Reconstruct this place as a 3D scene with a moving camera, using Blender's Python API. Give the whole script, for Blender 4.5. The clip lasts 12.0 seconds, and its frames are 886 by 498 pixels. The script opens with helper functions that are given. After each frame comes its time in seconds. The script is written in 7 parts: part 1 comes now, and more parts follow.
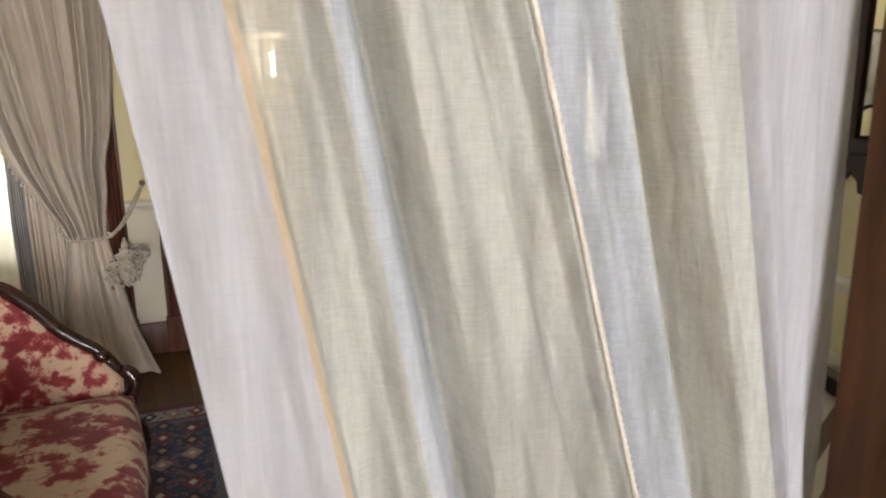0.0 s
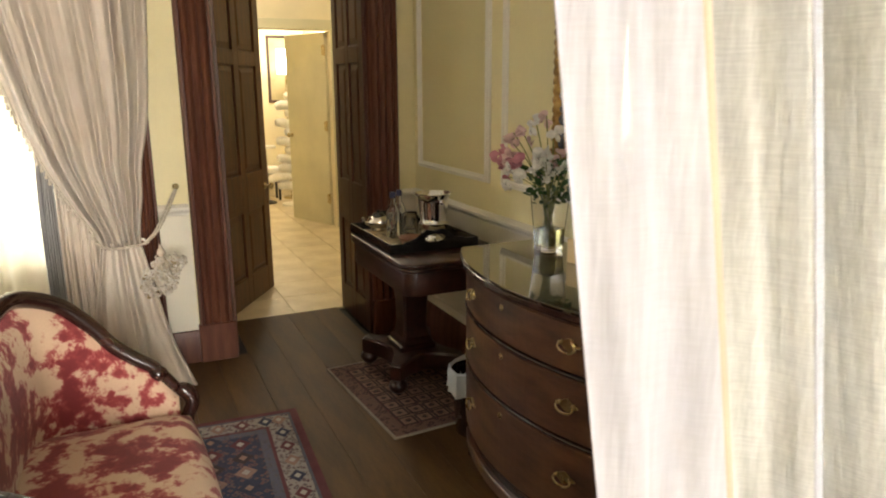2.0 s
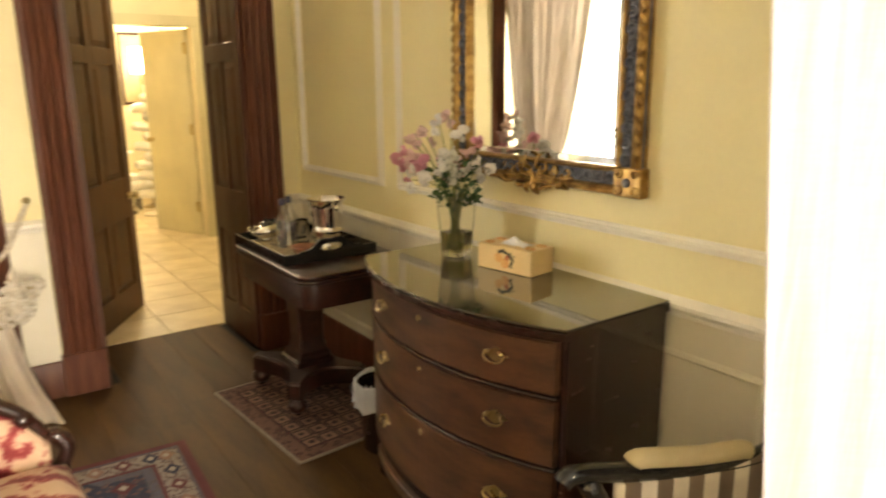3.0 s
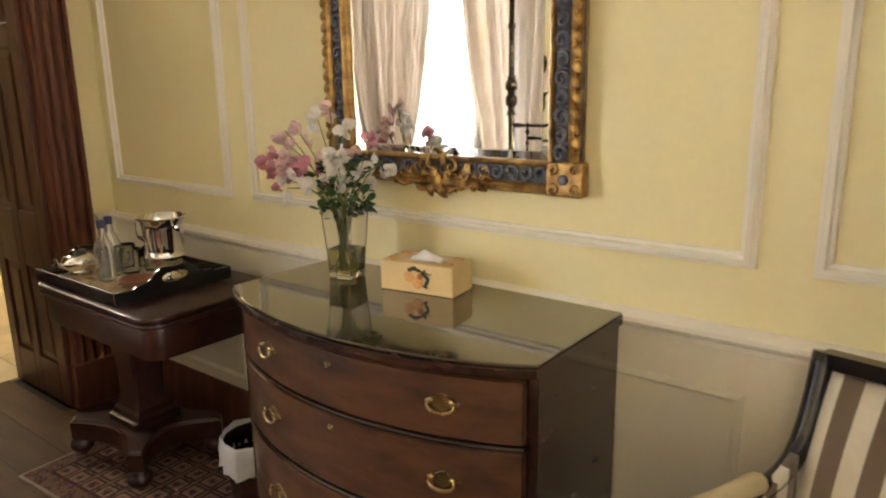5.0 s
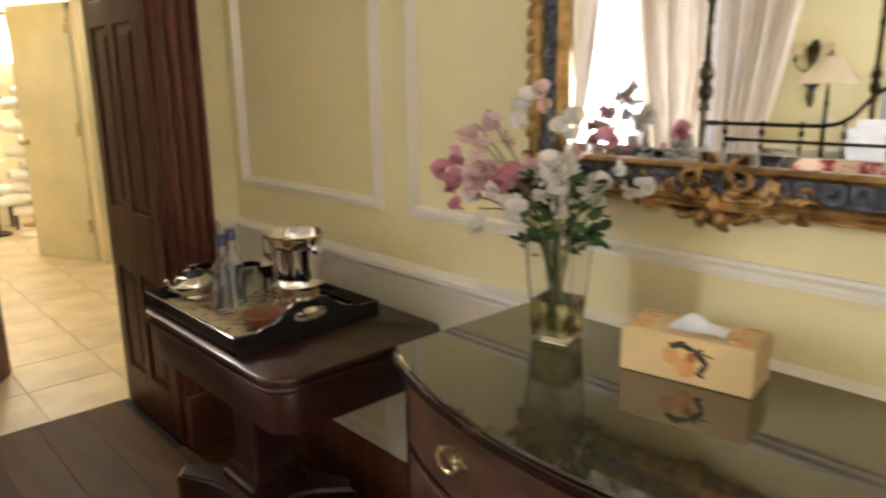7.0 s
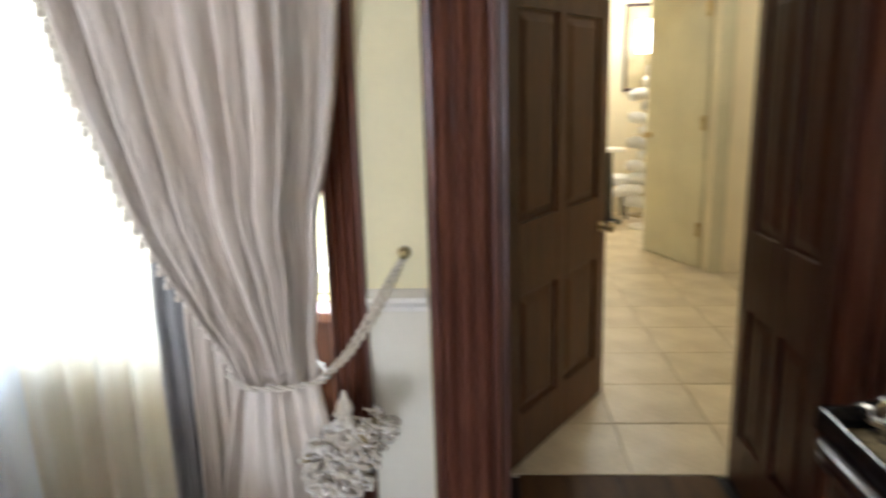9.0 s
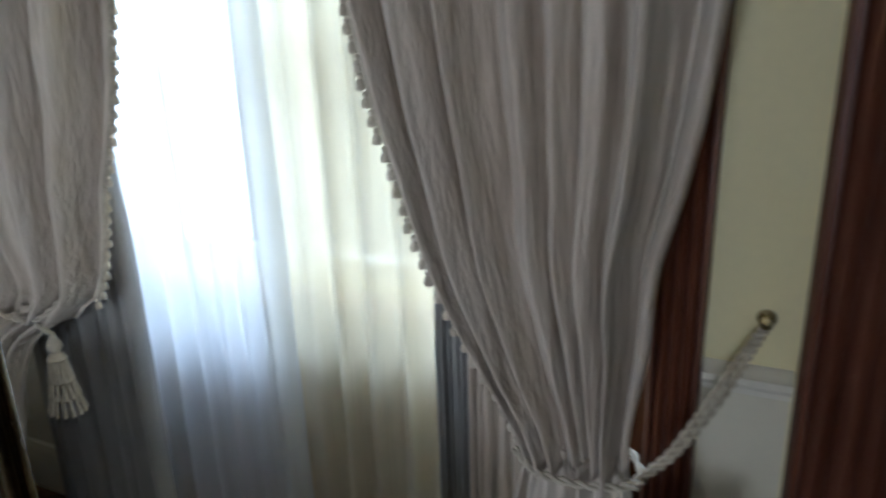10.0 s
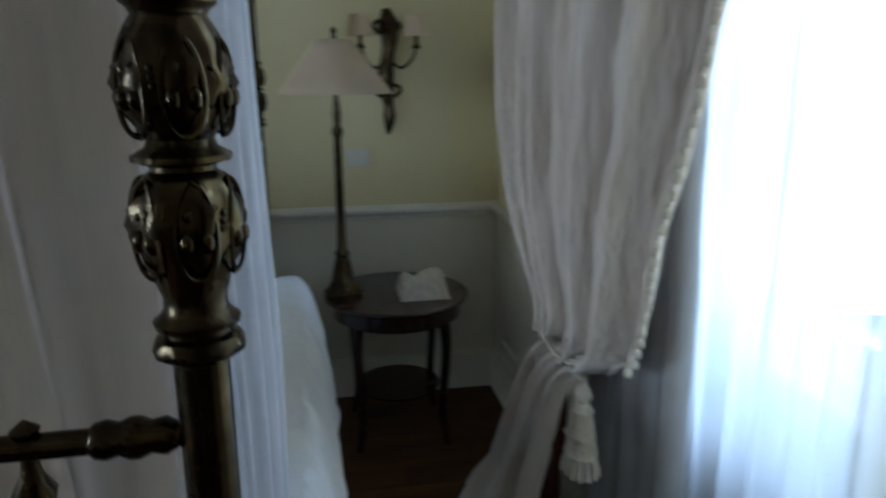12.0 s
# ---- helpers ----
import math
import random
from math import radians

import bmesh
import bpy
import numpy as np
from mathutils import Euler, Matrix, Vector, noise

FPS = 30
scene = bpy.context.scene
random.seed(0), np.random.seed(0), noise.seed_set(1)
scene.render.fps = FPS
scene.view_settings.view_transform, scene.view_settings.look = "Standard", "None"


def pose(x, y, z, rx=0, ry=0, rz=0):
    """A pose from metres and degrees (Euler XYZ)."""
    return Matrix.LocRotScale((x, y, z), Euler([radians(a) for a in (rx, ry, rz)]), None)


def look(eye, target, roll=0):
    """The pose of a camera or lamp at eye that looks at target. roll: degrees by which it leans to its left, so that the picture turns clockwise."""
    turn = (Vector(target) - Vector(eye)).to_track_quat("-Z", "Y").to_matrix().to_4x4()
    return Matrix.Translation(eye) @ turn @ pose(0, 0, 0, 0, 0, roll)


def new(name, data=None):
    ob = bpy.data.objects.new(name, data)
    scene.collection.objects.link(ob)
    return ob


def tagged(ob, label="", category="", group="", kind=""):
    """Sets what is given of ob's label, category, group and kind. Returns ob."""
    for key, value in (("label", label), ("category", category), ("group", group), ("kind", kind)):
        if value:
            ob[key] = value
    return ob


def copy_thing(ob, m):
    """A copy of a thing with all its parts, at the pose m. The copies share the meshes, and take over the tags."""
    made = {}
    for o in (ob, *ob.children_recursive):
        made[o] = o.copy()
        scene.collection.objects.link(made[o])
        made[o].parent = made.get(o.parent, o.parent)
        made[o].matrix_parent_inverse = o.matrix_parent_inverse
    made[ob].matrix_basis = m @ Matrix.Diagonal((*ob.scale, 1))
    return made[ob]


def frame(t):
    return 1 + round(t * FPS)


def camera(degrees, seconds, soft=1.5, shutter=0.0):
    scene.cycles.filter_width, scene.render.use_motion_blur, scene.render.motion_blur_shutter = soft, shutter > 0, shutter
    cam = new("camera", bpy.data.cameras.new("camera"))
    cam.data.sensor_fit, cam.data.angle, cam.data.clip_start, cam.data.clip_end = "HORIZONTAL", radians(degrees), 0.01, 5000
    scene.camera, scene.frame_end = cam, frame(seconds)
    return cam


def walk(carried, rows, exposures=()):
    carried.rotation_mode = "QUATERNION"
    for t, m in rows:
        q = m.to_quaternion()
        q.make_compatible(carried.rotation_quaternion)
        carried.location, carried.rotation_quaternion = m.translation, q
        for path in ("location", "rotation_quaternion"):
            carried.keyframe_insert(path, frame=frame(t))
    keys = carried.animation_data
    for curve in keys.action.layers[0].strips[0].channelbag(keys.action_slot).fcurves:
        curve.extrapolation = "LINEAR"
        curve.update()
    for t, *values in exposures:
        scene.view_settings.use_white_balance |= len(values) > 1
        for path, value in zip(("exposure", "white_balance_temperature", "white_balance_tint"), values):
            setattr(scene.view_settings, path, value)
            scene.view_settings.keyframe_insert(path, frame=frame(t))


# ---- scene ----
cam = camera(65.2, 12.0, soft=2.0, shutter=0.5)
PATH = [
    (0, (0.1, 0.168, 1.497), (0.883, 1.952, 1.049), -0.5),
    (0.5, (0.045, 0.217, 1.484), (0.832, 2.003, 1.049), -0.4),
    (1, (-0.02, 0.28, 1.488), (0.77, 2.063, 1.048), -0.4),
    (1.5, (-0.101, 0.364, 1.503), (0.7, 2.141, 1.054), -0.3),
    (2, (-0.14, 0.423, 1.518), (0.679, 2.19, 1.062), -0.3),
    (2.5, (-0.159, 0.509, 1.514), (0.738, 2.235, 1.05), -0.4),
    (3, (-0.188, 0.605, 1.512), (0.952, 2.184, 1.055), -0.5),
    (3.5, (-0.232, 0.729, 1.492), (1.15, 2.109, 1.062), 0.2),
    (3.7, (-0.261, 0.784, 1.495), (1.175, 2.104, 1.054), -0.5),
    (5.5, (-0.028, 1.263, 1.446), (1.513, 2.454, 0.991), -0.8),
    (6, (0.069, 1.436, 1.431), (1.592, 2.65, 0.978), -0.7),
    (6.5, (0.151, 1.591, 1.422), (1.62, 2.87, 0.97), -0.7),
    (8.3, (0.318, 2.328, 1.418), (0.856, 4.196, 0.95), -0.9),
    (8.5, (0.329, 2.417, 1.415), (0.706, 4.326, 0.954), -1.1),
    (9, (0.318, 2.664, 1.411), (0.198, 4.609, 0.958), -1.7),
    (9.5, (0.264, 2.871, 1.429), (-0.33, 4.724, 0.963), -1.5),
    (10, (0.095, 3.083, 1.52), (-0.74, 4.798, 0.919), -1.8),
    (10.5, (0.081, 3.273, 1.46), (-1.206, 4.71, 0.933), -1.6),
    (11, (-0.017, 3.4, 1.438), (-1.617, 4.484, 0.924), -1.5),
    (11.5, (-0.111, 3.504, 1.447), (-1.882, 4.288, 0.95), -0.9),
    (12, (-0.197, 3.574, 1.47), (-2.106, 3.92, 0.983), -0.2),
]
EXPOSURES = [(0, 0.72, 5950, 11), (1, 0.9, 6000, 11), (1.5, 1.15, 6100, 11), (2, 1.45, 6450, 9), (2.5, 1.68, 6900, 9), (3, 2.0, 7700, 10), (3.5, 2.1, 6700, 12), (5.5, 1.95, 6450, 14), (6.5, 2.0, 6200, 14),
             (8.5, 2.0, 5250, 17), (9, 1.4, 5100, 11), (9.5, 0.38, 4950, 8), (10, -0.25, 4900, 5), (10.5, -0.76, 4800, 4), (11, -0.74, 4750, 4), (11.5, -0.58, 4600, 4), (12, -0.24, 4500, 3)]
walk(cam, [(t, look(eye, target, roll)) for t, eye, target, roll in PATH], EXPOSURES)

# ---- light ----
world = bpy.data.worlds.new("sky")
scene.world = world
world.use_nodes = True
wn = world.node_tree.nodes
sky = wn.new("ShaderNodeTexSky")
sky.sky_type, sky.sun_disc = "NISHITA", False
sky.sun_elevation, sky.sun_rotation = radians(41), radians(135)
world.node_tree.links.new(sky.outputs[0], wn["Background"].inputs[0])
wn["Background"].inputs[1].default_value = 0.12


def lamp(name, kind, energy, color, m, size=None, angle=None):
    data = bpy.data.lights.new(name, kind)
    data.energy, data.color = energy, color
    if kind == "AREA":
        data.shape, data.size, data.size_y = "RECTANGLE", size[0], size[1]
    elif kind == "POINT":
        data.shadow_soft_size = size
    elif kind == "SUN":
        data.angle = radians(angle)
    ob = new(name, data)
    ob.matrix_world = m
    return ob


lamp("sun", "SUN", 3.0, (1.0, 0.95, 0.86), look((0, 0, 0), (-0.53, 0.53, -0.66)), angle=0.5)
lamp("window_daylight", "AREA", 780, (0.93, 0.97, 1.0), look((-4.75, 6.6, 1.75), (-0.9, 3.9, 1.55)), size=(2.6, 3.9))
# Room fill from the south, through an assumed window out of view.
lamp("south_window_daylight", "AREA", 132, (1.0, 0.95, 0.88), look((0.05, -4.46, 1.6), (-0.1, 4, 1.55)), size=(1.5, 1.95))
# Added lamp, out of view: brightens the bed side beyond what the window gives.
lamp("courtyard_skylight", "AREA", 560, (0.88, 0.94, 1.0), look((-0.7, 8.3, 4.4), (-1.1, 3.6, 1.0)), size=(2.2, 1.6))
lamp("bathroom_light", "POINT", 17, (1.0, 0.89, 0.68), pose(1.1, 6.4, 2.75), size=0.12)
lamp("dressing_light", "POINT", 26, (1.0, 0.90, 0.70), pose(1.9, 9.4, 2.6), size=0.12)


# ---- materials ----
def material(name, base, rough=0.5, metal=0.0, second=None, scale=6.0, stretch=(1, 1, 1), bump=0.0, bump_scale=80.0, contrast=0.5,
             coat=0.0, vary=0.0, sheen=0.0, rough_vary=0.08, ramp=(0.35, 0.65)):
    """A surface with two scales of variation: broad patches between two colours and a fine grain in tone and relief."""
    m = bpy.data.materials.new(name)
    m.use_nodes = True
    n, l = m.node_tree.nodes, m.node_tree.links
    b = n["Principled BSDF"]
    second = second or tuple(c * 0.82 for c in base)
    at = n.new("ShaderNodeTexCoord")
    mp = n.new("ShaderNodeMapping")
    mp.inputs["Scale"].default_value = stretch
    l.new(at.outputs["Object"], mp.inputs["Vector"])
    big = n.new("ShaderNodeTexNoise")
    big.inputs["Scale"].default_value, big.inputs["Detail"].default_value = scale, 5
    l.new(mp.outputs[0], big.inputs["Vector"])
    rp = n.new("ShaderNodeValToRGB")
    rp.color_ramp.elements[0].position, rp.color_ramp.elements[1].position = ramp
    rp.color_ramp.elements[0].color, rp.color_ramp.elements[1].color = (*base, 1), (*second, 1)
    l.new(big.outputs["Fac"], rp.inputs["Fac"])
    fine = n.new("ShaderNodeTexNoise")
    fine.inputs["Scale"].default_value, fine.inputs["Detail"].default_value = bump_scale, 4
    l.new(mp.outputs[0], fine.inputs["Vector"])
    tone = n.new("ShaderNodeMapRange")
    tone.inputs["To Min"].default_value, tone.inputs["To Max"].default_value = 1 - 0.3 * contrast, 1 + 0.3 * contrast
    l.new(fine.outputs["Fac"], tone.inputs["Value"])
    value = tone.outputs[0]
    if vary:
        info = n.new("ShaderNodeObjectInfo")
        each = n.new("ShaderNodeMapRange")
        each.inputs["To Min"].default_value, each.inputs["To Max"].default_value = 1 - vary, 1 + vary
        l.new(info.outputs["Random"], each.inputs["Value"])
        times = n.new("ShaderNodeMath")
        times.operation = "MULTIPLY"
        l.new(value, times.inputs[0])
        l.new(each.outputs[0], times.inputs[1])
        value = times.outputs[0]
    mul = n.new("ShaderNodeVectorMath")
    mul.operation = "SCALE"
    l.new(rp.outputs[0], mul.inputs[0])
    l.new(value, mul.inputs["Scale"])
    l.new(mul.outputs[0], b.inputs["Base Color"])
    rv = n.new("ShaderNodeMapRange")
    rv.inputs["To Min"].default_value, rv.inputs["To Max"].default_value = max(0.02, rough - rough_vary), min(1, rough + rough_vary)
    l.new(big.outputs["Fac"], rv.inputs["Value"])
    l.new(rv.outputs[0], b.inputs["Roughness"])
    b.inputs["Metallic"].default_value = metal
    b.inputs["Coat Weight"].default_value = coat
    b.inputs["Coat Roughness"].default_value = 0.06
    b.inputs["Sheen Weight"].default_value = sheen
    if bump:
        bp = n.new("ShaderNodeBump")
        bp.inputs["Strength"].default_value, bp.inputs["Distance"].default_value = bump, 0.004
        l.new(fine.outputs["Fac"], bp.inputs["Height"])
        l.new(bp.outputs[0], b.inputs["Normal"])
    return m


def cloth_through(name, base, clear, glow, weave=900.0, second=None, streak=0.0, scale=3.0, stretch=(1, 1, 1), thread=0.25):
    """Thin cloth: part of the light goes straight through, part is scattered through, the rest is scattered back."""
    m = material(name, base, 0.85, second=second, scale=scale, stretch=stretch, bump=0.25, bump_scale=weave, contrast=thread, sheen=0.2)
    n, l = m.node_tree.nodes, m.node_tree.links
    b, out = n["Principled BSDF"], n["Material Output"]
    tr = n.new("ShaderNodeBsdfTranslucent")
    tr.inputs[0].default_value = (*base, 1)
    a = n.new("ShaderNodeMixShader")
    a.inputs[0].default_value = glow
    l.new(b.outputs[0], a.inputs[1])
    l.new(tr.outputs[0], a.inputs[2])
    last = a
    if clear:
        tp = n.new("ShaderNodeBsdfTransparent")
        c = n.new("ShaderNodeMixShader")
        c.inputs[0].default_value = clear
        l.new(a.outputs[0], c.inputs[1])
        l.new(tp.outputs[0], c.inputs[2])
        if streak:
            at = n.new("ShaderNodeTexCoord")
            mp = n.new("ShaderNodeMapping")
            mp.inputs["Scale"].default_value = (1, 1, 0.035)
            l.new(at.outputs["Object"], mp.inputs["Vector"])
            ns = n.new("ShaderNodeTexNoise")
            ns.inputs["Scale"].default_value, ns.inputs["Detail"].default_value = 17, 6
            l.new(mp.outputs[0], ns.inputs["Vector"])
            mr = n.new("ShaderNodeMapRange")
            mr.inputs["From Min"].default_value, mr.inputs["From Max"].default_value = 0.42, 0.68
            mr.inputs["To Min"].default_value, mr.inputs["To Max"].default_value = 0.03, streak
            l.new(ns.outputs["Fac"], mr.inputs["Value"])
            l.new(mr.outputs[0], c.inputs[0])
        last = c
    l.new(last.outputs[0], out.inputs[0])
    return m


def glass(name, color=(1, 1, 1), rough=0.0, ior=1.45):
    m = bpy.data.materials.new(name)
    m.use_nodes = True
    b = m.node_tree.nodes["Principled BSDF"]
    b.inputs["Base Color"].default_value = (*color, 1)
    b.inputs["Transmission Weight"].default_value, b.inputs["Roughness"].default_value, b.inputs["IOR"].default_value = 1, rough, ior
    return m


M_WALL = material("pale_yellow_paint", (0.82, 0.725, 0.42), 0.55, second=(0.79, 0.695, 0.40), scale=1.2, bump=0.05, bump_scale=60, contrast=0.12)
M_DADO = material("cream_paint", (0.80, 0.74, 0.60), 0.45, second=(0.76, 0.70, 0.56), scale=1.5, bump=0.05, bump_scale=60, contrast=0.1)
M_TRIM = material("white_gloss_paint", (0.86, 0.81, 0.71), 0.35, second=(0.82, 0.77, 0.67), scale=3, contrast=0.1)
M_CEIL = material("ceiling_white", (0.8, 0.77, 0.7), 0.7, scale=2, contrast=0.1)
M_DOORWOOD = material("stained_door_wood", (0.056, 0.021, 0.008), 0.44, second=(0.098, 0.040, 0.015), scale=5, stretch=(6, 6, 0.7), bump=0.12, bump_scale=30, contrast=0.8, coat=0.06)
M_DOORWOOD.node_tree.nodes["Principled BSDF"].inputs["Specular IOR Level"].default_value = 0.22
M_CASING = material("red_brown_casing_wood", (0.150, 0.054, 0.031), 0.40, second=(0.100, 0.034, 0.019), scale=5, stretch=(5, 5, 0.6), bump=0.1, bump_scale=30, contrast=0.6, coat=0.08)
M_CASING.node_tree.nodes["Principled BSDF"].inputs["Specular IOR Level"].default_value = 0.25
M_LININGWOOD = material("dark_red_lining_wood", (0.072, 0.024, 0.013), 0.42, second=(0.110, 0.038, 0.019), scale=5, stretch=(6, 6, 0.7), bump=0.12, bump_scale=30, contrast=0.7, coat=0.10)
M_PLANK = material("dark_oak_floor", (0.055, 0.026, 0.008), 0.55, second=(0.094, 0.047, 0.015), scale=2.2, stretch=(5, 0.8, 5), bump=0.12, bump_scale=22, contrast=0.9, vary=0.12)
M_PLANK.node_tree.nodes["Principled BSDF"].inputs["Specular IOR Level"].default_value = 0.15
M_JOINT = material("dark_joint", (0.012, 0.008, 0.005), 0.8)
M_TILE = material("cream_floor_tile", (0.64, 0.54, 0.36), 0.42, second=(0.53, 0.43, 0.27), scale=4, bump=0.05, bump_scale=40, contrast=0.4, vary=0.06)
M_GROUT = material("grout", (0.53, 0.44, 0.29), 0.8, contrast=0.5)
M_CHEST = material("mahogany_drawer_front", (0.112, 0.050, 0.025), 0.33, second=(0.032, 0.014, 0.010), scale=5.0, stretch=(3, 1.0, 4), ramp=(0.38, 0.72), bump=0.06, bump_scale=30, contrast=0.7, coat=0.35)
# Dark mahogany, deepened to carry the shade on the chest's south side.
M_CHESTDARK = material("dark_mahogany", (0.018, 0.007, 0.005), 0.25, second=(0.034, 0.012, 0.007), scale=5, stretch=(2, 2, 6), bump=0.05, bump_scale=30, contrast=0.6, coat=0.5)
M_TABLE = material("polished_rosewood", (0.042, 0.012, 0.007), 0.34, second=(0.018, 0.006, 0.004), scale=5, stretch=(5, 1, 5), bump=0.04, bump_scale=30, contrast=0.7, coat=0.15)
M_BLACK = material("black_lacquer", (0.012, 0.011, 0.011), 0.22, second=(0.02, 0.018, 0.016), scale=8, contrast=0.4, coat=0.5)
M_BRASS = material("aged_brass", (0.58, 0.48, 0.27), 0.28, 1.0, second=(0.36, 0.28, 0.14), scale=25, bump=0.1, bump_scale=120, contrast=0.5)
M_BEDMETAL = material("dark_bronze_bedstead", (0.115, 0.088, 0.045), 0.26, 1.0, second=(0.05, 0.038, 0.022), scale=22, bump=0.12, bump_scale=90, contrast=0.7)
M_SILVER = material("polished_silver", (0.86, 0.84, 0.80), 0.06, 1.0, second=(0.78, 0.76, 0.72), scale=6, contrast=0.05, rough_vary=0.03)
M_GOLD = material("gilt_plaster", (0.52, 0.34, 0.125), 0.36, 0.85, second=(0.24, 0.135, 0.05), scale=28, bump=0.35, bump_scale=110, contrast=0.8)
M_BLUEGREY = material("blue_grey_carving", (0.15, 0.165, 0.215), 0.5, second=(0.075, 0.08, 0.105), scale=40, bump=0.4, bump_scale=120, contrast=0.8)
M_MIRROR = material("mirror", (0.92, 0.93, 0.92), 0.02, 1.0, second=(0.92, 0.93, 0.92), contrast=0.0, rough_vary=0.0)
M_GLASS = glass("clear_glass")
M_WATER = glass("vase_water", (0.97, 0.89, 0.52), 0.0, 1.33)
M_SHEER = cloth_through("sheer_net", (0.83, 0.84, 0.86), 0.16, 0.38)
M_SHEERCREAM = cloth_through("cream_sheer_net", (0.84, 0.76, 0.56), 0.11, 0.19)
# Shade on the inner curtain falls is put into this grey; stitches share it.
M_FALLSHADE_STITCH = cloth_through("shaded_fall_and_stitch_grey", (0.44, 0.42, 0.40), 0.0, 0.05, weave=420)
# One voile in several tints that paint how light passes its folds.
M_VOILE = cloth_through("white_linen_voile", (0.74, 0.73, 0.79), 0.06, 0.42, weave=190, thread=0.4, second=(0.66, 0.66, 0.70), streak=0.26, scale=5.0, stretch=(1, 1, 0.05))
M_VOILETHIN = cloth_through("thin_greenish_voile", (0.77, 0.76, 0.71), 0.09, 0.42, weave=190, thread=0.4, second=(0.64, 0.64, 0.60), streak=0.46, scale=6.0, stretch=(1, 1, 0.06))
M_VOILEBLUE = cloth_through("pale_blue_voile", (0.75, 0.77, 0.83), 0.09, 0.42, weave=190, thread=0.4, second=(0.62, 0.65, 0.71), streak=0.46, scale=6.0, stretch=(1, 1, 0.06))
# Warm line of light at a fold's edge, put into the cloth colour.
M_VOILEFOLDLIGHT = cloth_through("warm_light_fold_edge", (0.60, 0.48, 0.34), 0.03, 0.30, weave=420, second=(0.55, 0.44, 0.31))
# White foot curtain's own copy; its warm shaded tone is put into the colour.
M_VOILEWARMSHADE = cloth_through("warm_shaded_voile", (0.86, 0.78, 0.71), 0.02, 0.42, weave=420, second=(0.80, 0.72, 0.65), streak=0.05, scale=5.0, stretch=(1, 1, 0.05))
M_DRAPE = cloth_through("ivory_curtain_silk", (0.76, 0.665, 0.56), 0.0, 0.06, weave=420, second=(0.68, 0.575, 0.465))


def creased(m, scale, stretch, depth, strength=0.7):
    """Adds broad soft creases under the weave of a cloth."""
    n, l = m.node_tree.nodes, m.node_tree.links
    first = next(x for x in n if x.type == "BUMP")
    at, mp, ns, bp = n.new("ShaderNodeTexCoord"), n.new("ShaderNodeMapping"), n.new("ShaderNodeTexNoise"), n.new("ShaderNodeBump")
    mp.inputs["Scale"].default_value = stretch
    ns.inputs["Scale"].default_value, ns.inputs["Detail"].default_value, ns.inputs["Roughness"].default_value = scale, 4, 0.55
    bp.inputs["Strength"].default_value, bp.inputs["Distance"].default_value = strength, depth
    l.new(at.outputs["Object"], mp.inputs[0])
    l.new(mp.outputs[0], ns.inputs["Vector"])
    l.new(ns.outputs["Fac"], bp.inputs["Height"])
    l.new(bp.outputs[0], first.inputs["Normal"])


def linen(m, depth=0.30):
    """Slubby threads both ways: long thin streaks along and across the cloth change tone and relief."""
    n, l = m.node_tree.nodes, m.node_tree.links
    at = n.new("ShaderNodeTexCoord")
    values = []
    for stretch in ((38, 38, 620), (620, 620, 22)):
        mp, ns = n.new("ShaderNodeMapping"), n.new("ShaderNodeTexNoise")
        mp.inputs["Scale"].default_value = stretch
        ns.inputs["Scale"].default_value, ns.inputs["Detail"].default_value = 1.0, 2
        l.new(at.outputs["Object"], mp.inputs[0])
        l.new(mp.outputs[0], ns.inputs["Vector"])
        values.append(ns.outputs["Fac"])
    add, tone, mul = n.new("ShaderNodeMath"), n.new("ShaderNodeMapRange"), n.new("ShaderNodeMath")
    l.new(values[0], add.inputs[0])
    l.new(values[1], add.inputs[1])
    l.new(add.outputs[0], tone.inputs["Value"])
    tone.inputs["From Min"].default_value, tone.inputs["From Max"].default_value = 0.75, 1.25
    tone.inputs["To Min"].default_value, tone.inputs["To Max"].default_value = 1 - depth, 1 + depth * 0.4
    mul.operation = "MULTIPLY"
    scale = next(x for x in n if x.type == "VECT_MATH").inputs["Scale"]
    l.new(scale.links[0].from_socket, mul.inputs[0])
    l.new(tone.outputs[0], mul.inputs[1])
    l.new(mul.outputs[0], scale)
    tr = next(x for x in n if x.type == "BSDF_TRANSLUCENT")
    l.new(next(x for x in n if x.type == "VECT_MATH").outputs[0], tr.inputs[0])


linen(M_VOILE, 0.05)
linen(M_VOILETHIN, 0.13)
linen(M_VOILEBLUE, 0.14)
creased(M_DRAPE, 22, (1, 1, 0.16), 0.035)
creased(M_VOILEWARMSHADE, 10, (1, 1, 0.2), 0.03)
creased(M_VOILETHIN, 30, (1, 1, 0.05), 0.012)
creased(M_VOILEBLUE, 30, (1, 1, 0.05), 0.012)
creased(M_VOILE, 30, (1, 1, 0.05), 0.012)
creased(M_SHEER, 24, (1, 1, 0.03), 0.012)
creased(M_SHEERCREAM, 24, (1, 1, 0.03), 0.012)
M_FRINGE = material("cream_cotton_fringe", (0.68, 0.60, 0.48), 0.9, second=(0.56, 0.48, 0.37), scale=40, bump=0.6, bump_scale=260, contrast=0.8)
M_SHEET = material("white_bed_linen", (0.80, 0.80, 0.82), 0.85, second=(0.75, 0.75, 0.78), scale=3, bump=0.2, bump_scale=400, contrast=0.15, sheen=0.2)
creased(M_SHEET, 8, (1, 1, 1), 0.03)
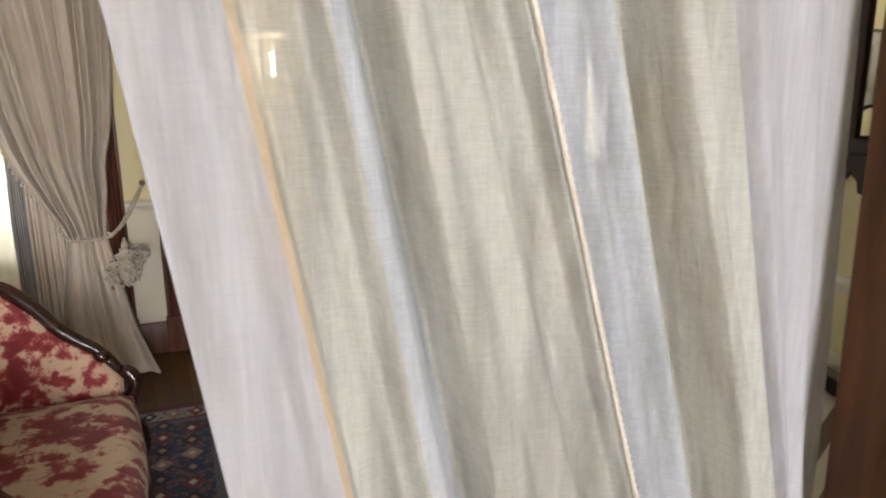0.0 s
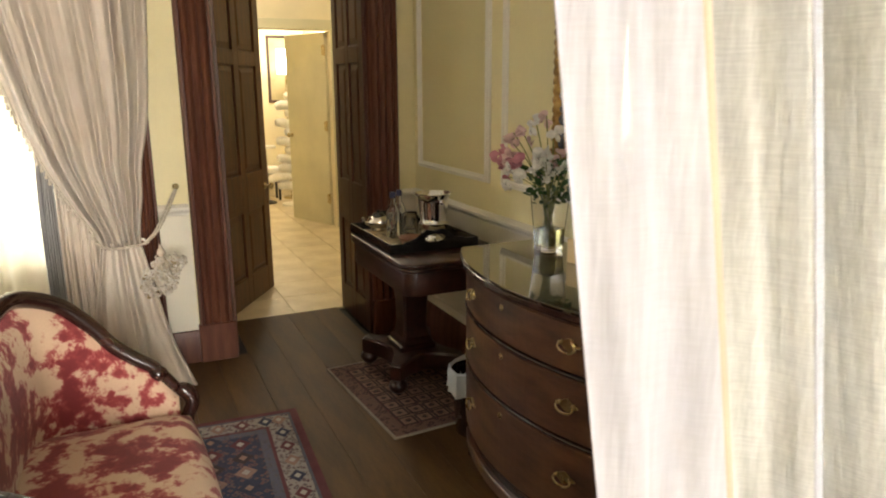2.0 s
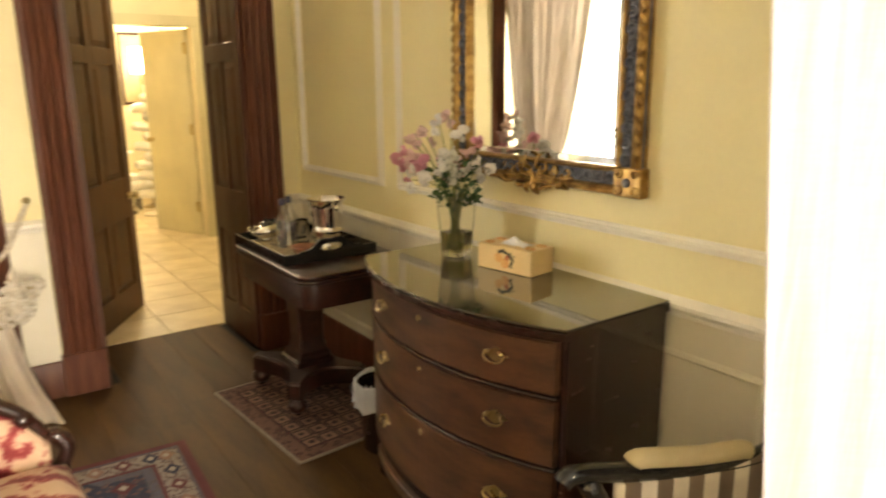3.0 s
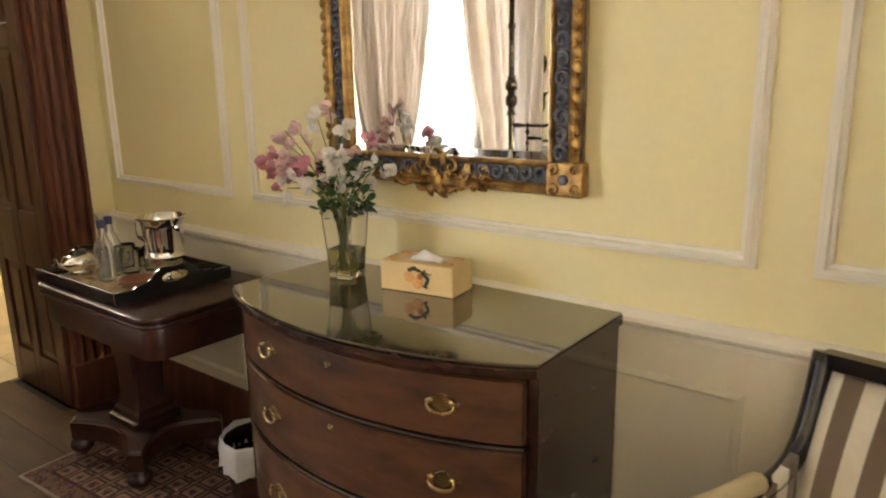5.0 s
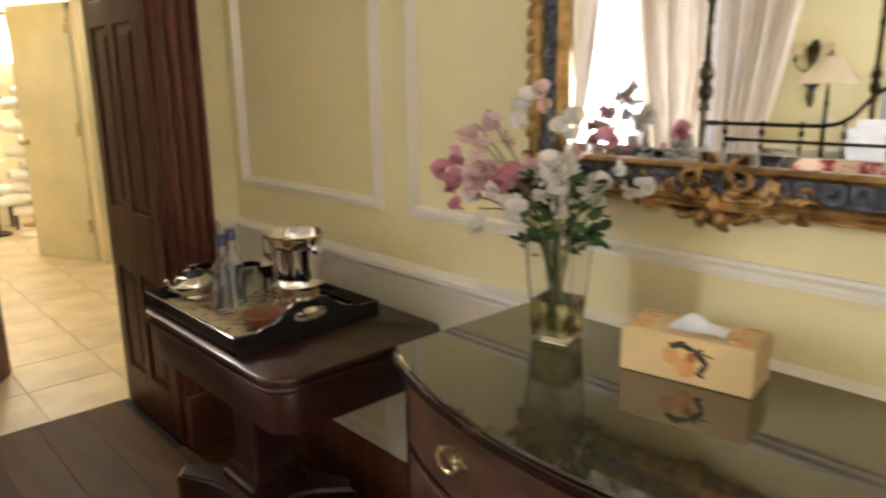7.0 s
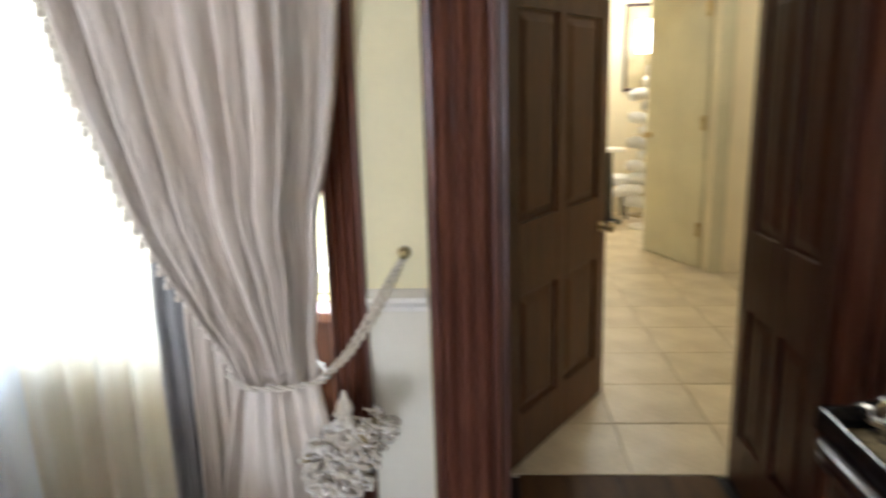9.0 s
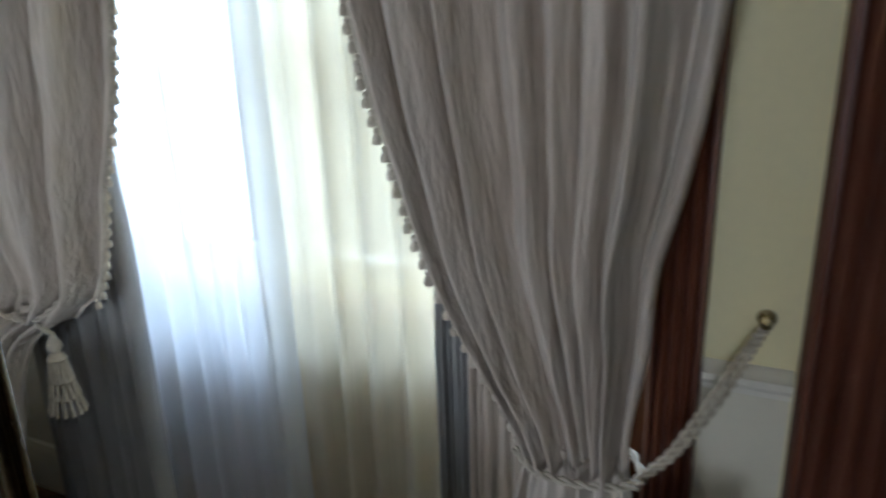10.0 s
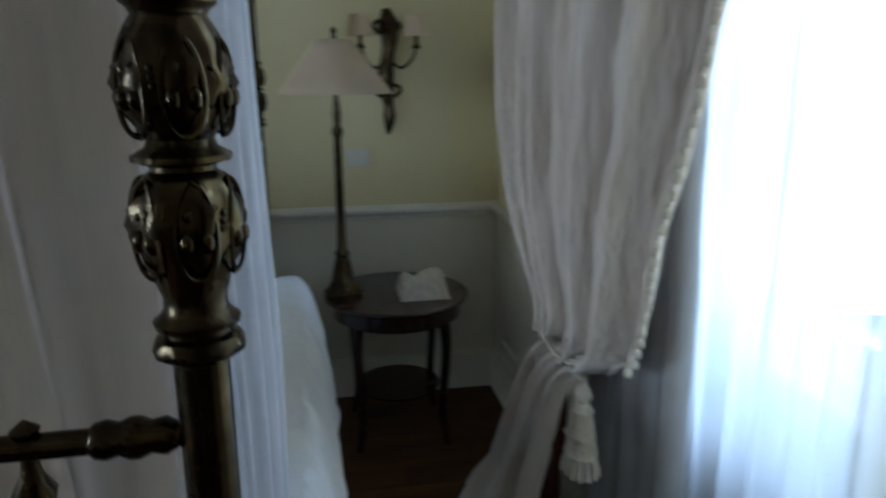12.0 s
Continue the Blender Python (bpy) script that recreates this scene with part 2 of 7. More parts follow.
M_FRINGEPALE = material("pale_cotton_cord", (0.74, 0.68, 0.60), 0.9, second=(0.66, 0.59, 0.50), scale=40, bump=0.6, bump_scale=260, contrast=0.6)
M_FRINGEGOLD = material("dull_gold_cord", (0.40, 0.30, 0.14), 0.8, second=(0.30, 0.22, 0.11), scale=40, bump=0.6, bump_scale=260, contrast=0.8)


# ---- building helpers ----
def mesh_of(name, bm, mat, smooth=None):
    me = bpy.data.meshes.new(name)
    bm.normal_update()
    bm.to_mesh(me)
    bm.free()
    for m in (mat if isinstance(mat, (list, tuple)) else [mat]):
        me.materials.append(m)
    if smooth is not None:
        for p in me.polygons:
            p.use_smooth = True
        if smooth < 180:
            me.set_sharp_from_angle(angle=radians(smooth))
    return me


def part(name, bm, mat, parent=None, label="", smooth=None):
    ob = new(name, mesh_of(name, bm, mat, smooth))
    ob.parent = parent
    return tagged(ob, label)


def thing(name, label, category, m=None, group="", kind=""):
    ob = new(name)
    ob.empty_display_size = 0.1
    if m is not None:
        ob.matrix_world = m
    return tagged(ob, label, category, group, kind)


def structure(name, bm, mat, label="", smooth=None):
    return tagged(part(name, bm, mat, None, label, smooth), kind="structure")


def box(bm, x0, x1, y0, y1, z0, z1, bevel=0.0, seg=1, m=None):
    vs = [bm.verts.new((x, y, z)) for x in (x0, x1) for y in (y0, y1) for z in (z0, z1)]
    fs = [bm.faces.new([vs[i] for i in q]) for q in ((0, 1, 3, 2), (4, 6, 7, 5), (0, 4, 5, 1), (2, 3, 7, 6), (0, 2, 6, 4), (1, 5, 7, 3))]
    if bevel:
        es = list({e for f in fs for e in f.edges})
        out = bmesh.ops.bevel(bm, geom=es, offset=bevel, segments=seg, affect="EDGES", profile=0.5)
        vs = list({v for f in out["faces"] for v in f.verts} | {v for v in vs if v.is_valid})
    if m is not None:
        bmesh.ops.transform(bm, matrix=m, verts=vs)
    return bm


def bx(x0, x1, y0, y1, z0, z1, bevel=0.0, seg=1):
    return box(bmesh.new(), x0, x1, y0, y1, z0, z1, bevel, seg)


def lathe(bm, profile, at=(0, 0, 0), seg=24, axis="z"):
    rings = []
    for r, h in profile:
        ring = []
        for i in range(seg):
            a = 2 * math.pi * i / seg
            c, s = r * math.cos(a), r * math.sin(a)
            p = {"z": (c, s, h), "y": (c, h, s), "x": (h, c, s)}[axis]
            ring.append(bm.verts.new((at[0] + p[0], at[1] + p[1], at[2] + p[2])))
        rings.append(ring)
    for a, b in zip(rings, rings[1:]):
        for i in range(seg):
            bm.faces.new((a[i], a[(i + 1) % seg], b[(i + 1) % seg], b[i]))
    for ring, end in ((rings[0], 0), (rings[-1], -1)):
        if profile[end][0] > 1e-4:
            bm.faces.new(ring if end else ring[::-1])
    bmesh.ops.recalc_face_normals(bm, faces=bm.faces[:])
    return bm


def spline(points, n):
    """n + 1 points on a smooth curve through the given ones."""
    p = [Vector(q) for q in points]
    p = [2 * p[0] - p[1]] + p + [2 * p[-1] - p[-2]]
    out = []
    spans = len(p) - 3
    for k in range(n + 1):
        s = min(k / n * spans, spans - 1e-6)
        i, u = int(s), s - int(s)
        a, b, c, d = p[i:i + 4]
        out.append(0.5 * (2 * b + (c - a) * u + (2 * a - 5 * b + 4 * c - d) * u * u + (3 * b - a - 3 * c + d) * u ** 3))
    return out


def tube(bm, points, radius, seg=8, flat=1.0, closed=False):
    """A round bar along points; radius may be a list."""
    pts = [Vector(p) for p in points]
    rad = radius if isinstance(radius, (list, tuple)) else [radius] * len(pts)
    rings = []
    side = None
    for i, p in enumerate(pts):
        d = (pts[min(i + 1, len(pts) - 1)] - pts[max(i - 1, 0)])
        if closed:
            d = pts[(i + 1) % len(pts)] - pts[i - 1]
        d.normalize()
        if side is None:
            side = d.orthogonal().normalized()
        side = (side - d * side.dot(d)).normalized()
        up = d.cross(side)
        rings.append([bm.verts.new(p + rad[i] * (math.cos(2 * math.pi * k / seg) * side + flat * math.sin(2 * math.pi * k / seg) * up)) for k in range(seg)])
    pairs = list(zip(rings, rings[1:])) + ([(rings[-1], rings[0])] if closed else [])
    for a, b in pairs:
        for k in range(seg):
            bm.faces.new((a[k], a[(k + 1) % seg], b[(k + 1) % seg], b[k]))
    if not closed:
        bm.faces.new(rings[0][::-1])
        bm.faces.new(rings[-1])
    return bm


def blob(bm, at, r, seg=8, rings=5, squash=(1, 1, 1), turn=None):
    m = Matrix.Translation(at) @ (turn or Matrix()) @ Matrix.Diagonal((r * squash[0], r * squash[1], r * squash[2], 1))
    bmesh.ops.create_uvsphere(bm, u_segments=seg, v_segments=rings, radius=1, matrix=m)
    return bm


def surface(fn, nu, nv, close=False):
    bm = bmesh.new()
    g = [[bm.verts.new(fn(i / nu, j / nv)) for j in range(nv + 1)] for i in range(nu + 1)]
    for i in range(nu):
        for j in range(nv):
            bm.faces.new((g[i][j], g[i + 1][j], g[i + 1][j + 1], g[i][j + 1]))
    return bm


def bend(table, z):
    """Value at z by straight lines between the (z, value) pairs, given from low to high."""
    if z <= table[0][0]:
        return table[0][1]
    for (a, p), (b, q) in zip(table, table[1:]):
        if z <= b:
            u = (z - a) / (b - a)
            return p + (q - p) * u
    return table[-1][1]


def moulding(bm, path, prof, closed=True):
    """A strip of profile prof (out, up) along a rectangle lying in a plane: path gives (corner, outward, normal) per corner."""
    rings = [[bm.verts.new(Vector(c) + Vector(o) * u + Vector(nrm) * h) for u, h in prof] for c, o, nrm in path]
    pairs = list(zip(rings, rings[1:])) + ([(rings[-1], rings[0])] if closed else [])
    for a, b in pairs:
        for k in range(len(prof) - 1):
            bm.faces.new((a[k], b[k], b[k + 1], a[k + 1]))
    bmesh.ops.recalc_face_normals(bm, faces=bm.faces[:])
    return bm


def panel_frame(bm, plane, at, a0, a1, z0, z1, normal, prof):
    """A rectangular moulding on the wall plane ('x' or 'y') at coordinate at, from a0 to a1 and z0 to z1."""
    nrm = Vector((normal, 0, 0)) if plane == "x" else Vector((0, normal, 0))
    path = []
    for a, z, oa, oz in ((a0, z0, -1, -1), (a1, z0, 1, -1), (a1, z1, 1, 1), (a0, z1, -1, 1)):
        c = (at, a, z) if plane == "x" else (a, at, z)
        o = (0, oa, oz) if plane == "x" else (oa, 0, oz)
        path.append((c, o, nrm))
    return moulding(bm, path, prof)


# ---- the room ----
XE, XW, YN, YS, H = 1.51, -3.25, 4.38, -4.2, 3.1
Y2 = 5.0
DX0, DX1, DH = 0.35, 1.22, 2.32
WX0, WX1, WZ0, WZ1 = -2.25, -0.088, 0.75, 2.75


def wall_boxes(*boxes):
    bm = bmesh.new()
    for b in boxes:
        box(bm, *b)
    return bm


structure("wall_east", wall_boxes((XE, XE + 0.2, YS, YN, 0, H)), M_WALL)
structure("wall_west", wall_boxes((XW - 0.2, XW, YS, YN, 0, H)), M_WALL)
structure("wall_south", wall_boxes((XW - 0.2, -0.75, YS - 0.2, YS, 0, H), (0.85, XE + 0.2, YS - 0.2, YS, 0, H), (-0.75, 0.85, YS - 0.2, YS, 0, 0.6), (-0.75, 0.85, YS - 0.2, YS, 2.6, H)), M_WALL)
structure("wall_north", wall_boxes((XW - 0.2, WX0, YN, Y2, 0, H), (WX0, WX1, YN, Y2, WZ1, H), (WX1, DX0, YN, Y2, 0, H), (DX0, DX1, YN, Y2, DH, H),
                                   (DX1, XE + 0.2, YN, Y2, 0, H), (WX0, WX1, 4.80, Y2, 0, WZ0)), M_WALL)
structure("ceiling", wall_boxes((XW - 0.2, XE + 0.2, YS - 0.2, Y2, H, H + 0.15)), M_CEIL)

# dado, chair rail and skirting: one run per stretch of wall
RAIL = [(0.845, 0.0), (0.850, 0.012), (0.862, 0.014), (0.868, 0.026), (0.880, 0.034), (0.892, 0.034), (0.898, 0.020), (0.905, 0.012), (0.908, 0.0)]
SKIRT = [(0.0, 0.022), (0.15, 0.022), (0.165, 0.016), (0.18, 0.012), (0.19, 0.0)]


def run(bm, prof, p, q, nrm):
    a = [bm.verts.new((p[0] + nrm[0] * d, p[1] + nrm[1] * d, z)) for z, d in prof]
    b = [bm.verts.new((q[0] + nrm[0] * d, q[1] + nrm[1] * d, z)) for z, d in prof]
    for k in range(len(prof) - 1):
        bm.faces.new((a[k], b[k], b[k + 1], a[k + 1]))
    bm.faces.new(a)
    bm.faces.new(b[::-1])
    bmesh.ops.recalc_face_normals(bm, faces=bm.faces[:])


RUNS = {"east": ((XE, YS), (XE, YN), (-1, 0)), "west": ((XW, YS), (XW, YN), (1, 0)), "south": ((XW, YS), (-0.75, YS), (0, 1)), "southeast": ((0.85, YS), (XE, YS), (0, 1)),
        "north": ((0.014, YN), (0.17, YN), (0, -1)), "corner": ((1.41, YN), (XE, YN), (0, -1)), "northwest": ((XW, YN), (-2.02, YN), (0, -1))}
for key, (p, q, nrm) in RUNS.items():
    bm = bmesh.new()
    run(bm, RAIL, p, q, nrm)
    structure("trim_rail_" + key, bm, M_TRIM, "moulded white chair rail", smooth=30)
    bm = bmesh.new()
    run(bm, [(z * 1.22, d) for z, d in SKIRT] if key in ("east", "corner") else SKIRT, p, q, nrm)
    structure("baseboard_" + key, bm, M_CASING if key in ("north", "corner", "east") else M_DADO, smooth=30)
    bm = bmesh.new()
    run(bm, [(0.185, 0.0), (0.187, 0.004), (0.848, 0.004), (0.85, 0.0)], p, q, nrm)
    structure("trim_dado_" + key, bm, M_DADO, "cream painted dado")

PROF = [(0.0, 0.0), (0.002, 0.010), (0.010, 0.012), (0.014, 0.022), (0.024, 0.025), (0.029, 0.012), (0.036, 0.009), (0.038, 0.0)]
PROF_IN = [(-u, h) for u, h in PROF]
THIN = [(0.0, 0.004), (-0.004, 0.012), (-0.014, 0.016), (-0.022, 0.010), (-0.026, 0.004)]
for a0, a1 in ((3.42, 4.30), (1.483, 3.295), (-0.60, 1.369), (-3.9, -0.72)):
    structure("trim_panel", panel_frame(bmesh.new(), "x", XE, a0, a1, 1.05, 2.72, -1, PROF_IN), M_TRIM, "moulded wall panel frame", smooth=30)
    structure("trim_dado_panel", panel_frame(bmesh.new(), "x", XE, a0, a1 - 0.01, 0.27, 0.745, -1, THIN), M_DADO, smooth=30)
for a0, a1 in ((0.6, 2.75), (-3.9, 0.45)):
    structure("trim_panel", panel_frame(bmesh.new(), "x", XW, a0, a1, 1.05, 2.72, 1, PROF_IN), M_TRIM, "moulded wall panel frame", smooth=30)
    structure("trim_dado_panel", panel_frame(bmesh.new(), "x", XW, a0, a1, 0.27, 0.745, 1, THIN), M_DADO, smooth=30)
structure("trim_dado_panel", panel_frame(bmesh.new(), "y", YN, -3.1, -2.15, 0.27, 0.745, -1, THIN), M_DADO, smooth=30)
bm = bmesh.new()
for p, q, nrm in ((( XE, YS), (XE, YN), (-1, 0)), ((XW, YS), (XW, YN), (1, 0)), ((XW, YN), (XE, YN), (0, -1)), ((XW, YS), (XE, YS), (0, 1))):
    run(bm, [(H - 0.14, 0.0), (H - 0.135, 0.012), (H - 0.10, 0.02), (H - 0.05, 0.07), (H - 0.02, 0.10), (H, 0.105)], p, q, nrm)
structure("trim_cornice", bm, M_TRIM, "moulded white ceiling cornice", smooth=40)


def fluted_casing(name, x0, x1, z1, y, depth=0.035):
    """A door or window casing: rounded flutes between two fillets, on a plinth block."""
    bm = bmesh.new()
    w = x1 - x0
    prof = [(0, 0), (0, 0.6), (0.05, 1.0), (0.12, 1.0)]
    for k in range(3):
        c = 0.14 + k * 0.24
        prof += [(c, 0.55), (c + 0.04, 0.85), (c + 0.12, 1.05), (c + 0.20, 0.85), (c + 0.235, 0.55)]
    prof += [(0.88, 1.0), (0.95, 1.0), (1, 0.6), (1, 0)]
    lo = [bm.verts.new((x0 + u * w, y - d * depth, 0.22)) for u, d in prof]
    hi = [bm.verts.new((x0 + u * w, y - d * depth, z1)) for u, d in prof]
    for k in range(len(prof) - 1):
        bm.faces.new((lo[k], lo[k + 1], hi[k + 1], hi[k]))
    bm.faces.new(hi)
    box(bm, x0 - 0.008, x1 + 0.008, y - depth * 1.35, y - 0.001, 0, 0.22, 0.005)
    bmesh.ops.recalc_face_normals(bm, faces=bm.faces[:])
    return structure(name, bm, M_CASING, "fluted red-brown wooden casing", smooth=40)


fluted_casing("trim_door_casing", 0.175, 0.362, DH + 0.17, YN)
fluted_casing("trim_door_casing", 1.208, 1.395, DH + 0.17, YN)
bm = bx(0.175, 1.395, YN - 0.034, YN - 0.001, DH, DH + 0.17, 0.006)
structure("trim_door_head", bm, M_CASING)
fluted_casing("trim_window_casing", -0.086, 0.012, WZ1 + 0.16, YN)
fluted_casing("trim_window_casing", -2.405, -2.25, WZ1 + 0.16, YN)
structure("trim_window_head", bx(-2.405, 0.012, YN - 0.034, YN - 0.001, WZ1, WZ1 + 0.16, 0.006), M_CASING)


def panelled(width, height, thick, columns, rows, both=True):
    """A framed and panelled leaf in the xz plane, its corner at the origin: stiles and rails proud, raised fields."""
    bm = bmesh.new()
    d = min(0.016, thick * 0.42)
    box(bm, 0.004, width - 0.004, -thick / 2 + d, thick / 2 - d, 0.004, height - 0.004)
    xs = [0.0]
    for a, b in columns:
        xs += [a, b]
    xs.append(width)
    for i in range(0, len(xs), 2):
        box(bm, xs[i], xs[i + 1], -thick / 2, thick / 2, 0, height, 0.003)
    zs = [0.0]
    for a, b in rows:
        zs += [a, b]
    zs.append(height)
    for a, b in columns:
        for j in range(0, len(zs), 2):
            box(bm, a, b, -thick / 2, thick / 2, zs[j], zs[j + 1], 0.003)
        for c, e in rows:
            for s in (-1, 1):
                y0, y1 = sorted((s * (thick / 2 - d), s * (thick / 2 - 0.003)))
                pts_o = [(a + 0.012, c + 0.012), (b - 0.012, c + 0.012), (b - 0.012, e - 0.012), (a + 0.012, e - 0.012)]
                g = 0.042
                pts_i = [(a + g, c + g), (b - g, c + g), (b - g, e - g), (a + g, e - g)]
                o = [bm.verts.new((x, s * (thick / 2 - d + 0.0005), z)) for x, z in pts_o]
                n_ = [bm.verts.new((x, s * (thick / 2 - 0.004), z)) for x, z in pts_i]
                for k in range(4):
                    bm.faces.new((o[k], o[(k + 1) % 4], n_[(k + 1) % 4], n_[k]))
                bm.faces.new(n_)
    bmesh.ops.recalc_face_normals(bm, faces=bm.faces[:])
    return bm


ROWS_D = ((0.20, 0.66), (0.93, 1.66), (1.76, 2.18))
DL = 0.87
door = thing("door_1", "open dark-stained six-panel wooden door", "door", pose(DX0 + 0.02, Y2 - 0.01, 0.006, 0, 0, 57.5), kind="structure")
part("leaf", panelled(DL, DH - 0.02, 0.042, ((0.11, 0.40), (0.48, 0.77)), ROWS_D), M_DOORWOOD, door)


def door_knob(parent, x, z, mat=M_BRASS):
    bm = bmesh.new()
    for s in (-1, 1):
        prof = [(0.024, 0.021), (0.026, 0.025), (0.012, 0.030), (0.009, 0.050), (0.016, 0.055), (0.026, 0.066), (0.026, 0.076), (0.014, 0.086), (0.0, 0.088)]
        lathe(bm, [(r, s * h) for r, h in prof], (x, 0, z), 16, "y")
    return part("door_handle", bm, mat, parent, "brass knob", smooth=60)


door_knob(door, DL - 0.065, 0.80)
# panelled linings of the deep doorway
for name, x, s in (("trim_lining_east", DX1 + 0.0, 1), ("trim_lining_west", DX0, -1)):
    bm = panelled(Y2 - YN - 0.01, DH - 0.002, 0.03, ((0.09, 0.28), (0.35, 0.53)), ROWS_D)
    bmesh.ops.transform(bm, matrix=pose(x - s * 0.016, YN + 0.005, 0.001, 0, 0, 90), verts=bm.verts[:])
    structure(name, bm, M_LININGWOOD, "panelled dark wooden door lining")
structure("trim_lining_head", bx(DX0, DX1, YN + 0.001, Y2 - 0.001, DH - 0.03, DH - 0.002), M_DOORWOOD)

# window: sash frames in a deep embrasure, wooden back below the sill
win = thing("window_1", "tall white-framed window behind net curtains", "window", kind="structure")
bm = bmesh.new()
for a, b in ((WX0 + 0.002, WX0 + 0.07), (WX1 - 0.07, WX1 - 0.002), (-1.31, -1.24)):
    box(bm, a, b, 4.86, 4.92, WZ0, WZ1 - 0.002, 0.004)
for c, e in ((WZ0 + 0.001, WZ0 + 0.08), (1.66, 1.72), (WZ1 - 0.07, WZ1 - 0.002)):
    box(bm, WX0 + 0.07, WX1 - 0.07, 4.862, 4.918, c, e, 0.004)
part("window_frame", bm, M_TRIM, win)
for a, b in ((WX0 + 0.07, -1.31), (-1.24, WX1 - 0.07)):
    for c, e in ((WZ0 + 0.08, 1.66), (1.72, WZ1 - 0.07)):
        pane = part("pane", bx(a, b, 4.888, 4.892, c, e), M_GLASS, win)
        pane.visible_shadow = False
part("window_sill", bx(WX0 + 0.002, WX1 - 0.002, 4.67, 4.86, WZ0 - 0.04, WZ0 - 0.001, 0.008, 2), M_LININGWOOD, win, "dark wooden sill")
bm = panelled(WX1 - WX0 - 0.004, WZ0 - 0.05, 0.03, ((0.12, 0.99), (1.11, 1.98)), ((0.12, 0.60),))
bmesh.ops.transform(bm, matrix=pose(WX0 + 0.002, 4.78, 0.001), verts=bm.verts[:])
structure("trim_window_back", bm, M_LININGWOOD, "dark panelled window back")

# Unseen window, assumed so the south fill has an opening.
win2 = thing("window_2", "assumed tall white-framed window behind the entrance, out of view", "window", kind="structure")
bm = bmesh.new()
for a, b in ((-0.748, -0.69), (0.79, 0.848), (0.02, 0.08)):
    box(bm, a, b, YS - 0.12, YS - 0.06, 0.602, 2.598, 0.004)
for c, e in ((0.602, 0.66), (1.57, 1.63), (2.54, 2.598)):
    box(bm, -0.69, 0.79, YS - 0.118, YS - 0.062, c, e, 0.004)
part("window_frame", bm, M_TRIM, win2)
for a, b in ((-0.69, 0.02), (0.08, 0.79)):
    for c, e in ((0.66, 1.57), (1.63, 2.54)):
        pane = part("pane", bx(a, b, YS - 0.092, YS - 0.088, c, e), M_GLASS, win2)
        pane.visible_shadow = False
# floors
structure("floor", wall_boxes((XW - 0.2, XE + 0.2, YS - 0.2, Y2, -0.12, -0.014)), M_JOINT)
structure("floor_bathroom", wall_boxes((-1.2, 3.6, Y2, 11.0, -0.12, -0.006)), M_GROUT)
structure("ground", wall_boxes((-60, 60, 5.02, 60, -0.4, -0.3)), material("outdoor_gravel", (0.42, 0.38, 0.31), 0.9, scale=2, bump=0.3, contrast=0.6))

# pale yellow wall, assumed and out of view: backs the right net with dim yellow
M_RENDER = material("yellow_outside_render", (0.62, 0.54, 0.30), 0.85, second=(0.55, 0.48, 0.27), scale=1.5, bump=0.3, bump_scale=30, contrast=0.3)
structure("wall_courtyard", wall_boxes((-3.3, -0.02, 9.2, 9.6, -0.3, 7.0)), M_RENDER, "assumed pale yellow rendered wall outside the window")

# bathroom shell
M_BATHWALL = material("bathroom_cream_paint", (0.80, 0.70, 0.48), 0.5, scale=1.5, contrast=0.1)
structure("wall_bath_west", wall_boxes((0.0, 0.15, Y2 + 0.001, 7.8, 0, 2.9)), M_BATHWALL)
structure("wall_bath_east", wall_boxes((2.35, 2.5, Y2 + 0.001, 10.4, 0, 2.9)), M_BATHWALL)
structure("wall_bath_south", wall_boxes((0.15, DX0 - 0.0, Y2 + 0.001, Y2 + 0.03, 0, 2.9), (DX1, 2.35, Y2 + 0.001, Y2 + 0.03, 0, 2.9), (DX0, DX1, Y2 + 0.001, Y2 + 0.03, DH, 2.9)), M_BATHWALL)
structure("wall_bath_partition", wall_boxes((0.0, 1.12, 7.8, 7.92, 0, 2.9), (1.12, 1.98, 7.8, 7.92, 2.1, 2.9), (1.98, 2.35, 7.8, 7.92, 0, 2.9)), M_BATHWALL)
structure("wall_bath_end", wall_boxes((0.2, 2.5, 10.4, 10.55, 0, 2.9)), M_BATHWALL)
structure("wall_bath_far_west", wall_boxes((0.2, 0.35, 7.92, 10.4, 0, 2.9)), M_BATHWALL)
structure("ceiling_bath", wall_boxes((0.0, 2.5, Y2 + 0.001, 10.55, 2.9, 3.05)), M_CEIL)
door2 = thing("door_2", "cream painted flush door standing open", "door", pose(1.965, 7.915, 0.006, 0, 0, 112), kind="structure")
part("leaf", bx(0, 0.72, -0.02, 0.02, 0, 2.08, 0.003), material("cream_door_paint", (0.61, 0.56, 0.37), 0.4, scale=2, contrast=0.15), door2)
door_knob(door2, 0.66, 0.98)
for name, b in (("trim_bath_frame_side", (1.02, 1.118, 7.765, 7.798, 0.0, 2.10)), ("trim_bath_frame_side", (1.982, 2.08, 7.765, 7.798, 0.0, 2.10)), ("trim_bath_frame_head", (1.0, 2.1, 7.760, 7.798, 2.10, 2.20))):
    structure(name, bx(*b, 0.006, 2), bpy.data.materials["cream_door_paint"], "cream painted door frame")

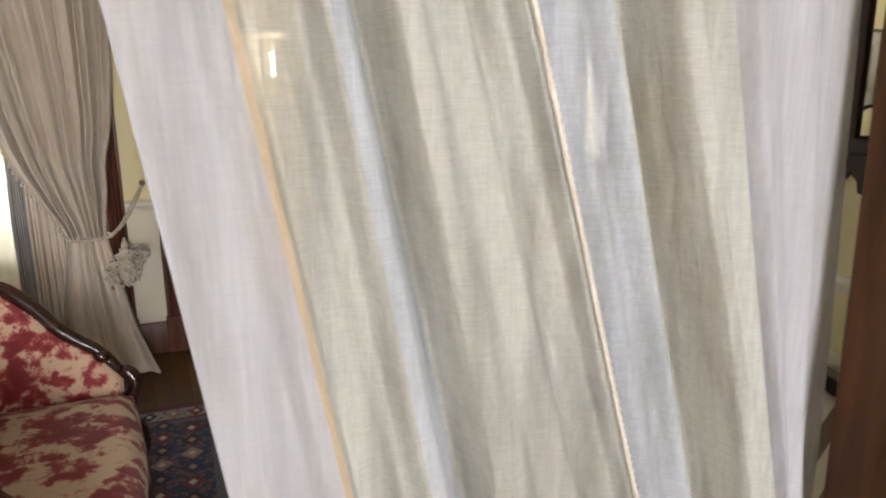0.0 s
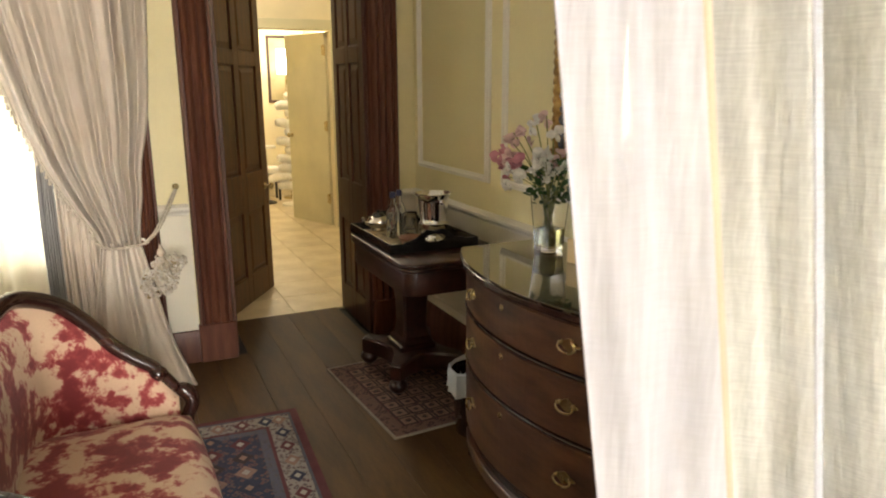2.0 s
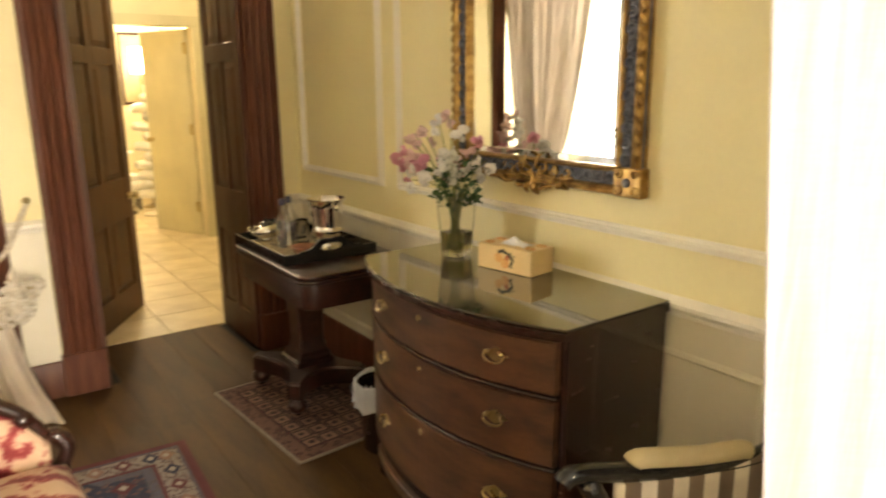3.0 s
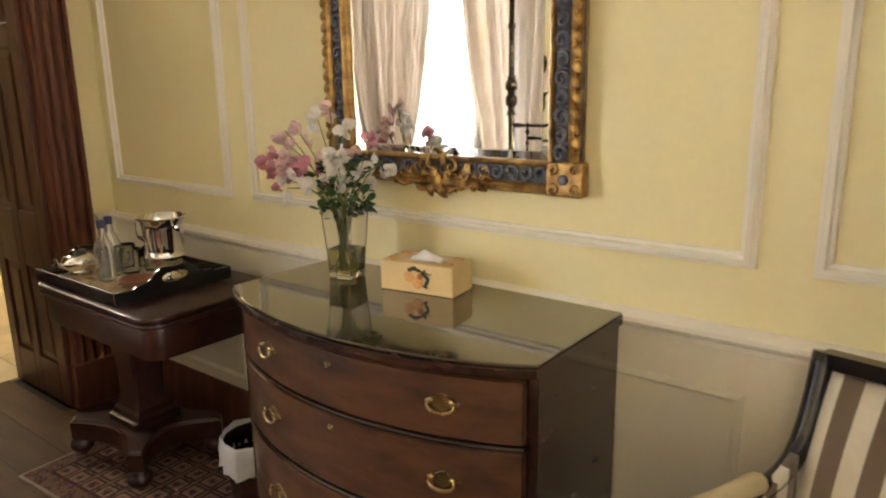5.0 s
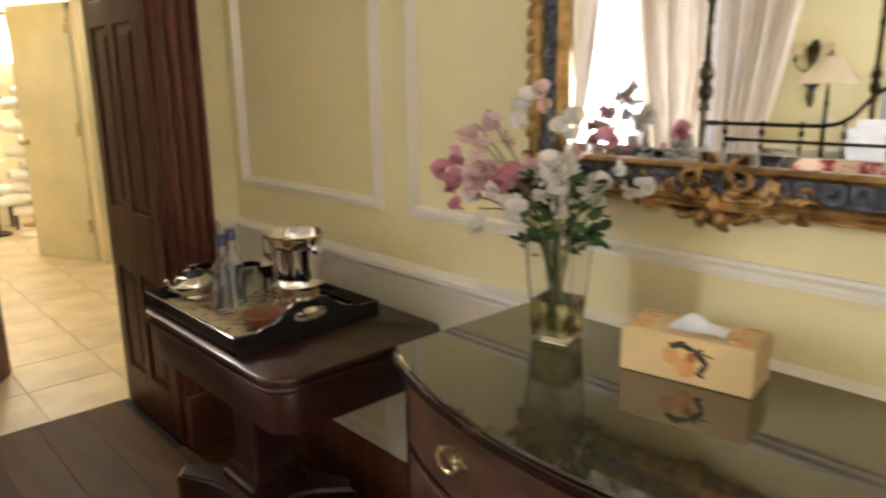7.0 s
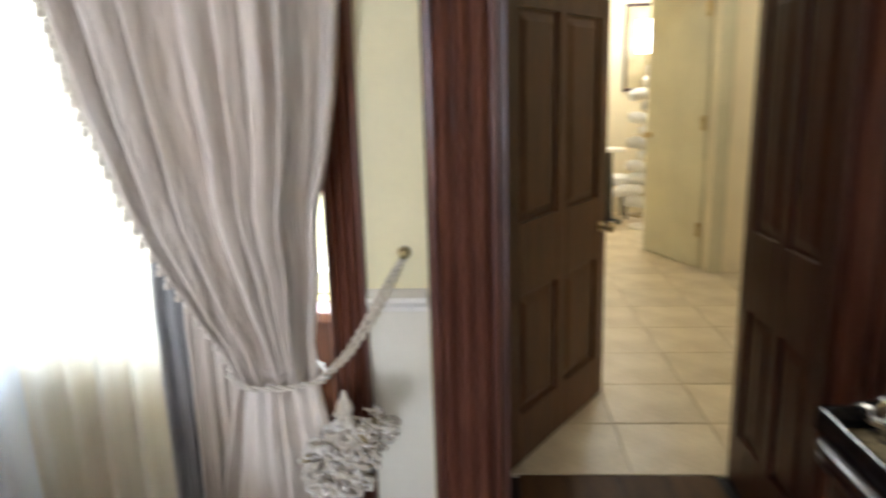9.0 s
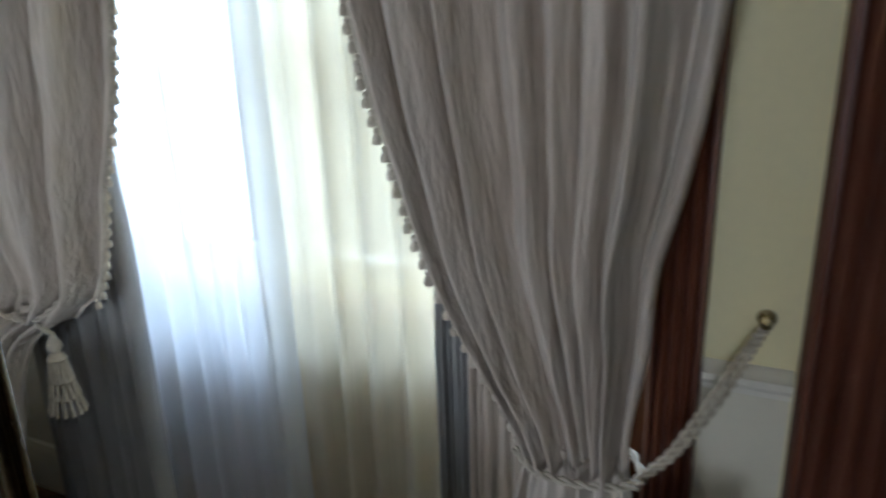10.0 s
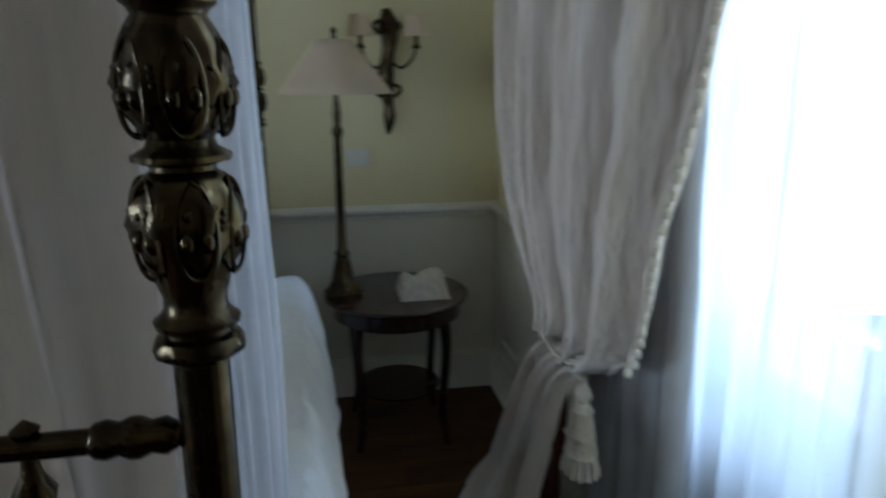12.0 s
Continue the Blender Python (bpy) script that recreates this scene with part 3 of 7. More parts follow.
# ---- curtains ----
def hung(zs, left, right, y_at, pleats, depth, seed, nu=150, nv=60, y_pull=None, wave=None, flat_edge=False, broad=True):
    """A pleated hanging cloth between two edges given by height; pleats narrow together where the cloth is gathered."""
    rnd = random.Random(seed)
    ph = [rnd.uniform(0, 6.28) for _ in range(6)]
    full = abs(bend(right, zs[1]) - bend(left, zs[1]))

    def fn(u, v):
        z = zs[0] + (zs[1] - zs[0]) * v
        a, b = bend(left, z), bend(right, z)
        tight = min(1.0, abs(b - a) / full)
        w = u + 4 * u * (1 - u) * (0.012 * math.sin(9 * u + 3.0 * v + ph[0]) + 0.008 * math.sin(23 * u - 5 * v + ph[1]))
        x = a + (b - a) * w
        a1 = pleats * w + ph[2] + 0.30 * math.sin(4 * w + ph[3]) + 0.13 * math.sin(13 * w + ph[4] + 1.1 * v)
        s = 1 - 2 * abs(math.sin(math.pi * a1)) ** 0.75 if broad else math.sin(2 * math.pi * a1)
        s += 0.26 * math.sin(2 * math.pi * pleats * 1.7 * w + ph[4] + 2.6 * v) + 0.05 * math.sin(40 * w + ph[0] + 4 * v)
        rim = min(1.0, u / 0.07, (1 - u) / 0.05) if flat_edge else 1.0
        amp = rim * depth * (0.38 + 0.62 * math.sin(5 * w + ph[5]) ** 2) * (0.55 + 0.45 * tight)
        y = y_at + amp * s + (bend(y_pull, z) if y_pull else 0)
        y += 0.006 * noise.noise(Vector((x * 9, z * 7, seed)))
        return (x, y, z + (wave(u) * (1 - v) ** 3 if wave else 0))
    return surface(fn, nu, nv)


def smooth_table(pairs, n=40):
    pts = spline([(z, x, 0) for z, x in pairs], n)
    return [(p[0], p[1]) for p in pts]


def curtain(name, label, edges, tie_z, seed, mirror=1, pleats=7, inner=(0, 0)):
    """A heavy curtain tied back with a rope: an upper fall, a lower fall, a rope, and a bobble fringe down its leading edge."""
    lead, outer = edges
    c = thing(name, label, "curtain")
    top = 2.88
    up_l = smooth_table([p for p in lead if p[0] >= tie_z - 0.01])
    up_o = smooth_table([p for p in outer if p[0] >= tie_z - 0.01])
    lo_l = smooth_table([p for p in lead if p[0] <= tie_z + 0.01])
    lo_o = smooth_table([p for p in outer if p[0] <= tie_z + 0.01])
    ob = part("upper_fall", hung((tie_z - 0.015, top), up_l, up_o, 4.165, pleats + 1, 0.108, seed, y_pull=[(tie_z, 0.02), (tie_z + 0.35, -0.02), (top, 0.06)], flat_edge=True), M_DRAPE, c, smooth=180)
    ob2 = part("lower_fall", hung((0.012, tie_z + 0.015), lo_l, lo_o, 4.185, pleats - 2.4, 0.046, seed + 7, nv=40, broad=False, y_pull=[(0, -0.15), (0.10, -0.12), (0.25, -0.06), (tie_z, 0.0)]), M_DRAPE, c, smooth=180)
    for o in (ob, ob2):
        s = o.modifiers.new("thickness", "SOLIDIFY")
        s.thickness = 0.004
    # Falls given the greyer cloth carry their shade in its colour.
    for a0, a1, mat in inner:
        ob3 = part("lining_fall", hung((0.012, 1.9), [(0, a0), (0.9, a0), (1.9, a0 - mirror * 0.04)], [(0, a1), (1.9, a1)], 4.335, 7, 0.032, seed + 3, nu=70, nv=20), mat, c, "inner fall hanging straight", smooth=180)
        ob3.modifiers.new("thickness", "SOLIDIFY").thickness = 0.004
    bm, bob = bmesh.new(), bmesh.new()
    n = 62
    rim = [v.co.copy() for v in ob.data.vertices[:61]]
    pts = [q + Vector((mirror * 0.003, -0.003, 0)) for q in spline(rim[2:58], n)]
    tube(bm, pts, 0.006, 6)
    part("braid", bm, M_FRINGE, c, smooth=180)
    for k in range(n * 1):
        x, y, z = pts[k]
        lathe(bob, [(0.002, 0.010), (0.006, 0.007), (0.006, 0.002), (0.004, -0.001), (0.008, -0.008), (0.009, -0.014), (0.008, -0.020), (0.0, -0.022)], (x + mirror * (0.010 + 0.002 * math.sin(k * 2.3)), y - 0.003, z), 9)
    part("bobble_fringe", bob, M_FRINGE, c, "cream bobble fringe", smooth=60)
    return c


R_LEAD = [(0.0, -0.36), (0.35, -0.33), (0.60, -0.295), (0.75, -0.270), (0.85, -0.305), (0.95, -0.365), (1.15, -0.46), (1.3, -0.515), (1.5, -0.58), (2.1, -0.72), (2.9, -0.84)]
R_OUT = [(0.0, 0.115), (0.10, 0.075), (0.25, 0.02), (0.5, -0.035), (0.75, -0.085), (0.85, -0.080), (1.0, -0.056), (1.15, -0.046), (1.3, -0.012), (1.5, 0.016), (2.1, 0.06), (2.9, 0.10)]
L_LEAD = [(0.0, -1.86), (0.4, -1.82), (0.70, -1.74), (0.84, -1.52), (0.90, -1.42), (1.05, -1.33), (1.3, -1.24), (1.5, -1.195), (2.2, -1.11), (2.9, -1.05)]
L_OUT = [(0.0, -2.42), (0.25, -2.28), (0.5, -2.13), (0.65, -2.05), (0.78, -1.92), (0.84, -1.85), (0.92, -1.82), (1.02, -1.89), (1.18, -1.965), (1.5, -2.10), (2.2, -2.17), (2.9, -2.2)]
cur_r = curtain("curtain", "ivory silk curtain tied back beside the window", (R_LEAD, R_OUT), 0.755, 3, -1, 6, ((-0.53, -0.455, M_FALLSHADE_STITCH), (-0.455, -0.24, M_DRAPE)))
cur_l = curtain("curtain", "ivory silk curtain tied back in shadow by the corner", (L_LEAD, L_OUT), 0.84, 11, 1, 6, ((-1.46, -2.0, M_FALLSHADE_STITCH),))


def rope(parent, pts, r=0.0045):
    """Two strands twisted round each other."""
    p = spline(pts, 70)
    for ph in (0, math.pi):
        bm = bmesh.new()
        q = []
        for k, c in enumerate(p):
            d = (p[min(k + 1, 70)] - p[max(k - 1, 0)]).normalized()
            s = d.cross(Vector((0, 0, 1)))
            s = s.normalized() if s.length > 0.05 else Vector((1, 0, 0))
            t = d.cross(s)
            a = k * 0.9 + ph
            q.append(c + r * (math.cos(a) * s + math.sin(a) * t))
        tube(bm, q, r * 0.95, 6)
        part("strand", bm, M_FRINGE, parent, smooth=180)


tie = thing("curtain_tieback", "cream twisted rope tieback with a large tassel", "tieback")
rope(tie, [(-0.285, 4.14, 0.775), (-0.235, 4.12, 0.752), (-0.165, 4.115, 0.750), (-0.10, 4.12, 0.757), (-0.055, 4.15, 0.762), (-0.10, 4.24, 0.765), (-0.2, 4.255, 0.765), (-0.275, 4.22, 0.77), (-0.29, 4.165, 0.775)])
rope(tie, [(-0.075, 4.135, 0.758), (-0.02, 4.19, 0.80), (0.03, 4.255, 0.87), (0.075, 4.315, 0.945), (0.112, 4.355, 1.00)], 0.0036)
rope(tie, [(-0.070, 4.145, 0.752), (-0.005, 4.20, 0.80), (0.05, 4.265, 0.875), (0.09, 4.32, 0.945), (0.117, 4.355, 1.00)], 0.0036)
bm = bmesh.new()
lathe(bm, [(0.017, 4.380), (0.017, 4.376), (0.008, 4.372), (0.006, 4.354), (0.010, 4.350), (0.011, 4.344), (0.0, 4.340)], (0.114, 0, 1.005), 14, "y")
part("hook", bm, M_BRASS, tie, "small brass hook", smooth=60)


def tassel(parent, x, y, z, height, r, bunch=True):
    """A rope tassel: a turned head, then either a thick bunch of knotted loops and bobbles or a plain skirt of bundles."""
    bm = bmesh.new()
    lathe(bm, [(0.004, z + 0.03), (0.010, z + 0.012), (0.017, z), (0.021, z - 0.014), (0.013, z - 0.03), (0.018, z - 0.036), (0.026, z - 0.05), (0.012, z - 0.062)], (x, y, 0), 14)
    part("tassel_head", bm, M_FRINGE, parent, smooth=60)
    rnd = random.Random(4)
    if not bunch:
        bm = bmesh.new()
        for j in range(3):
            z0, rr = z - 0.055 - (height - 0.06) * j / 3, r * (0.62 + 0.19 * j)
            for i in range(14):
                a = 6.283 * (i + 0.5 * (j % 2)) / 14
                c, d = math.cos(a), math.sin(a) * 0.8
                tube(bm, [(x + 0.7 * rr * c, y + 0.7 * rr * d, z0), (x + rr * c, y + rr * d, z0 - height / 3 * 0.8)], [0.004, 0.006], 6)
                blob(bm, (x + rr * c, y + rr * d, z0 - height / 3 * 0.85), 0.0075, 6, 5)
        tagged(part("tassel_skirt", bm, M_FRINGE, parent, "tiered cream tassel threads", smooth=60), kind="stuff")
        return
    for mat, n, label in ((M_FRINGE, 130, "knotted cream tassel threads"), (M_FRINGEPALE, 90, "pale knotted cord loops"), (M_FRINGEGOLD, 22, "dull gold knotted cords")):
        bm = bmesh.new()
        for k in range(n):
            v = rnd.random()
            a = rnd.uniform(0, 6.283)
            rr = r * (0.45 + 0.62 * math.sin(0.5 + 2.1 * v)) * rnd.uniform(0.7, 1.12)
            c, d = math.cos(a), math.sin(a)
            p = Vector((x + rr * c + 0.035 - 0.085 * v + 0.012 * math.sin(9 * v), y + 0.75 * rr * d, z - 0.03 - (height - 0.045) * v))
            g = rnd.uniform(0, 6.283)
            q = Vector((math.cos(g) * -d, math.cos(g) * c, math.sin(g)))
            e = rnd.uniform(0.010, 0.017)
            out = Vector((c, d, -0.3)) * e
            tube(bm, spline([p - q * e * 0.8, p - q * e * 0.5 + out, p + q * e * 0.5 + out, p + q * e * 0.8], 6), 0.0034, 5)
            if k % 2:
                blob(bm, p + out * 1.1, rnd.uniform(0.006, 0.010), 6, 5)
        tagged(part("tassel_skirt", bm, mat, parent, label, smooth=60), kind="stuff")
    bm = bmesh.new()
    blob(bm, (x, y, z - 0.03 - height * 0.45), 1.0, 12, 8, (r * 0.62, r * 0.45, height * 0.42))
    part("tassel_core", bm, M_FRINGE, parent, smooth=180)


tassel(tie, -0.002, 4.085, 0.728, 0.235, 0.070)
tie2 = thing("curtain_tieback", "pale rope tieback with a small tassel in shadow", "tieback")
rope(tie2, [(-1.49, 4.13, 0.90), (-1.57, 4.115, 0.845), (-1.66, 4.11, 0.83), (-1.76, 4.115, 0.845), (-1.83, 4.14, 0.875), (-1.86, 4.20, 0.885), (-1.74, 4.25, 0.86), (-1.55, 4.22, 0.88), (-1.485, 4.165, 0.90)])
rope(tie2, [(-1.60, 4.115, 0.84), (-1.605, 4.14, 0.80), (-1.61, 4.165, 0.775)], 0.004)
tassel(tie2, -1.61, 4.165, 0.75, 0.20, 0.052, False)

sheer_l = tagged(part("net_curtain", hung((0.01, 2.74), [(0, -2.235), (2.8, -2.235)], [(0, -1.04), (2.8, -1.09)], 4.475, 11, 0.030, 21, 190, 24, broad=False), M_SHEER, None, "", 180), "sheer white net curtain hanging across the window", "net curtain")
sheer_r = tagged(part("net_curtain", hung((0.01, 2.74), [(0, -1.17), (2.8, -1.20)], [(0, -0.17), (2.8, -0.17)], 4.535, 8, 0.030, 35, 190, 24, broad=False), M_SHEERCREAM, None, "", 180), "sheer cream net curtain hanging across the window", "net curtain")
pole = thing("curtain_pole", "dark wooden curtain pole above the window", "curtain pole")
bm = bmesh.new()
lathe(bm, [(0.018, -2.3), (0.018, 0.2)], (0, 4.245, 2.905), 14, "x")
part("rod", bm, M_CASING, pole, smooth=60)
for x in (-2.3, 0.2):
    part("finial", blob(bmesh.new(), (x, 4.245, 2.905), 0.035, 14, 10), M_CASING, pole, smooth=180)
for x in (-2.1, -0.95, 0.12):
    part("bracket", bx(x - 0.012, x + 0.012, 4.245, YN - 0.001, 2.89, 2.92, 0.003), M_CASING, pole)

# ---- bow-front chest ----
CY0, CY1, CX, CXB, BOW = 1.785, 2.815, 1.055, 1.475, 0.135


def bow(y, inset=0.0):
    u = (y - (CY0 + CY1) / 2) / ((CY1 - CY0) / 2)
    return CX + inset - BOW * (1 - u * u) ** 0.9 if abs(u) < 1 else CX + inset


def bow_slab(bm, y0, y1, z0, z1, inset, back, n=28, lip=0.0):
    """A slab with the chest's curved front, from the front line pushed in by inset to the plane x = back."""
    ys = [y0 + (y1 - y0) * k / n for k in range(n + 1)]
    rows = []
    for z, d in ((z0, 0.004 + lip), (z0 + 0.004, 0.0), (z1 - 0.004, 0.0), (z1, 0.004 + lip)):
        rows.append([bm.verts.new((bow(y, inset) + d, y, z)) for y in ys])
    for a, b in zip(rows, rows[1:]):
        for k in range(n):
            bm.faces.new((a[k], a[k + 1], b[k + 1], b[k]))
    lo = [bm.verts.new((back, ys[0], z0)), bm.verts.new((back, ys[-1], z0))]
    hi = [bm.verts.new((back, ys[0], z1)), bm.verts.new((back, ys[-1], z1))]
    bm.faces.new(rows[0] + [lo[1], lo[0]])
    bm.faces.new(rows[-1] + [hi[1], hi[0]])
    bm.faces.new([r[0] for r in rows] + [hi[0], lo[0]])
    bm.faces.new([r[-1] for r in rows] + [hi[1], lo[1]])
    bm.faces.new((lo[0], lo[1], hi[1], hi[0]))
    bmesh.ops.recalc_face_normals(bm, faces=bm.faces[:])
    return bm


chest = thing("chest_of_drawers", "bow-front mahogany chest of drawers against the wall", "chest of drawers")
bm = bmesh.new()
bow_slab(bm, CY0 + 0.012, CY1 - 0.012, 0.155, 0.868, 0.042, CXB)
box(bm, CX + 0.012, CXB - 0.001, CY0 + 0.004, CY0 + 0.034, 0.14, 0.868, 0.003)
box(bm, CX + 0.012, CXB - 0.001, CY1 - 0.034, CY1 - 0.004, 0.14, 0.868, 0.003)
part("carcass", bm, M_CHESTDARK, chest)
part("top", bow_slab(bmesh.new(), CY0 - 0.004, CY1 + 0.004, 0.868, 0.893, -0.008, CXB, lip=0.004), M_CHESTDARK, chest, "dark mahogany top")
M_TOPGLASS = material("glass_over_dark_wood", (0.045, 0.040, 0.022), 0.035, second=(0.055, 0.046, 0.024), scale=3, stretch=(3, 1, 1), contrast=0.3, coat=1.0, rough_vary=0.01)
part("glass_top", bow_slab(bmesh.new(), CY0 - 0.002, CY1 + 0.002, 0.8935, 0.900, -0.005, CXB - 0.002), M_TOPGLASS, chest, "greenish glass sheet over the top")
DRAWERS = ((0.700, 0.852), (0.487, 0.682), (0.215, 0.468))
for z0, z1 in DRAWERS:
    d = part("drawer", bow_slab(bmesh.new(), CY0 + 0.036, CY1 - 0.036, z0, z1, 0.020, CX + 0.05, lip=0.002), M_CHEST, chest)
    zc = z0 + (z1 - z0) * 0.57
    for y in (1.985, 2.560):
        x = bow(y, 0.020)
        slope = (bow(y + 0.01, 0.020) - bow(y - 0.01, 0.020)) / 0.02
        m = Matrix.Translation((x, y, zc)) @ Matrix.Rotation(math.atan(-slope), 4, "Z") @ Matrix.Scale(0.86, 4)
        bm = bmesh.new()
        # shaped back plate
        pts = [(math.cos(a) * (0.042 + 0.007 * math.cos(6 * a)), math.sin(a) * (0.018 + 0.007 * math.cos(4 * a))) for a in (6.283 * k / 36 for k in range(36))]
        f0 = [bm.verts.new((0.0, p, q)) for p, q in pts]
        f1 = [bm.verts.new((-0.005, p * 0.95, q * 0.95)) for p, q in pts]
        for k in range(36):
            bm.faces.new((f0[k], f0[(k + 1) % 36], f1[(k + 1) % 36], f1[k]))
        bm.faces.new(f1)
        for s in (-1, 1):
            lathe(bm, [(0.007, -0.003), (0.005, -0.012), (0.008, -0.018), (0.0, -0.022)], (0, s * 0.03, 0.008), 10, "x")
        bail = spline([(-0.016, -0.03, 0.008), (-0.020, -0.037, -0.004), (-0.023, -0.024, -0.017), (-0.025, 0, -0.021), (-0.023, 0.024, -0.017), (-0.020, 0.037, -0.004), (-0.016, 0.03, 0.008)], 24)
        tube(bm, bail, [0.0028 + 0.0016 * math.sin(math.pi * k / 24) for k in range(25)], 7)
        bmesh.ops.recalc_face_normals(bm, faces=bm.faces[:])
        bmesh.ops.transform(bm, matrix=m, verts=bm.verts[:])
        part("drawer_handle", bm, M_BRASS, d, "brass swan-neck handle", smooth=50)
    bm = bmesh.new()
    lathe(bm, [(0.011, 0.0), (0.010, -0.003), (0.004, -0.003), (0.003, 0.0)], (bow(2.3, 0.020), 2.3, z1 - 0.036), 12, "x")
    part("keyhole", bm, M_BRASS, d, "brass keyhole plate", smooth=40)
for z in (0.8625, 0.691, 0.4775):
    part("cock_bead", bow_slab(bmesh.new(), CY0 + 0.03, CY1 - 0.03, z - 0.006, z + 0.006, 0.015, CX + 0.03), M_CHESTDARK, chest)
for y0, y1 in ((CY0 + 0.01, CY0 + 0.075), (CY1 - 0.075, CY1 - 0.01)):
    for x0 in (CX + 0.01, CXB - 0.075):
        bm = bmesh.new()
        a = [(x0, y0), (x0 + 0.065, y0), (x0 + 0.065, y1), (x0, y1)]
        rings = [[bm.verts.new((x0 + 0.0325 + (x - x0 - 0.0325) * s, (y0 + y1) / 2 + (y - (y0 + y1) / 2) * s, z)) for x, y in a] for z, s in ((0.0, 0.75), (0.02, 0.72), (0.11, 0.9), (0.156, 1.0))]
        for p, q in zip(rings, rings[1:]):
            for k in range(4):
                bm.faces.new((p[k], p[(k + 1) % 4], q[(k + 1) % 4], q[k]))
        bm.faces.new(rings[0][::-1])
        bm.faces.new(rings[-1])
        part("foot", bm, M_CHESTDARK, chest)
bm = bmesh.new()
bow_slab(bm, CY0 + 0.07, CY1 - 0.07, 0.115, 0.160, 0.022, CX + 0.05)
part("apron", bm, M_CHEST, chest)

# ---- pedestal table ----
table = thing("pedestal_table", "polished dark rosewood pedestal table with rounded corners", "table")
TX0, TX1, TY0, TY1 = 0.905, 1.455, 3.075, 3.875


def rounded_slab(bm, x0, x1, y0, y1, z0, z1, r, edge=0.006, n=6):
    pts = []
    for cx, cy, a0 in ((x1 - r, y1 - r, 0), (x0 + r, y1 - r, 90), (x0 + r, y0 + r, 180), (x1 - r, y0 + r, 270)):
        for k in range(n + 1):
            a = radians(a0 + 90 * k / n)
            pts.append((cx, cy, math.cos(a), math.sin(a)))
    rings = []
    for z, d in ((z0, edge), (z0 + edge * 0.4, edge * 0.2), (z0 + edge, 0), (z1 - edge, 0), (z1 - edge * 0.4, edge * 0.2), (z1, edge)):
        rings.append([bm.verts.new((cx + (r - d) * c, cy + (r - d) * s, z)) for cx, cy, c, s in pts])
    m = len(pts)
    for a, b in zip(rings, rings[1:]):
        for k in range(m):
            bm.faces.new((a[k], a[(k + 1) % m], b[(k + 1) % m], b[k]))
    bm.faces.new(rings[0][::-1])
    bm.faces.new(rings[-1])
    return bm


for z0, z1 in ((0.735, 0.7535), (0.7555, 0.775)):
    part("tabletop", rounded_slab(bmesh.new(), TX0, TX1, TY0, TY1, z0, z1, 0.07, 0.007), M_TABLE, table, "folding polished top leaf", smooth=35)
part("hinge_gap", rounded_slab(bmesh.new(), TX0 + 0.006, TX1 - 0.006, TY0 + 0.006, TY1 - 0.006, 0.7536, 0.7554, 0.065, 0.0004), M_CHESTDARK, table, smooth=35)
part("frieze", rounded_slab(bmesh.new(), TX0 + 0.02, TX1 - 0.02, TY0 + 0.02, TY1 - 0.02, 0.625, 0.7345, 0.06, 0.004), M_TABLE, table, smooth=35)
cx, cy = 1.175, 3.665
bm = bmesh.new()
rings = []
for h, z in ((0.105, 0.182), (0.105, 0.205), (0.094, 0.212), (0.090, 0.232), (0.078, 0.245), (0.072, 0.270), (0.066, 0.30), (0.070, 0.42), (0.082, 0.53), (0.096, 0.570), (0.104, 0.580), (0.104, 0.600), (0.116, 0.608), (0.116, 0.6245)):
    c = 0.010
    rings.append([bm.verts.new((cx + a * h * 0.95, cy + b * h, z)) for a, b in ((1 - c / h, -1), (1, -1 + c / h), (1, 1 - c / h), (1 - c / h, 1), (-1 + c / h, 1), (-1, 1 - c / h), (-1, -1 + c / h), (-1 + c / h, -1))])
for a, b in zip(rings, rings[1:]):
    for k in range(8):
        bm.faces.new((a[k], a[(k + 1) % 8], b[(k + 1) % 8], b[k]))
bm.faces.new(rings[0][::-1])
bm.faces.new(rings[-1])
part("column", bm, M_TABLE, table, smooth=25)


def concave_platform(z0, z1, hx, hy, dip):
    """A four-cornered base block whose sides curve inwards between the blunt corners."""
    bm = bmesh.new()
    pts = []
    for ax, ay, bx_, by in ((1, -1, 1, 1), (1, 1, -1, 1), (-1, 1, -1, -1), (-1, -1, 1, -1)):
        for k in range(9):
            u = 0.09 + 0.82 * k / 8
            x, y = ax + (bx_ - ax) * u, ay + (by - ay) * u
            inn = 1 - dip * math.sin(math.pi * k / 8)
            pts.append((x * (inn if ax == bx_ else 1) * hx, y * (inn if ay == by else 1) * hy))
    rings = [[bm.verts.new((cx + x * f, cy + y * f, z)) for x, y in pts] for z, f in ((z0, 0.97), (z0 + 0.008, 1.0), (z1 - 0.014, 1.0), (z1 - 0.010, 0.965), (z1, 0.94))]
    m = len(pts)
    for a, b in zip(rings, rings[1:]):
        for k in range(m):
            bm.faces.new((a[k], a[(k + 1) % m], b[(k + 1) % m], b[k]))
    bm.faces.new(rings[0][::-1])
    bm.faces.new(rings[-1])
    return bm


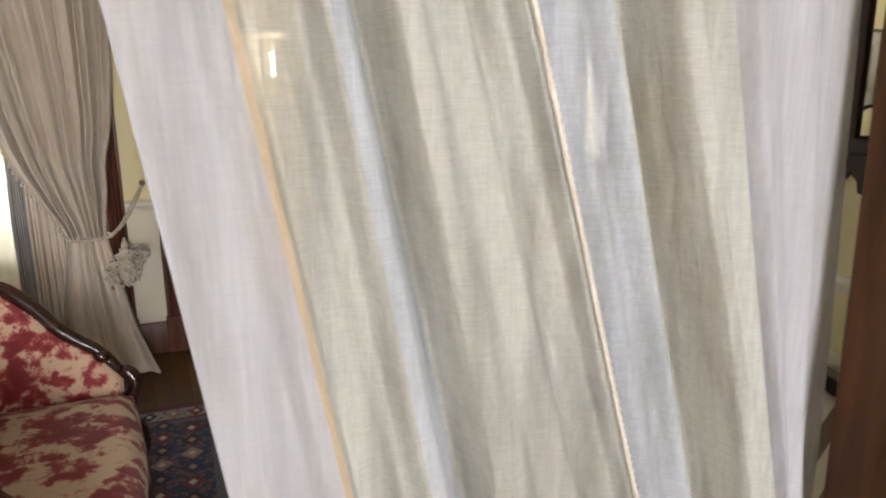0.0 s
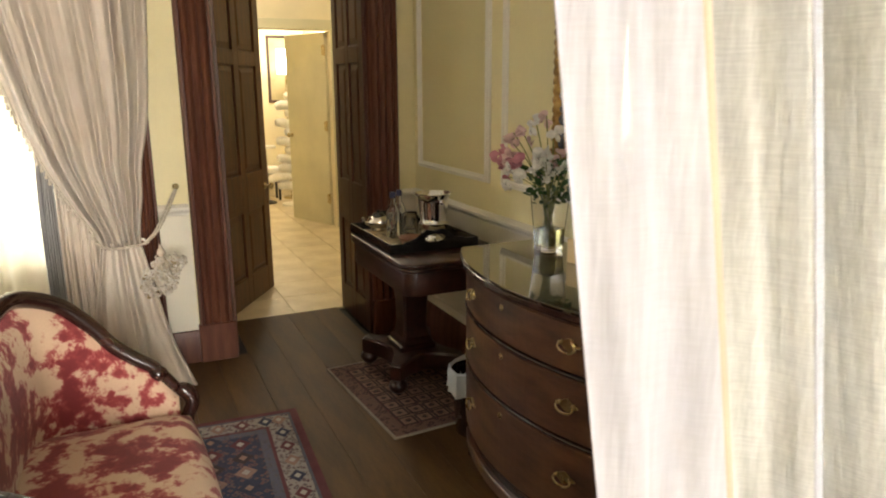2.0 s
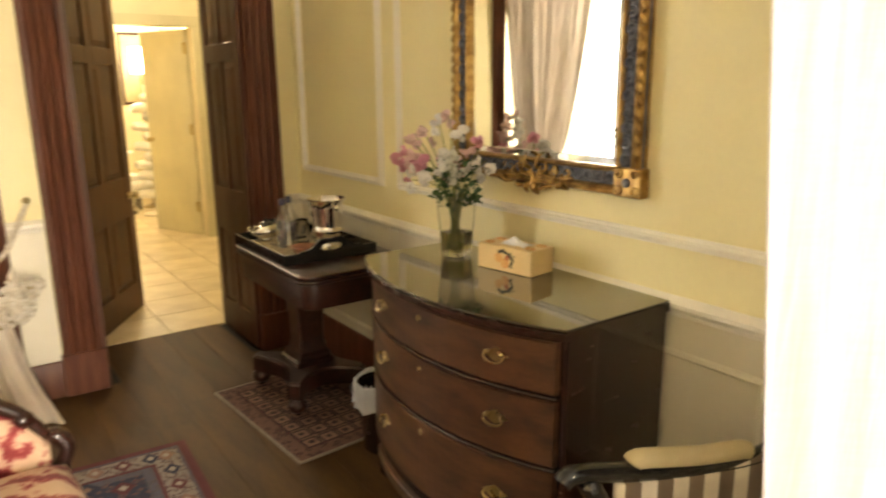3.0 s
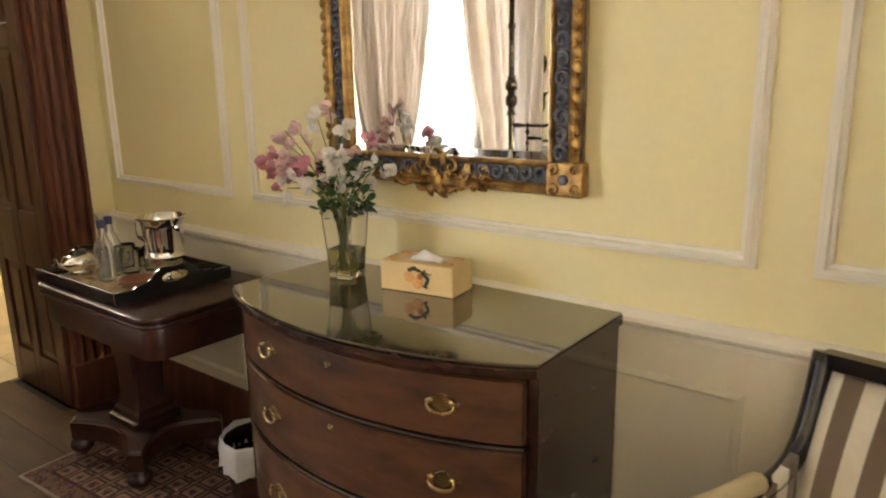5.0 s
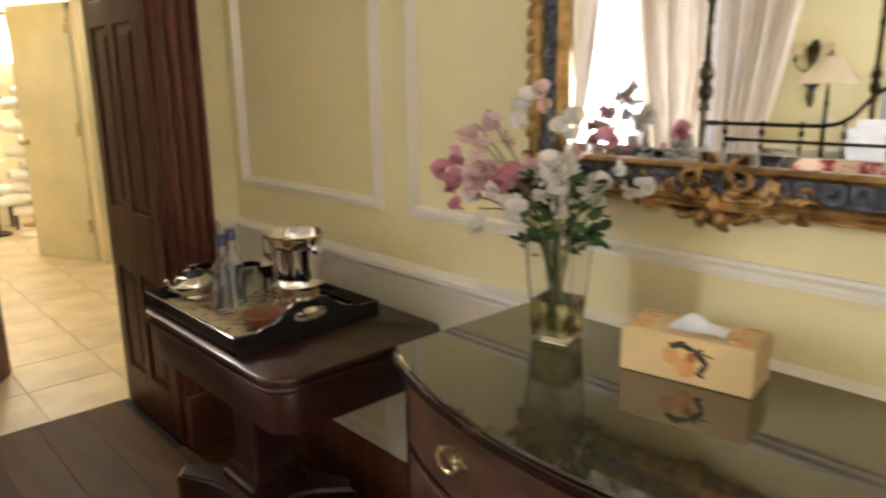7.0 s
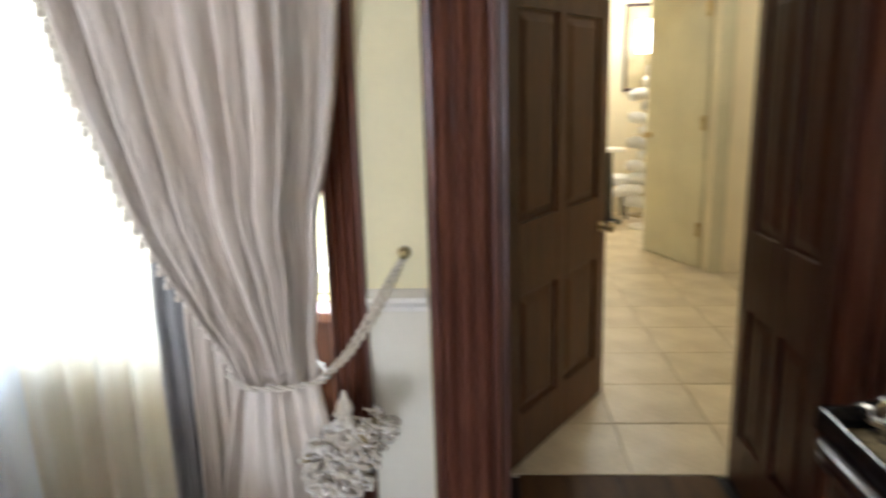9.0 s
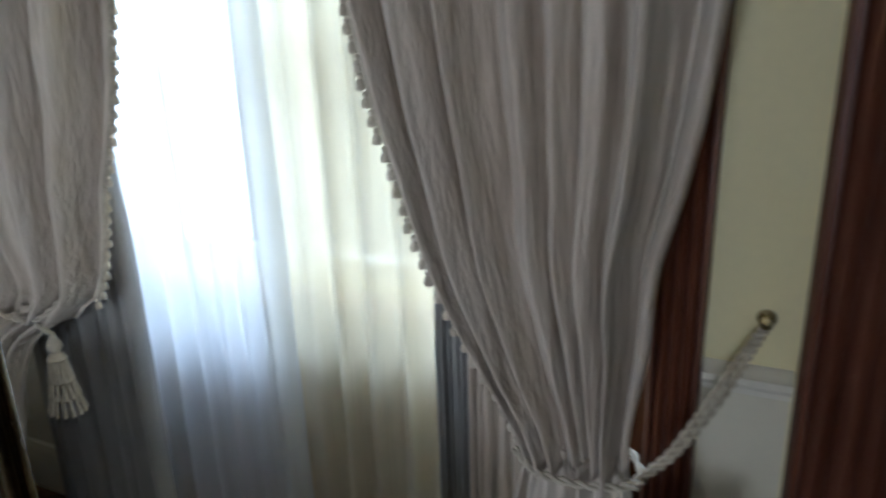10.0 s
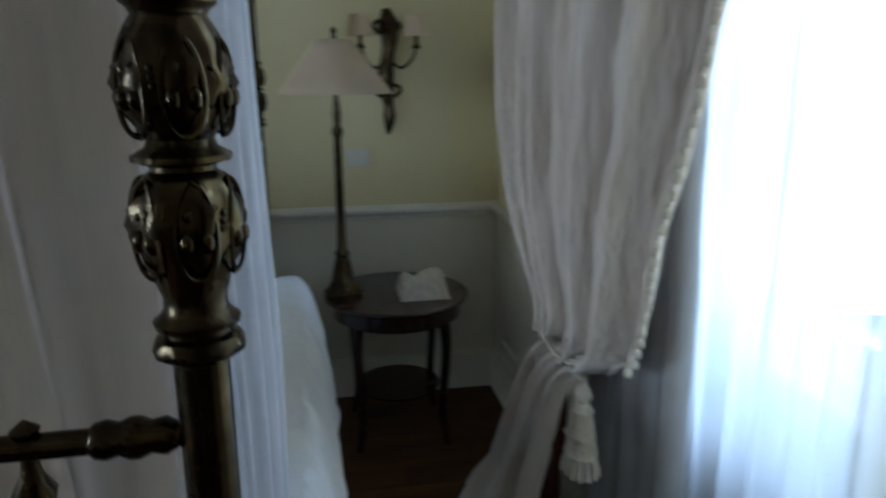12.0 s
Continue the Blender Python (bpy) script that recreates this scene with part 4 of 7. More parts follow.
part("platform", concave_platform(0.092, 0.1815, 0.205, 0.265, 0.38), M_TABLE, table, smooth=30)
for sx in (-1, 1):
    for sy in (-1, 1):
        bm = bmesh.new()
        fx, fy = cx + sx * 0.165, cy + sy * 0.222
        lathe(bm, [(0.020, 0.026), (0.030, 0.030), (0.044, 0.046), (0.048, 0.062), (0.042, 0.080), (0.030, 0.088), (0.034, 0.0925)], (fx, fy, 0), 20)
        f = part("foot", bm, M_TABLE, table, smooth=180)
        bm = bmesh.new()
        lathe(bm, [(0.0, -0.010), (0.014, -0.010), (0.017, -0.005), (0.017, 0.005), (0.014, 0.010), (0.0, 0.010)], (fx, fy, 0.0265), 14, "y")
        part("caster", bm, M_BLACK, f, "small dark caster", smooth=40)

# ---- tray and what stands on it ----
tray = thing("serving_tray", "black wooden tray with scalloped handles on the table", "tray")
RX0, RX1, RY0, RY1, RZ = 0.93, 1.37, 3.30, 3.87, 0.7765
part("bottom", bx(RX0, RX1, RY0, RY1, RZ, RZ + 0.008), M_BLACK, tray)


def tray_end(y, x0, x1, z0):
    """An end board: rises to a scalloped hump with an oval hand hole."""
    bm = bmesh.new()
    n = 40
    cxm, w = (x0 + x1) / 2, (x1 - x0) / 2
    outer = []
    for k in range(n + 1):
        x = x0 + (x1 - x0) * k / n
        u = (x - cxm) / w
        h = 0.045 + 0.055 * max(0.0, math.cos(u * math.pi * 0.75)) ** 1.3 - 0.006 * math.cos(u * 14) * (abs(u) < 0.7)
        outer.append((x, z0 + h))
    hole = [(cxm + 0.052 * math.cos(a), z0 + 0.058 + 0.019 * math.sin(a)) for a in (6.283 * k / 24 for k in range(24))]
    for yy, flip in ((y - 0.005, 1), (y + 0.005, -1)):
        ov = [bm.verts.new((x, yy, z)) for x, z in outer]
        bl, br = bm.verts.new((x0, yy, z0)), bm.verts.new((x1, yy, z0))
        hv = [bm.verts.new((x, yy, z)) for x, z in hole]
        ring = [bl] + ov + [br]
        edges = []
        for loop, closed in ((ring, True), (hv, True)):
            for a, b in zip(loop, loop[1:] + loop[:1]):
                edges.append(bm.edges.new((a, b)))
        bmesh.ops.triangle_fill(bm, edges=edges, use_beauty=True)
        if flip == 1:
            front = (ring, hv)
        else:
            for A, B in ((front[0], ring), (front[1], hv)):
                m = len(A)
                for k in range(m):
                    bm.faces.new((A[k], A[(k + 1) % m], B[(k + 1) % m], B[k]))
    bmesh.ops.recalc_face_normals(bm, faces=bm.faces[:])
    return bm


part("end_board", tray_end(RY0 - 0.0055, RX0 - 0.004, RX1 + 0.004, RZ), M_BLACK, tray)
part("end_board", tray_end(RY1 + 0.0055, RX0 - 0.004, RX1 + 0.004, RZ), M_BLACK, tray)
for x in (RX0 - 0.004, RX1 - 0.006):
    part("side_board", bx(x, x + 0.010, RY0, RY1, RZ, RZ + 0.046, 0.003, 2), M_BLACK, tray)
M_MOSAIC = material("patterned_tray_lining", (0.50, 0.40, 0.22), 0.45, second=(0.07, 0.05, 0.035), scale=38, bump_scale=90, contrast=0.8, ramp=(0.53, 0.62))
part("lining", bx(RX0 + 0.02, RX1 - 0.02, RY0 + 0.02, RY1 - 0.02, RZ + 0.0082, RZ + 0.0105), M_MOSAIC, tray, "patterned cream and brown lining")
TZ = RZ + 0.011

bucket = thing("ice_bucket", "polished silver champagne bucket with side knobs", "ice bucket")
bm = bmesh.new()
lathe(bm, [(0.052, 0), (0.054, 0.006), (0.040, 0.014), (0.030, 0.026), (0.032, 0.034), (0.055, 0.052), (0.072, 0.075), (0.074, 0.088), (0.066, 0.094), (0.067, 0.11), (0.072, 0.19), (0.078, 0.218), (0.088, 0.226), (0.090, 0.232), (0.086, 0.234),
           (0.075, 0.222), (0.068, 0.19), (0.062, 0.11), (0.05, 0.08), (0.0, 0.075)], (1.215, 3.455, TZ), 36)
part("bowl", bm, M_SILVER, bucket, smooth=60)
for s in (-1, 1):
    bm = bmesh.new()
    lathe(bm, [(0.006, 0.07), (0.006, 0.088), (0.013, 0.094), (0.014, 0.104), (0.0, 0.11)], (1.215, 3.455, TZ + 0.20), 12, "y") if s > 0 else lathe(bm, [(0.006, -0.07), (0.006, -0.088), (0.013, -0.094), (0.014, -0.104), (0.0, -0.11)], (1.215, 3.455, TZ + 0.20), 12, "y")
    part("knob", bm, M_SILVER, bucket, smooth=60)
M_BLUECAP = material("dark_blue_cap", (0.015, 0.018, 0.075), 0.35, contrast=0.1)
bottle = thing("water_bottle", "clear glass water bottle with a dark blue cap", "bottle", pose(1.06, 3.60, TZ), "bottles on the tray")
bm = bmesh.new()
lathe(bm, [(0.0, 0.004), (0.030, 0.0), (0.034, 0.006), (0.034, 0.12), (0.031, 0.135), (0.016, 0.165), (0.013, 0.18), (0.013, 0.206), (0.011, 0.207), (0.0105, 0.18), (0.013, 0.165), (0.028, 0.134), (0.0315, 0.12), (0.0315, 0.010), (0.0, 0.008)], (0, 0, 0), 20)
part("body", bm, M_GLASS, bottle, smooth=60)
bm = bmesh.new()
lathe(bm, [(0.0, 0.208), (0.0145, 0.208), (0.015, 0.198), (0.015, 0.224), (0.013, 0.227), (0.0, 0.228)], (0, 0, 0), 16)
part("cap", bm, M_BLUECAP, bottle, "dark blue cap", smooth=40)
copy_thing(bottle, pose(1.115, 3.655, TZ))
tumbler = thing("drinking_glass", "clear glass tumbler on the tray", "glass", pose(1.17, 3.63, TZ), "glasses on the tray")
bm = bmesh.new()
lathe(bm, [(0.0, 0.0), (0.030, 0.0), (0.033, 0.01), (0.038, 0.095), (0.0365, 0.096), (0.0315, 0.014), (0.0, 0.012)], (0, 0, 0), 20)
part("body", bm, M_GLASS, tumbler, smooth=60)
copy_thing(tumbler, pose(1.245, 3.60, TZ))
copy_thing(tumbler, pose(1.20, 3.72, TZ))
wine = thing("wine_glass", "clear stemmed wine glass on the tray", "glass", pose(1.275, 3.69, TZ), "wine glasses on the tray")
bm = bmesh.new()
lathe(bm, [(0.0, 0.0), (0.035, 0.0), (0.035, 0.003), (0.006, 0.008), (0.004, 0.02), (0.004, 0.085), (0.012, 0.095), (0.032, 0.115), (0.038, 0.145), (0.033, 0.19), (0.032, 0.19), (0.0365, 0.145), (0.030, 0.117), (0.0, 0.10)], (0, 0, 0), 20)
part("body", bm, M_GLASS, wine, smooth=60)
copy_thing(wine, pose(1.31, 3.60, TZ))
dish = thing("round_coaster", "round reddish-brown wooden bowl on the tray", "bowl")
bm = bmesh.new()
lathe(bm, [(0.0, 0.0), (0.040, 0.0), (0.056, 0.014), (0.064, 0.034), (0.060, 0.035), (0.050, 0.016), (0.0, 0.008)], (1.085, 3.425, TZ), 28)
part("bowl", bm, material("red_brown_bowl", (0.26, 0.105, 0.055), 0.35, scale=12, contrast=0.5), dish, smooth=60)
pot = thing("silver_teapot", "small silver teapot with a black lid on the tray", "teapot")
bm = bmesh.new()
lathe(bm, [(0.035, 0), (0.038, 0.004), (0.03, 0.01), (0.055, 0.03), (0.062, 0.05), (0.050, 0.072), (0.034, 0.078)], (1.05, 3.79, TZ), 24)
tube(bm, spline([(1.00, 3.79, TZ + 0.04), (0.975, 3.79, TZ + 0.05), (0.965, 3.79, TZ + 0.075)], 8), [0.012, 0.011, 0.010, 0.009, 0.008, 0.008, 0.007, 0.007, 0.007], 8)
part("body", bm, M_SILVER, pot, smooth=60)
bm = bmesh.new()
lathe(bm, [(0.034, 0.078), (0.028, 0.092), (0.008, 0.097), (0.010, 0.106), (0.0, 0.11)], (1.05, 3.79, TZ), 20)
part("lid", bm, M_BLACK, pot, smooth=60)
bm = bmesh.new()
tube(bm, spline([(1.10, 3.79, TZ + 0.065), (1.135, 3.79, TZ + 0.07), (1.14, 3.79, TZ + 0.04), (1.108, 3.79, TZ + 0.028)], 14), 0.006, 8)
part("handle", bm, M_BLACK, pot, smooth=180)
spoon = thing("spoon", "silver spoon lying beside the bucket", "spoon")
bm = bmesh.new()
tube(bm, [(1.14, 3.50, TZ + 0.006), (1.24, 3.60, TZ + 0.008)], [0.003, 0.005], 8, 0.5)
blob(bm, (1.125, 3.485, TZ + 0.006), 0.018, 10, 6, (1, 1.2, 0.25))
part("spoon_body", bm, M_SILVER, spoon, smooth=60)

# ---- vase of sweet peas ----
vase = thing("flower_vase", "square clear glass vase half filled with water", "vase", pose(1.325, 2.615, 0.901, 0, 0, 12))


def square_rings(bm, rows, cap=True):
    rings = []
    for h, z in rows:
        c = h * 0.12
        pts = [(h - c, -h), (h, -h + c), (h, h - c), (h - c, h), (-h + c, h), (-h, h - c), (-h, -h + c), (-h + c, -h)]
        rings.append([bm.verts.new((x, y, z)) for x, y in pts])
    for a, b in zip(rings, rings[1:]):
        for k in range(8):
            bm.faces.new((a[k], a[(k + 1) % 8], b[(k + 1) % 8], b[k]))
    bm.faces.new(rings[0][::-1])
    bm.faces.new(rings[-1])
    return bm


part("vase_body", square_rings(bmesh.new(), [(0.038, 0.0), (0.041, 0.004), (0.046, 0.09), (0.056, 0.226), (0.0535, 0.226), (0.043, 0.09), (0.0385, 0.016)]), M_GLASS, vase)
part("water", square_rings(bmesh.new(), [(0.0392, 0.0155), (0.0436, 0.088)]), M_WATER, vase)
M_STEM = material("flower_stem_green", (0.17, 0.22, 0.05), 0.5, second=(0.24, 0.24, 0.07), scale=30, contrast=0.4)
M_LEAF = material("leaf_green", (0.030, 0.085, 0.020), 0.45, second=(0.06, 0.13, 0.035), scale=30, contrast=0.5)
M_PINK = cloth_through("pink_petal", (0.68, 0.31, 0.38), 0.0, 0.3, 60, (0.56, 0.22, 0.28))
M_BLUSH = cloth_through("blush_petal", (0.80, 0.60, 0.57), 0.0, 0.3, 60, (0.74, 0.46, 0.47))
M_WHITE = cloth_through("white_petal", (0.84, 0.82, 0.78), 0.0, 0.3, 60, (0.80, 0.76, 0.68))
flowers = thing("sweet_pea_bunch", "pink and white sweet peas in the glass vase", "flowers", pose(1.325, 2.615, 0.901))
rf = random.Random(12)


def petal(bm, at, d, size, cup=0.35, wide=1.0):
    """A rounded, cupped petal that starts at at and opens along d."""
    d = d.normalized()
    s = d.orthogonal().normalized()
    s = (Matrix.Rotation(rf.uniform(0, 6.28), 3, d) @ s)
    up = d.cross(s)
    g = []
    for i in range(5):
        v = i / 4
        row = []
        w = size * wide * (0.25 + 0.95 * math.sin(math.pi * (0.15 + 0.72 * v)))
        for j in range(5):
            u = j / 2 - 1
            p = at + d * (size * 1.15 * v - size * 0.12 * u * u * v) + s * (w * 0.62 * u) + up * (size * cup * (u * u * 0.6 - v * v * 0.5) + size * 0.06 * math.sin(5 * u + 3 * v))
            row.append(bm.verts.new(p))
        g.append(row)
    for i in range(4):
        for j in range(4):
            bm.faces.new((g[i][j], g[i + 1][j], g[i + 1][j + 1], g[i][j + 1]))


def floret(at, d, size, mat):
    bm = bmesh.new()
    d = Vector(d).normalized()
    petal(bm, at, (d + Vector((0, 0, 0.5))), size * 1.15, 0.45, 1.1)
    for k in range(3):
        j = Vector((rf.uniform(-1, 1), rf.uniform(-1, 1), rf.uniform(-0.9, 0.5)))
        petal(bm, at, d + 0.75 * j, size * rf.uniform(0.7, 0.95), 0.5)
    return part("floret", bm, mat, flowers, smooth=180)


HEADS = []
for k in range(20):
    a = rf.uniform(0, 6.283)
    r = rf.uniform(0.03, 0.185)
    h = 0.275 + 0.20 * rf.random() * (1.15 - r / 0.2)
    HEADS.append((min(0.10, r * math.cos(a) * 0.75 - 0.015), r * math.sin(a) * 1.05, h))
HEADS += [(-0.05, 0.21, 0.285), (-0.03, 0.12, 0.43), (0.02, -0.17, 0.36), (-0.02, 0.05, 0.475), (-0.08, 0.19, 0.36)]
HEADS += [(-0.06, 0.15, 0.44), (-0.09, 0.10, 0.40), (0.01, 0.03, 0.51), (0.03, -0.12, 0.40), (-0.05, -0.06, 0.36)]
for k, (x, y, h) in enumerate(HEADS):
    bm = bmesh.new()
    y += 0.025
    foot = Vector((rf.uniform(-0.028, 0.028), rf.uniform(-0.028, 0.028), 0.02))
    mid = Vector((x * 0.18 - foot[0] * 0.3, y * 0.18 - foot[1] * 0.3, 0.20))
    tip = Vector((x, y, h))
    pts = spline([foot, mid, (mid + tip) / 2 + Vector((0, 0, 0.03)), tip], 12)
    tube(bm, pts, 0.0018, 5)
    part("stem", bm, M_STEM, flowers, smooth=180)
    out = Vector((x, y, 0.05)).normalized()
    mat = (M_PINK, M_BLUSH, M_WHITE, M_BLUSH, M_WHITE, M_WHITE, M_BLUSH)[k % 7]
    if y < 0.03 and k % 4:
        mat = M_WHITE
    elif y > 0.10:
        mat = (M_PINK, M_BLUSH, M_BLUSH, M_WHITE)[k % 4]
    for j in range(rf.choice((2, 3, 3, 4))):
        o = Vector((rf.uniform(-0.026, 0.026), rf.uniform(-0.026, 0.026), rf.uniform(-0.045, 0.018)))
        floret(tip + o, out + Vector((rf.uniform(-0.7, 0.7), rf.uniform(-0.7, 0.7), rf.uniform(-0.4, 0.5))), rf.uniform(0.019, 0.029), mat)
for k in range(190):
    bm = bmesh.new()
    a, r = rf.uniform(0, 6.283), rf.uniform(0.01, 0.085)
    h = rf.uniform(0.185, 0.345)
    at = Vector((min(0.1, r * math.cos(a)), r * math.sin(a), h))
    petal(bm, at, Vector((math.cos(a), math.sin(a), rf.uniform(-0.5, 0.9))), rf.uniform(0.014, 0.030), 0.2, 0.5)
    part("leaf", bm, M_LEAF, flowers, smooth=180)

# ---- tissue box ----
M_BOXPAINT = material("cream_painted_box", (0.74, 0.55, 0.28), 0.5, second=(0.68, 0.49, 0.24), scale=8, contrast=0.2)
M_FRUIT = material("painted_fruit", (0.66, 0.28, 0.09), 0.5, second=(0.70, 0.42, 0.16), scale=40, contrast=0.4)
M_PEACHDARK = material("painted_red_fruit", (0.42, 0.11, 0.04), 0.5, second=(0.52, 0.20, 0.07), scale=40, contrast=0.4)
M_DARKLEAF = material("painted_dark_leaf", (0.05, 0.045, 0.02), 0.5, contrast=0.3)
tbox = thing("tissue_box", "cream wooden tissue box painted with peaches", "tissue box", pose(1.283, 2.435, 0.9005, 0, 0, -81))
bm = bmesh.new()
box(bm, 0, 0.235, 0.0, 0.118, 0, 0.086, 0.002)
part("body", bm, M_BOXPAINT, tbox)
# local frame: x runs along the front, y away from it towards the wall
for x, z, r, mat in ((0.094, 0.046, 0.017, M_FRUIT), (0.122, 0.030, 0.018, M_FRUIT), (0.131, 0.050, 0.010, M_PEACHDARK)):
    bm = bmesh.new()
    lathe(bm, [(r, 0.0005), (r * 0.93, -0.0012), (0.0, -0.0014)], (x, 0, z), 20, "y")
    part("painted_peach", bm, mat, tbox)
for x, z, l, a in ((0.106, 0.070, 0.016, 25), (0.150, 0.052, 0.015, -40), (0.152, 0.034, 0.013, 60), (0.124, 0.068, 0.014, -15), (0.142, 0.064, 0.010, 40), (0.148, 0.022, 0.009, -20)):
    bm = bmesh.new()
    vs = [bm.verts.new((x + math.cos(radians(a)) * l * math.cos(t) - math.sin(radians(a)) * l * 0.38 * math.sin(t), -0.0016, z + math.sin(radians(a)) * l * math.cos(t) + math.cos(radians(a)) * l * 0.38 * math.sin(t))) for t in (6.283 * k / 14 for k in range(14))]
    bm.faces.new(vs)
    part("painted_leaf", bm, M_DARKLEAF, tbox)
bm = bmesh.new()
tube(bm, [(0.09, -0.001, 0.07), (0.125, -0.001, 0.066), (0.168, -0.001, 0.058)], 0.0014, 5)
part("painted_twig", bm, M_DARKLEAF, tbox)
for x, y in ((0.03, 0.03), (0.205, 0.03), (0.03, 0.09), (0.205, 0.09)):
    bm = bmesh.new()
    tube(bm, [(x + 0.016 * math.cos(t), y + 0.013 * math.sin(t), 0.0865) for t in (6.283 * k / 16 for k in range(16))], 0.0035, 5, 0.4, True)
    part("painted_wreath", bm, M_FRUIT, tbox)


def tissue(u, v):
    x, y = 0.075 + 0.10 * u, 0.03 + 0.06 * v
    ridge = math.exp(-((v - 0.45 - 0.12 * math.sin(5 * u)) / 0.26) ** 2)
    return (x, y, 0.087 + 0.022 * ridge * math.sin(math.pi * min(1, max(0, u * 1.02))) ** 0.5 + 0.004 * math.sin(11 * u + 7 * v) * ridge)


part("tissue", surface(tissue, 24, 16), M_SHEET, tbox, "white paper tissue", smooth=180)

# ---- gilt mirror ----
MY0, MY1, MZ0, MZ1 = 2.005, 2.735, 1.268, 2.30
mir = thing("gilt_wall_mirror", "large carved gilt and blue-grey framed wall mirror", "mirror")
part("mirror_glass", bx(1.488, 1.506, MY0 - 0.01, MY1 + 0.01, MZ0 - 0.01, MZ1 + 0.01), M_MIRROR, mir, "mirror glass")


def mframe(prof, y0, y1, z0, z1, x=1.506):
    return panel_frame(bmesh.new(), "x", x, y0, y1, z0, z1, -1, prof)


part("bevelled_border", mframe([(0.0, 0.0185), (-0.003, 0.0185), (-0.024, 0.0200), (-0.026, 0.0182)], MY0, MY1, MZ0, MZ1), M_MIRROR, mir, "bevelled glass border")
part("inner_gilt_edge", mframe([(-0.002, 0.018), (0.0, 0.034), (0.006, 0.040), (0.012, 0.036), (0.016, 0.026)], MY0, MY1, MZ0, MZ1), M_GOLD, mir, smooth=40)
part("frame_bed", mframe([(0.012, 0.0), (0.012, 0.026), (0.055, 0.020), (0.088, 0.022), (0.088, 0.0)], MY0, MY1, MZ0, MZ1), M_BLUEGREY, mir)
part("outer_gilt_edge", mframe([(0.056, 0.018), (0.058, 0.034), (0.066, 0.042), (0.074, 0.038), (0.080, 0.044), (0.086, 0.032), (0.089, 0.0)], MY0, MY1, MZ0, MZ1), M_GOLD, mir, smooth=40)


def scroll(parent, y, z, size, mat, turn=0.0, flip=1, x=1.479):
    """One carved running-scroll motif: a tapering spiral."""
    bm = bmesh.new()
    pts, rad = [], []
    for k in range(20):
        a = 0.4 + 7.6 * k / 19
        r = size * (1 - k / 19 * 0.86)
        c, s = math.cos(a) * r * flip, math.sin(a) * r
        pts.append((x - 0.010 * k / 19, y + c * math.cos(turn) - s * math.sin(turn), z + c * math.sin(turn) + s * math.cos(turn)))
        rad.append(size * (0.15 + 0.14 * math.sin(math.pi * min(1, k / 15))))
    tube(bm, pts, rad, 6)
    return part("carved_scroll", bm, mat, parent, smooth=180)


n = 22
for k in range(n):
    z = MZ0 + (MZ1 - MZ0) * (k + 0.5) / n
    for y in (MY0 - 0.034, MY1 + 0.034):
        scroll(mir, y, z, 0.0225, M_BLUEGREY, 0.5, 1 if k % 2 else -1)
n = 16
for k in range(n):
    y = MY0 + (MY1 - MY0) * (k + 0.5) / n
    for z in (MZ0 - 0.034, MZ1 + 0.034):
        scroll(mir, y, z, 0.0225, M_BLUEGREY, 1.2, 1 if k % 2 else -1)
for y in (MY0 - 0.052, MY1 + 0.052):
    for z in (MZ0 - 0.042, MZ1 + 0.042):
        bm = bx(1.462, 1.505, y - 0.052, y + 0.052, z - 0.045, z + 0.045, 0.006, 2)
        part("corner_block", bm, M_GOLD, mir)
        for sy in (-1, 1):
            for sz in (-1, 1):
                scroll(mir, y + sy * 0.03, z + sz * 0.026, 0.016, M_GOLD, 0.6, sy, 1.463)
        bm = bmesh.new()
        blob(bm, (1.460, y, z), 0.014, 10, 8, (0.5, 1, 1))
        part("rosette", bm, M_BLUEGREY, mir, smooth=60)
n = 26
for k in range(n):
    z = MZ0 + 0.03 + (MZ1 - MZ0 - 0.06) * (k + 0.5) / n
    for y, s in ((MY0 - 0.080, -1), (MY1 + 0.080, 1)):
        bm = bmesh.new()
        blob(bm, (1.468, y, z), 0.013, 8, 6, (0.7, 1.0, 1.45), Matrix.Rotation(s * 0.5, 4, "X"))
        part("gadroon", bm, M_GOLD, mir, smooth=180)
# cartouche of acanthus leaves below the frame
YC, ZC = 2.365, 1.205
for s in (-1, 1):
    for j, (dy, dz, ang, ln) in enumerate(((0.03, 0.03, 60, 0.075), (0.035, 0.0, 20, 0.085), (0.045, -0.02, -10, 0.10), (0.02, -0.02, -60, 0.055), (0.11, -0.02, 15, 0.07), (0.135, -0.008, -20, 0.055))):
        bm = bmesh.new()
        a = radians(ang)
        p0 = Vector((1.485, YC + s * dy * 0.5, ZC + dz))
        ln *= 0.68
        pts = [p0 + Vector((-0.025 * math.sin(math.pi * t) - 0.012 * t, s * ln * (math.cos(a) * t + 0.10 * math.sin(6 * t)), ln * (math.sin(a) * t + 0.22 * math.sin(4.5 * t) * (1 if j % 2 else -1) * 0.6))) for t in (k / 10 for k in range(11))]
        if j >= 4:
            pts = [p + Vector((0, s * dy * 0.5, 0)) for p in pts]
        tube(bm, pts, [0.003 + 0.0085 * math.sin(math.pi * min(1, 0.15 + 0.8 * k / 10)) for k in range(11)], 8, 0.6)
        part("acanthus_leaf", bm, M_GOLD, mir, "gilt acanthus leaf", smooth=180)
    scroll(mir, YC + s * 0.165, ZC - 0.005, 0.022, M_GOLD, 0.3, s, 1.478)
    scroll(mir, YC + s * 0.05, ZC + 0.035, 0.024, M_GOLD, 0.3, -s, 1.470)
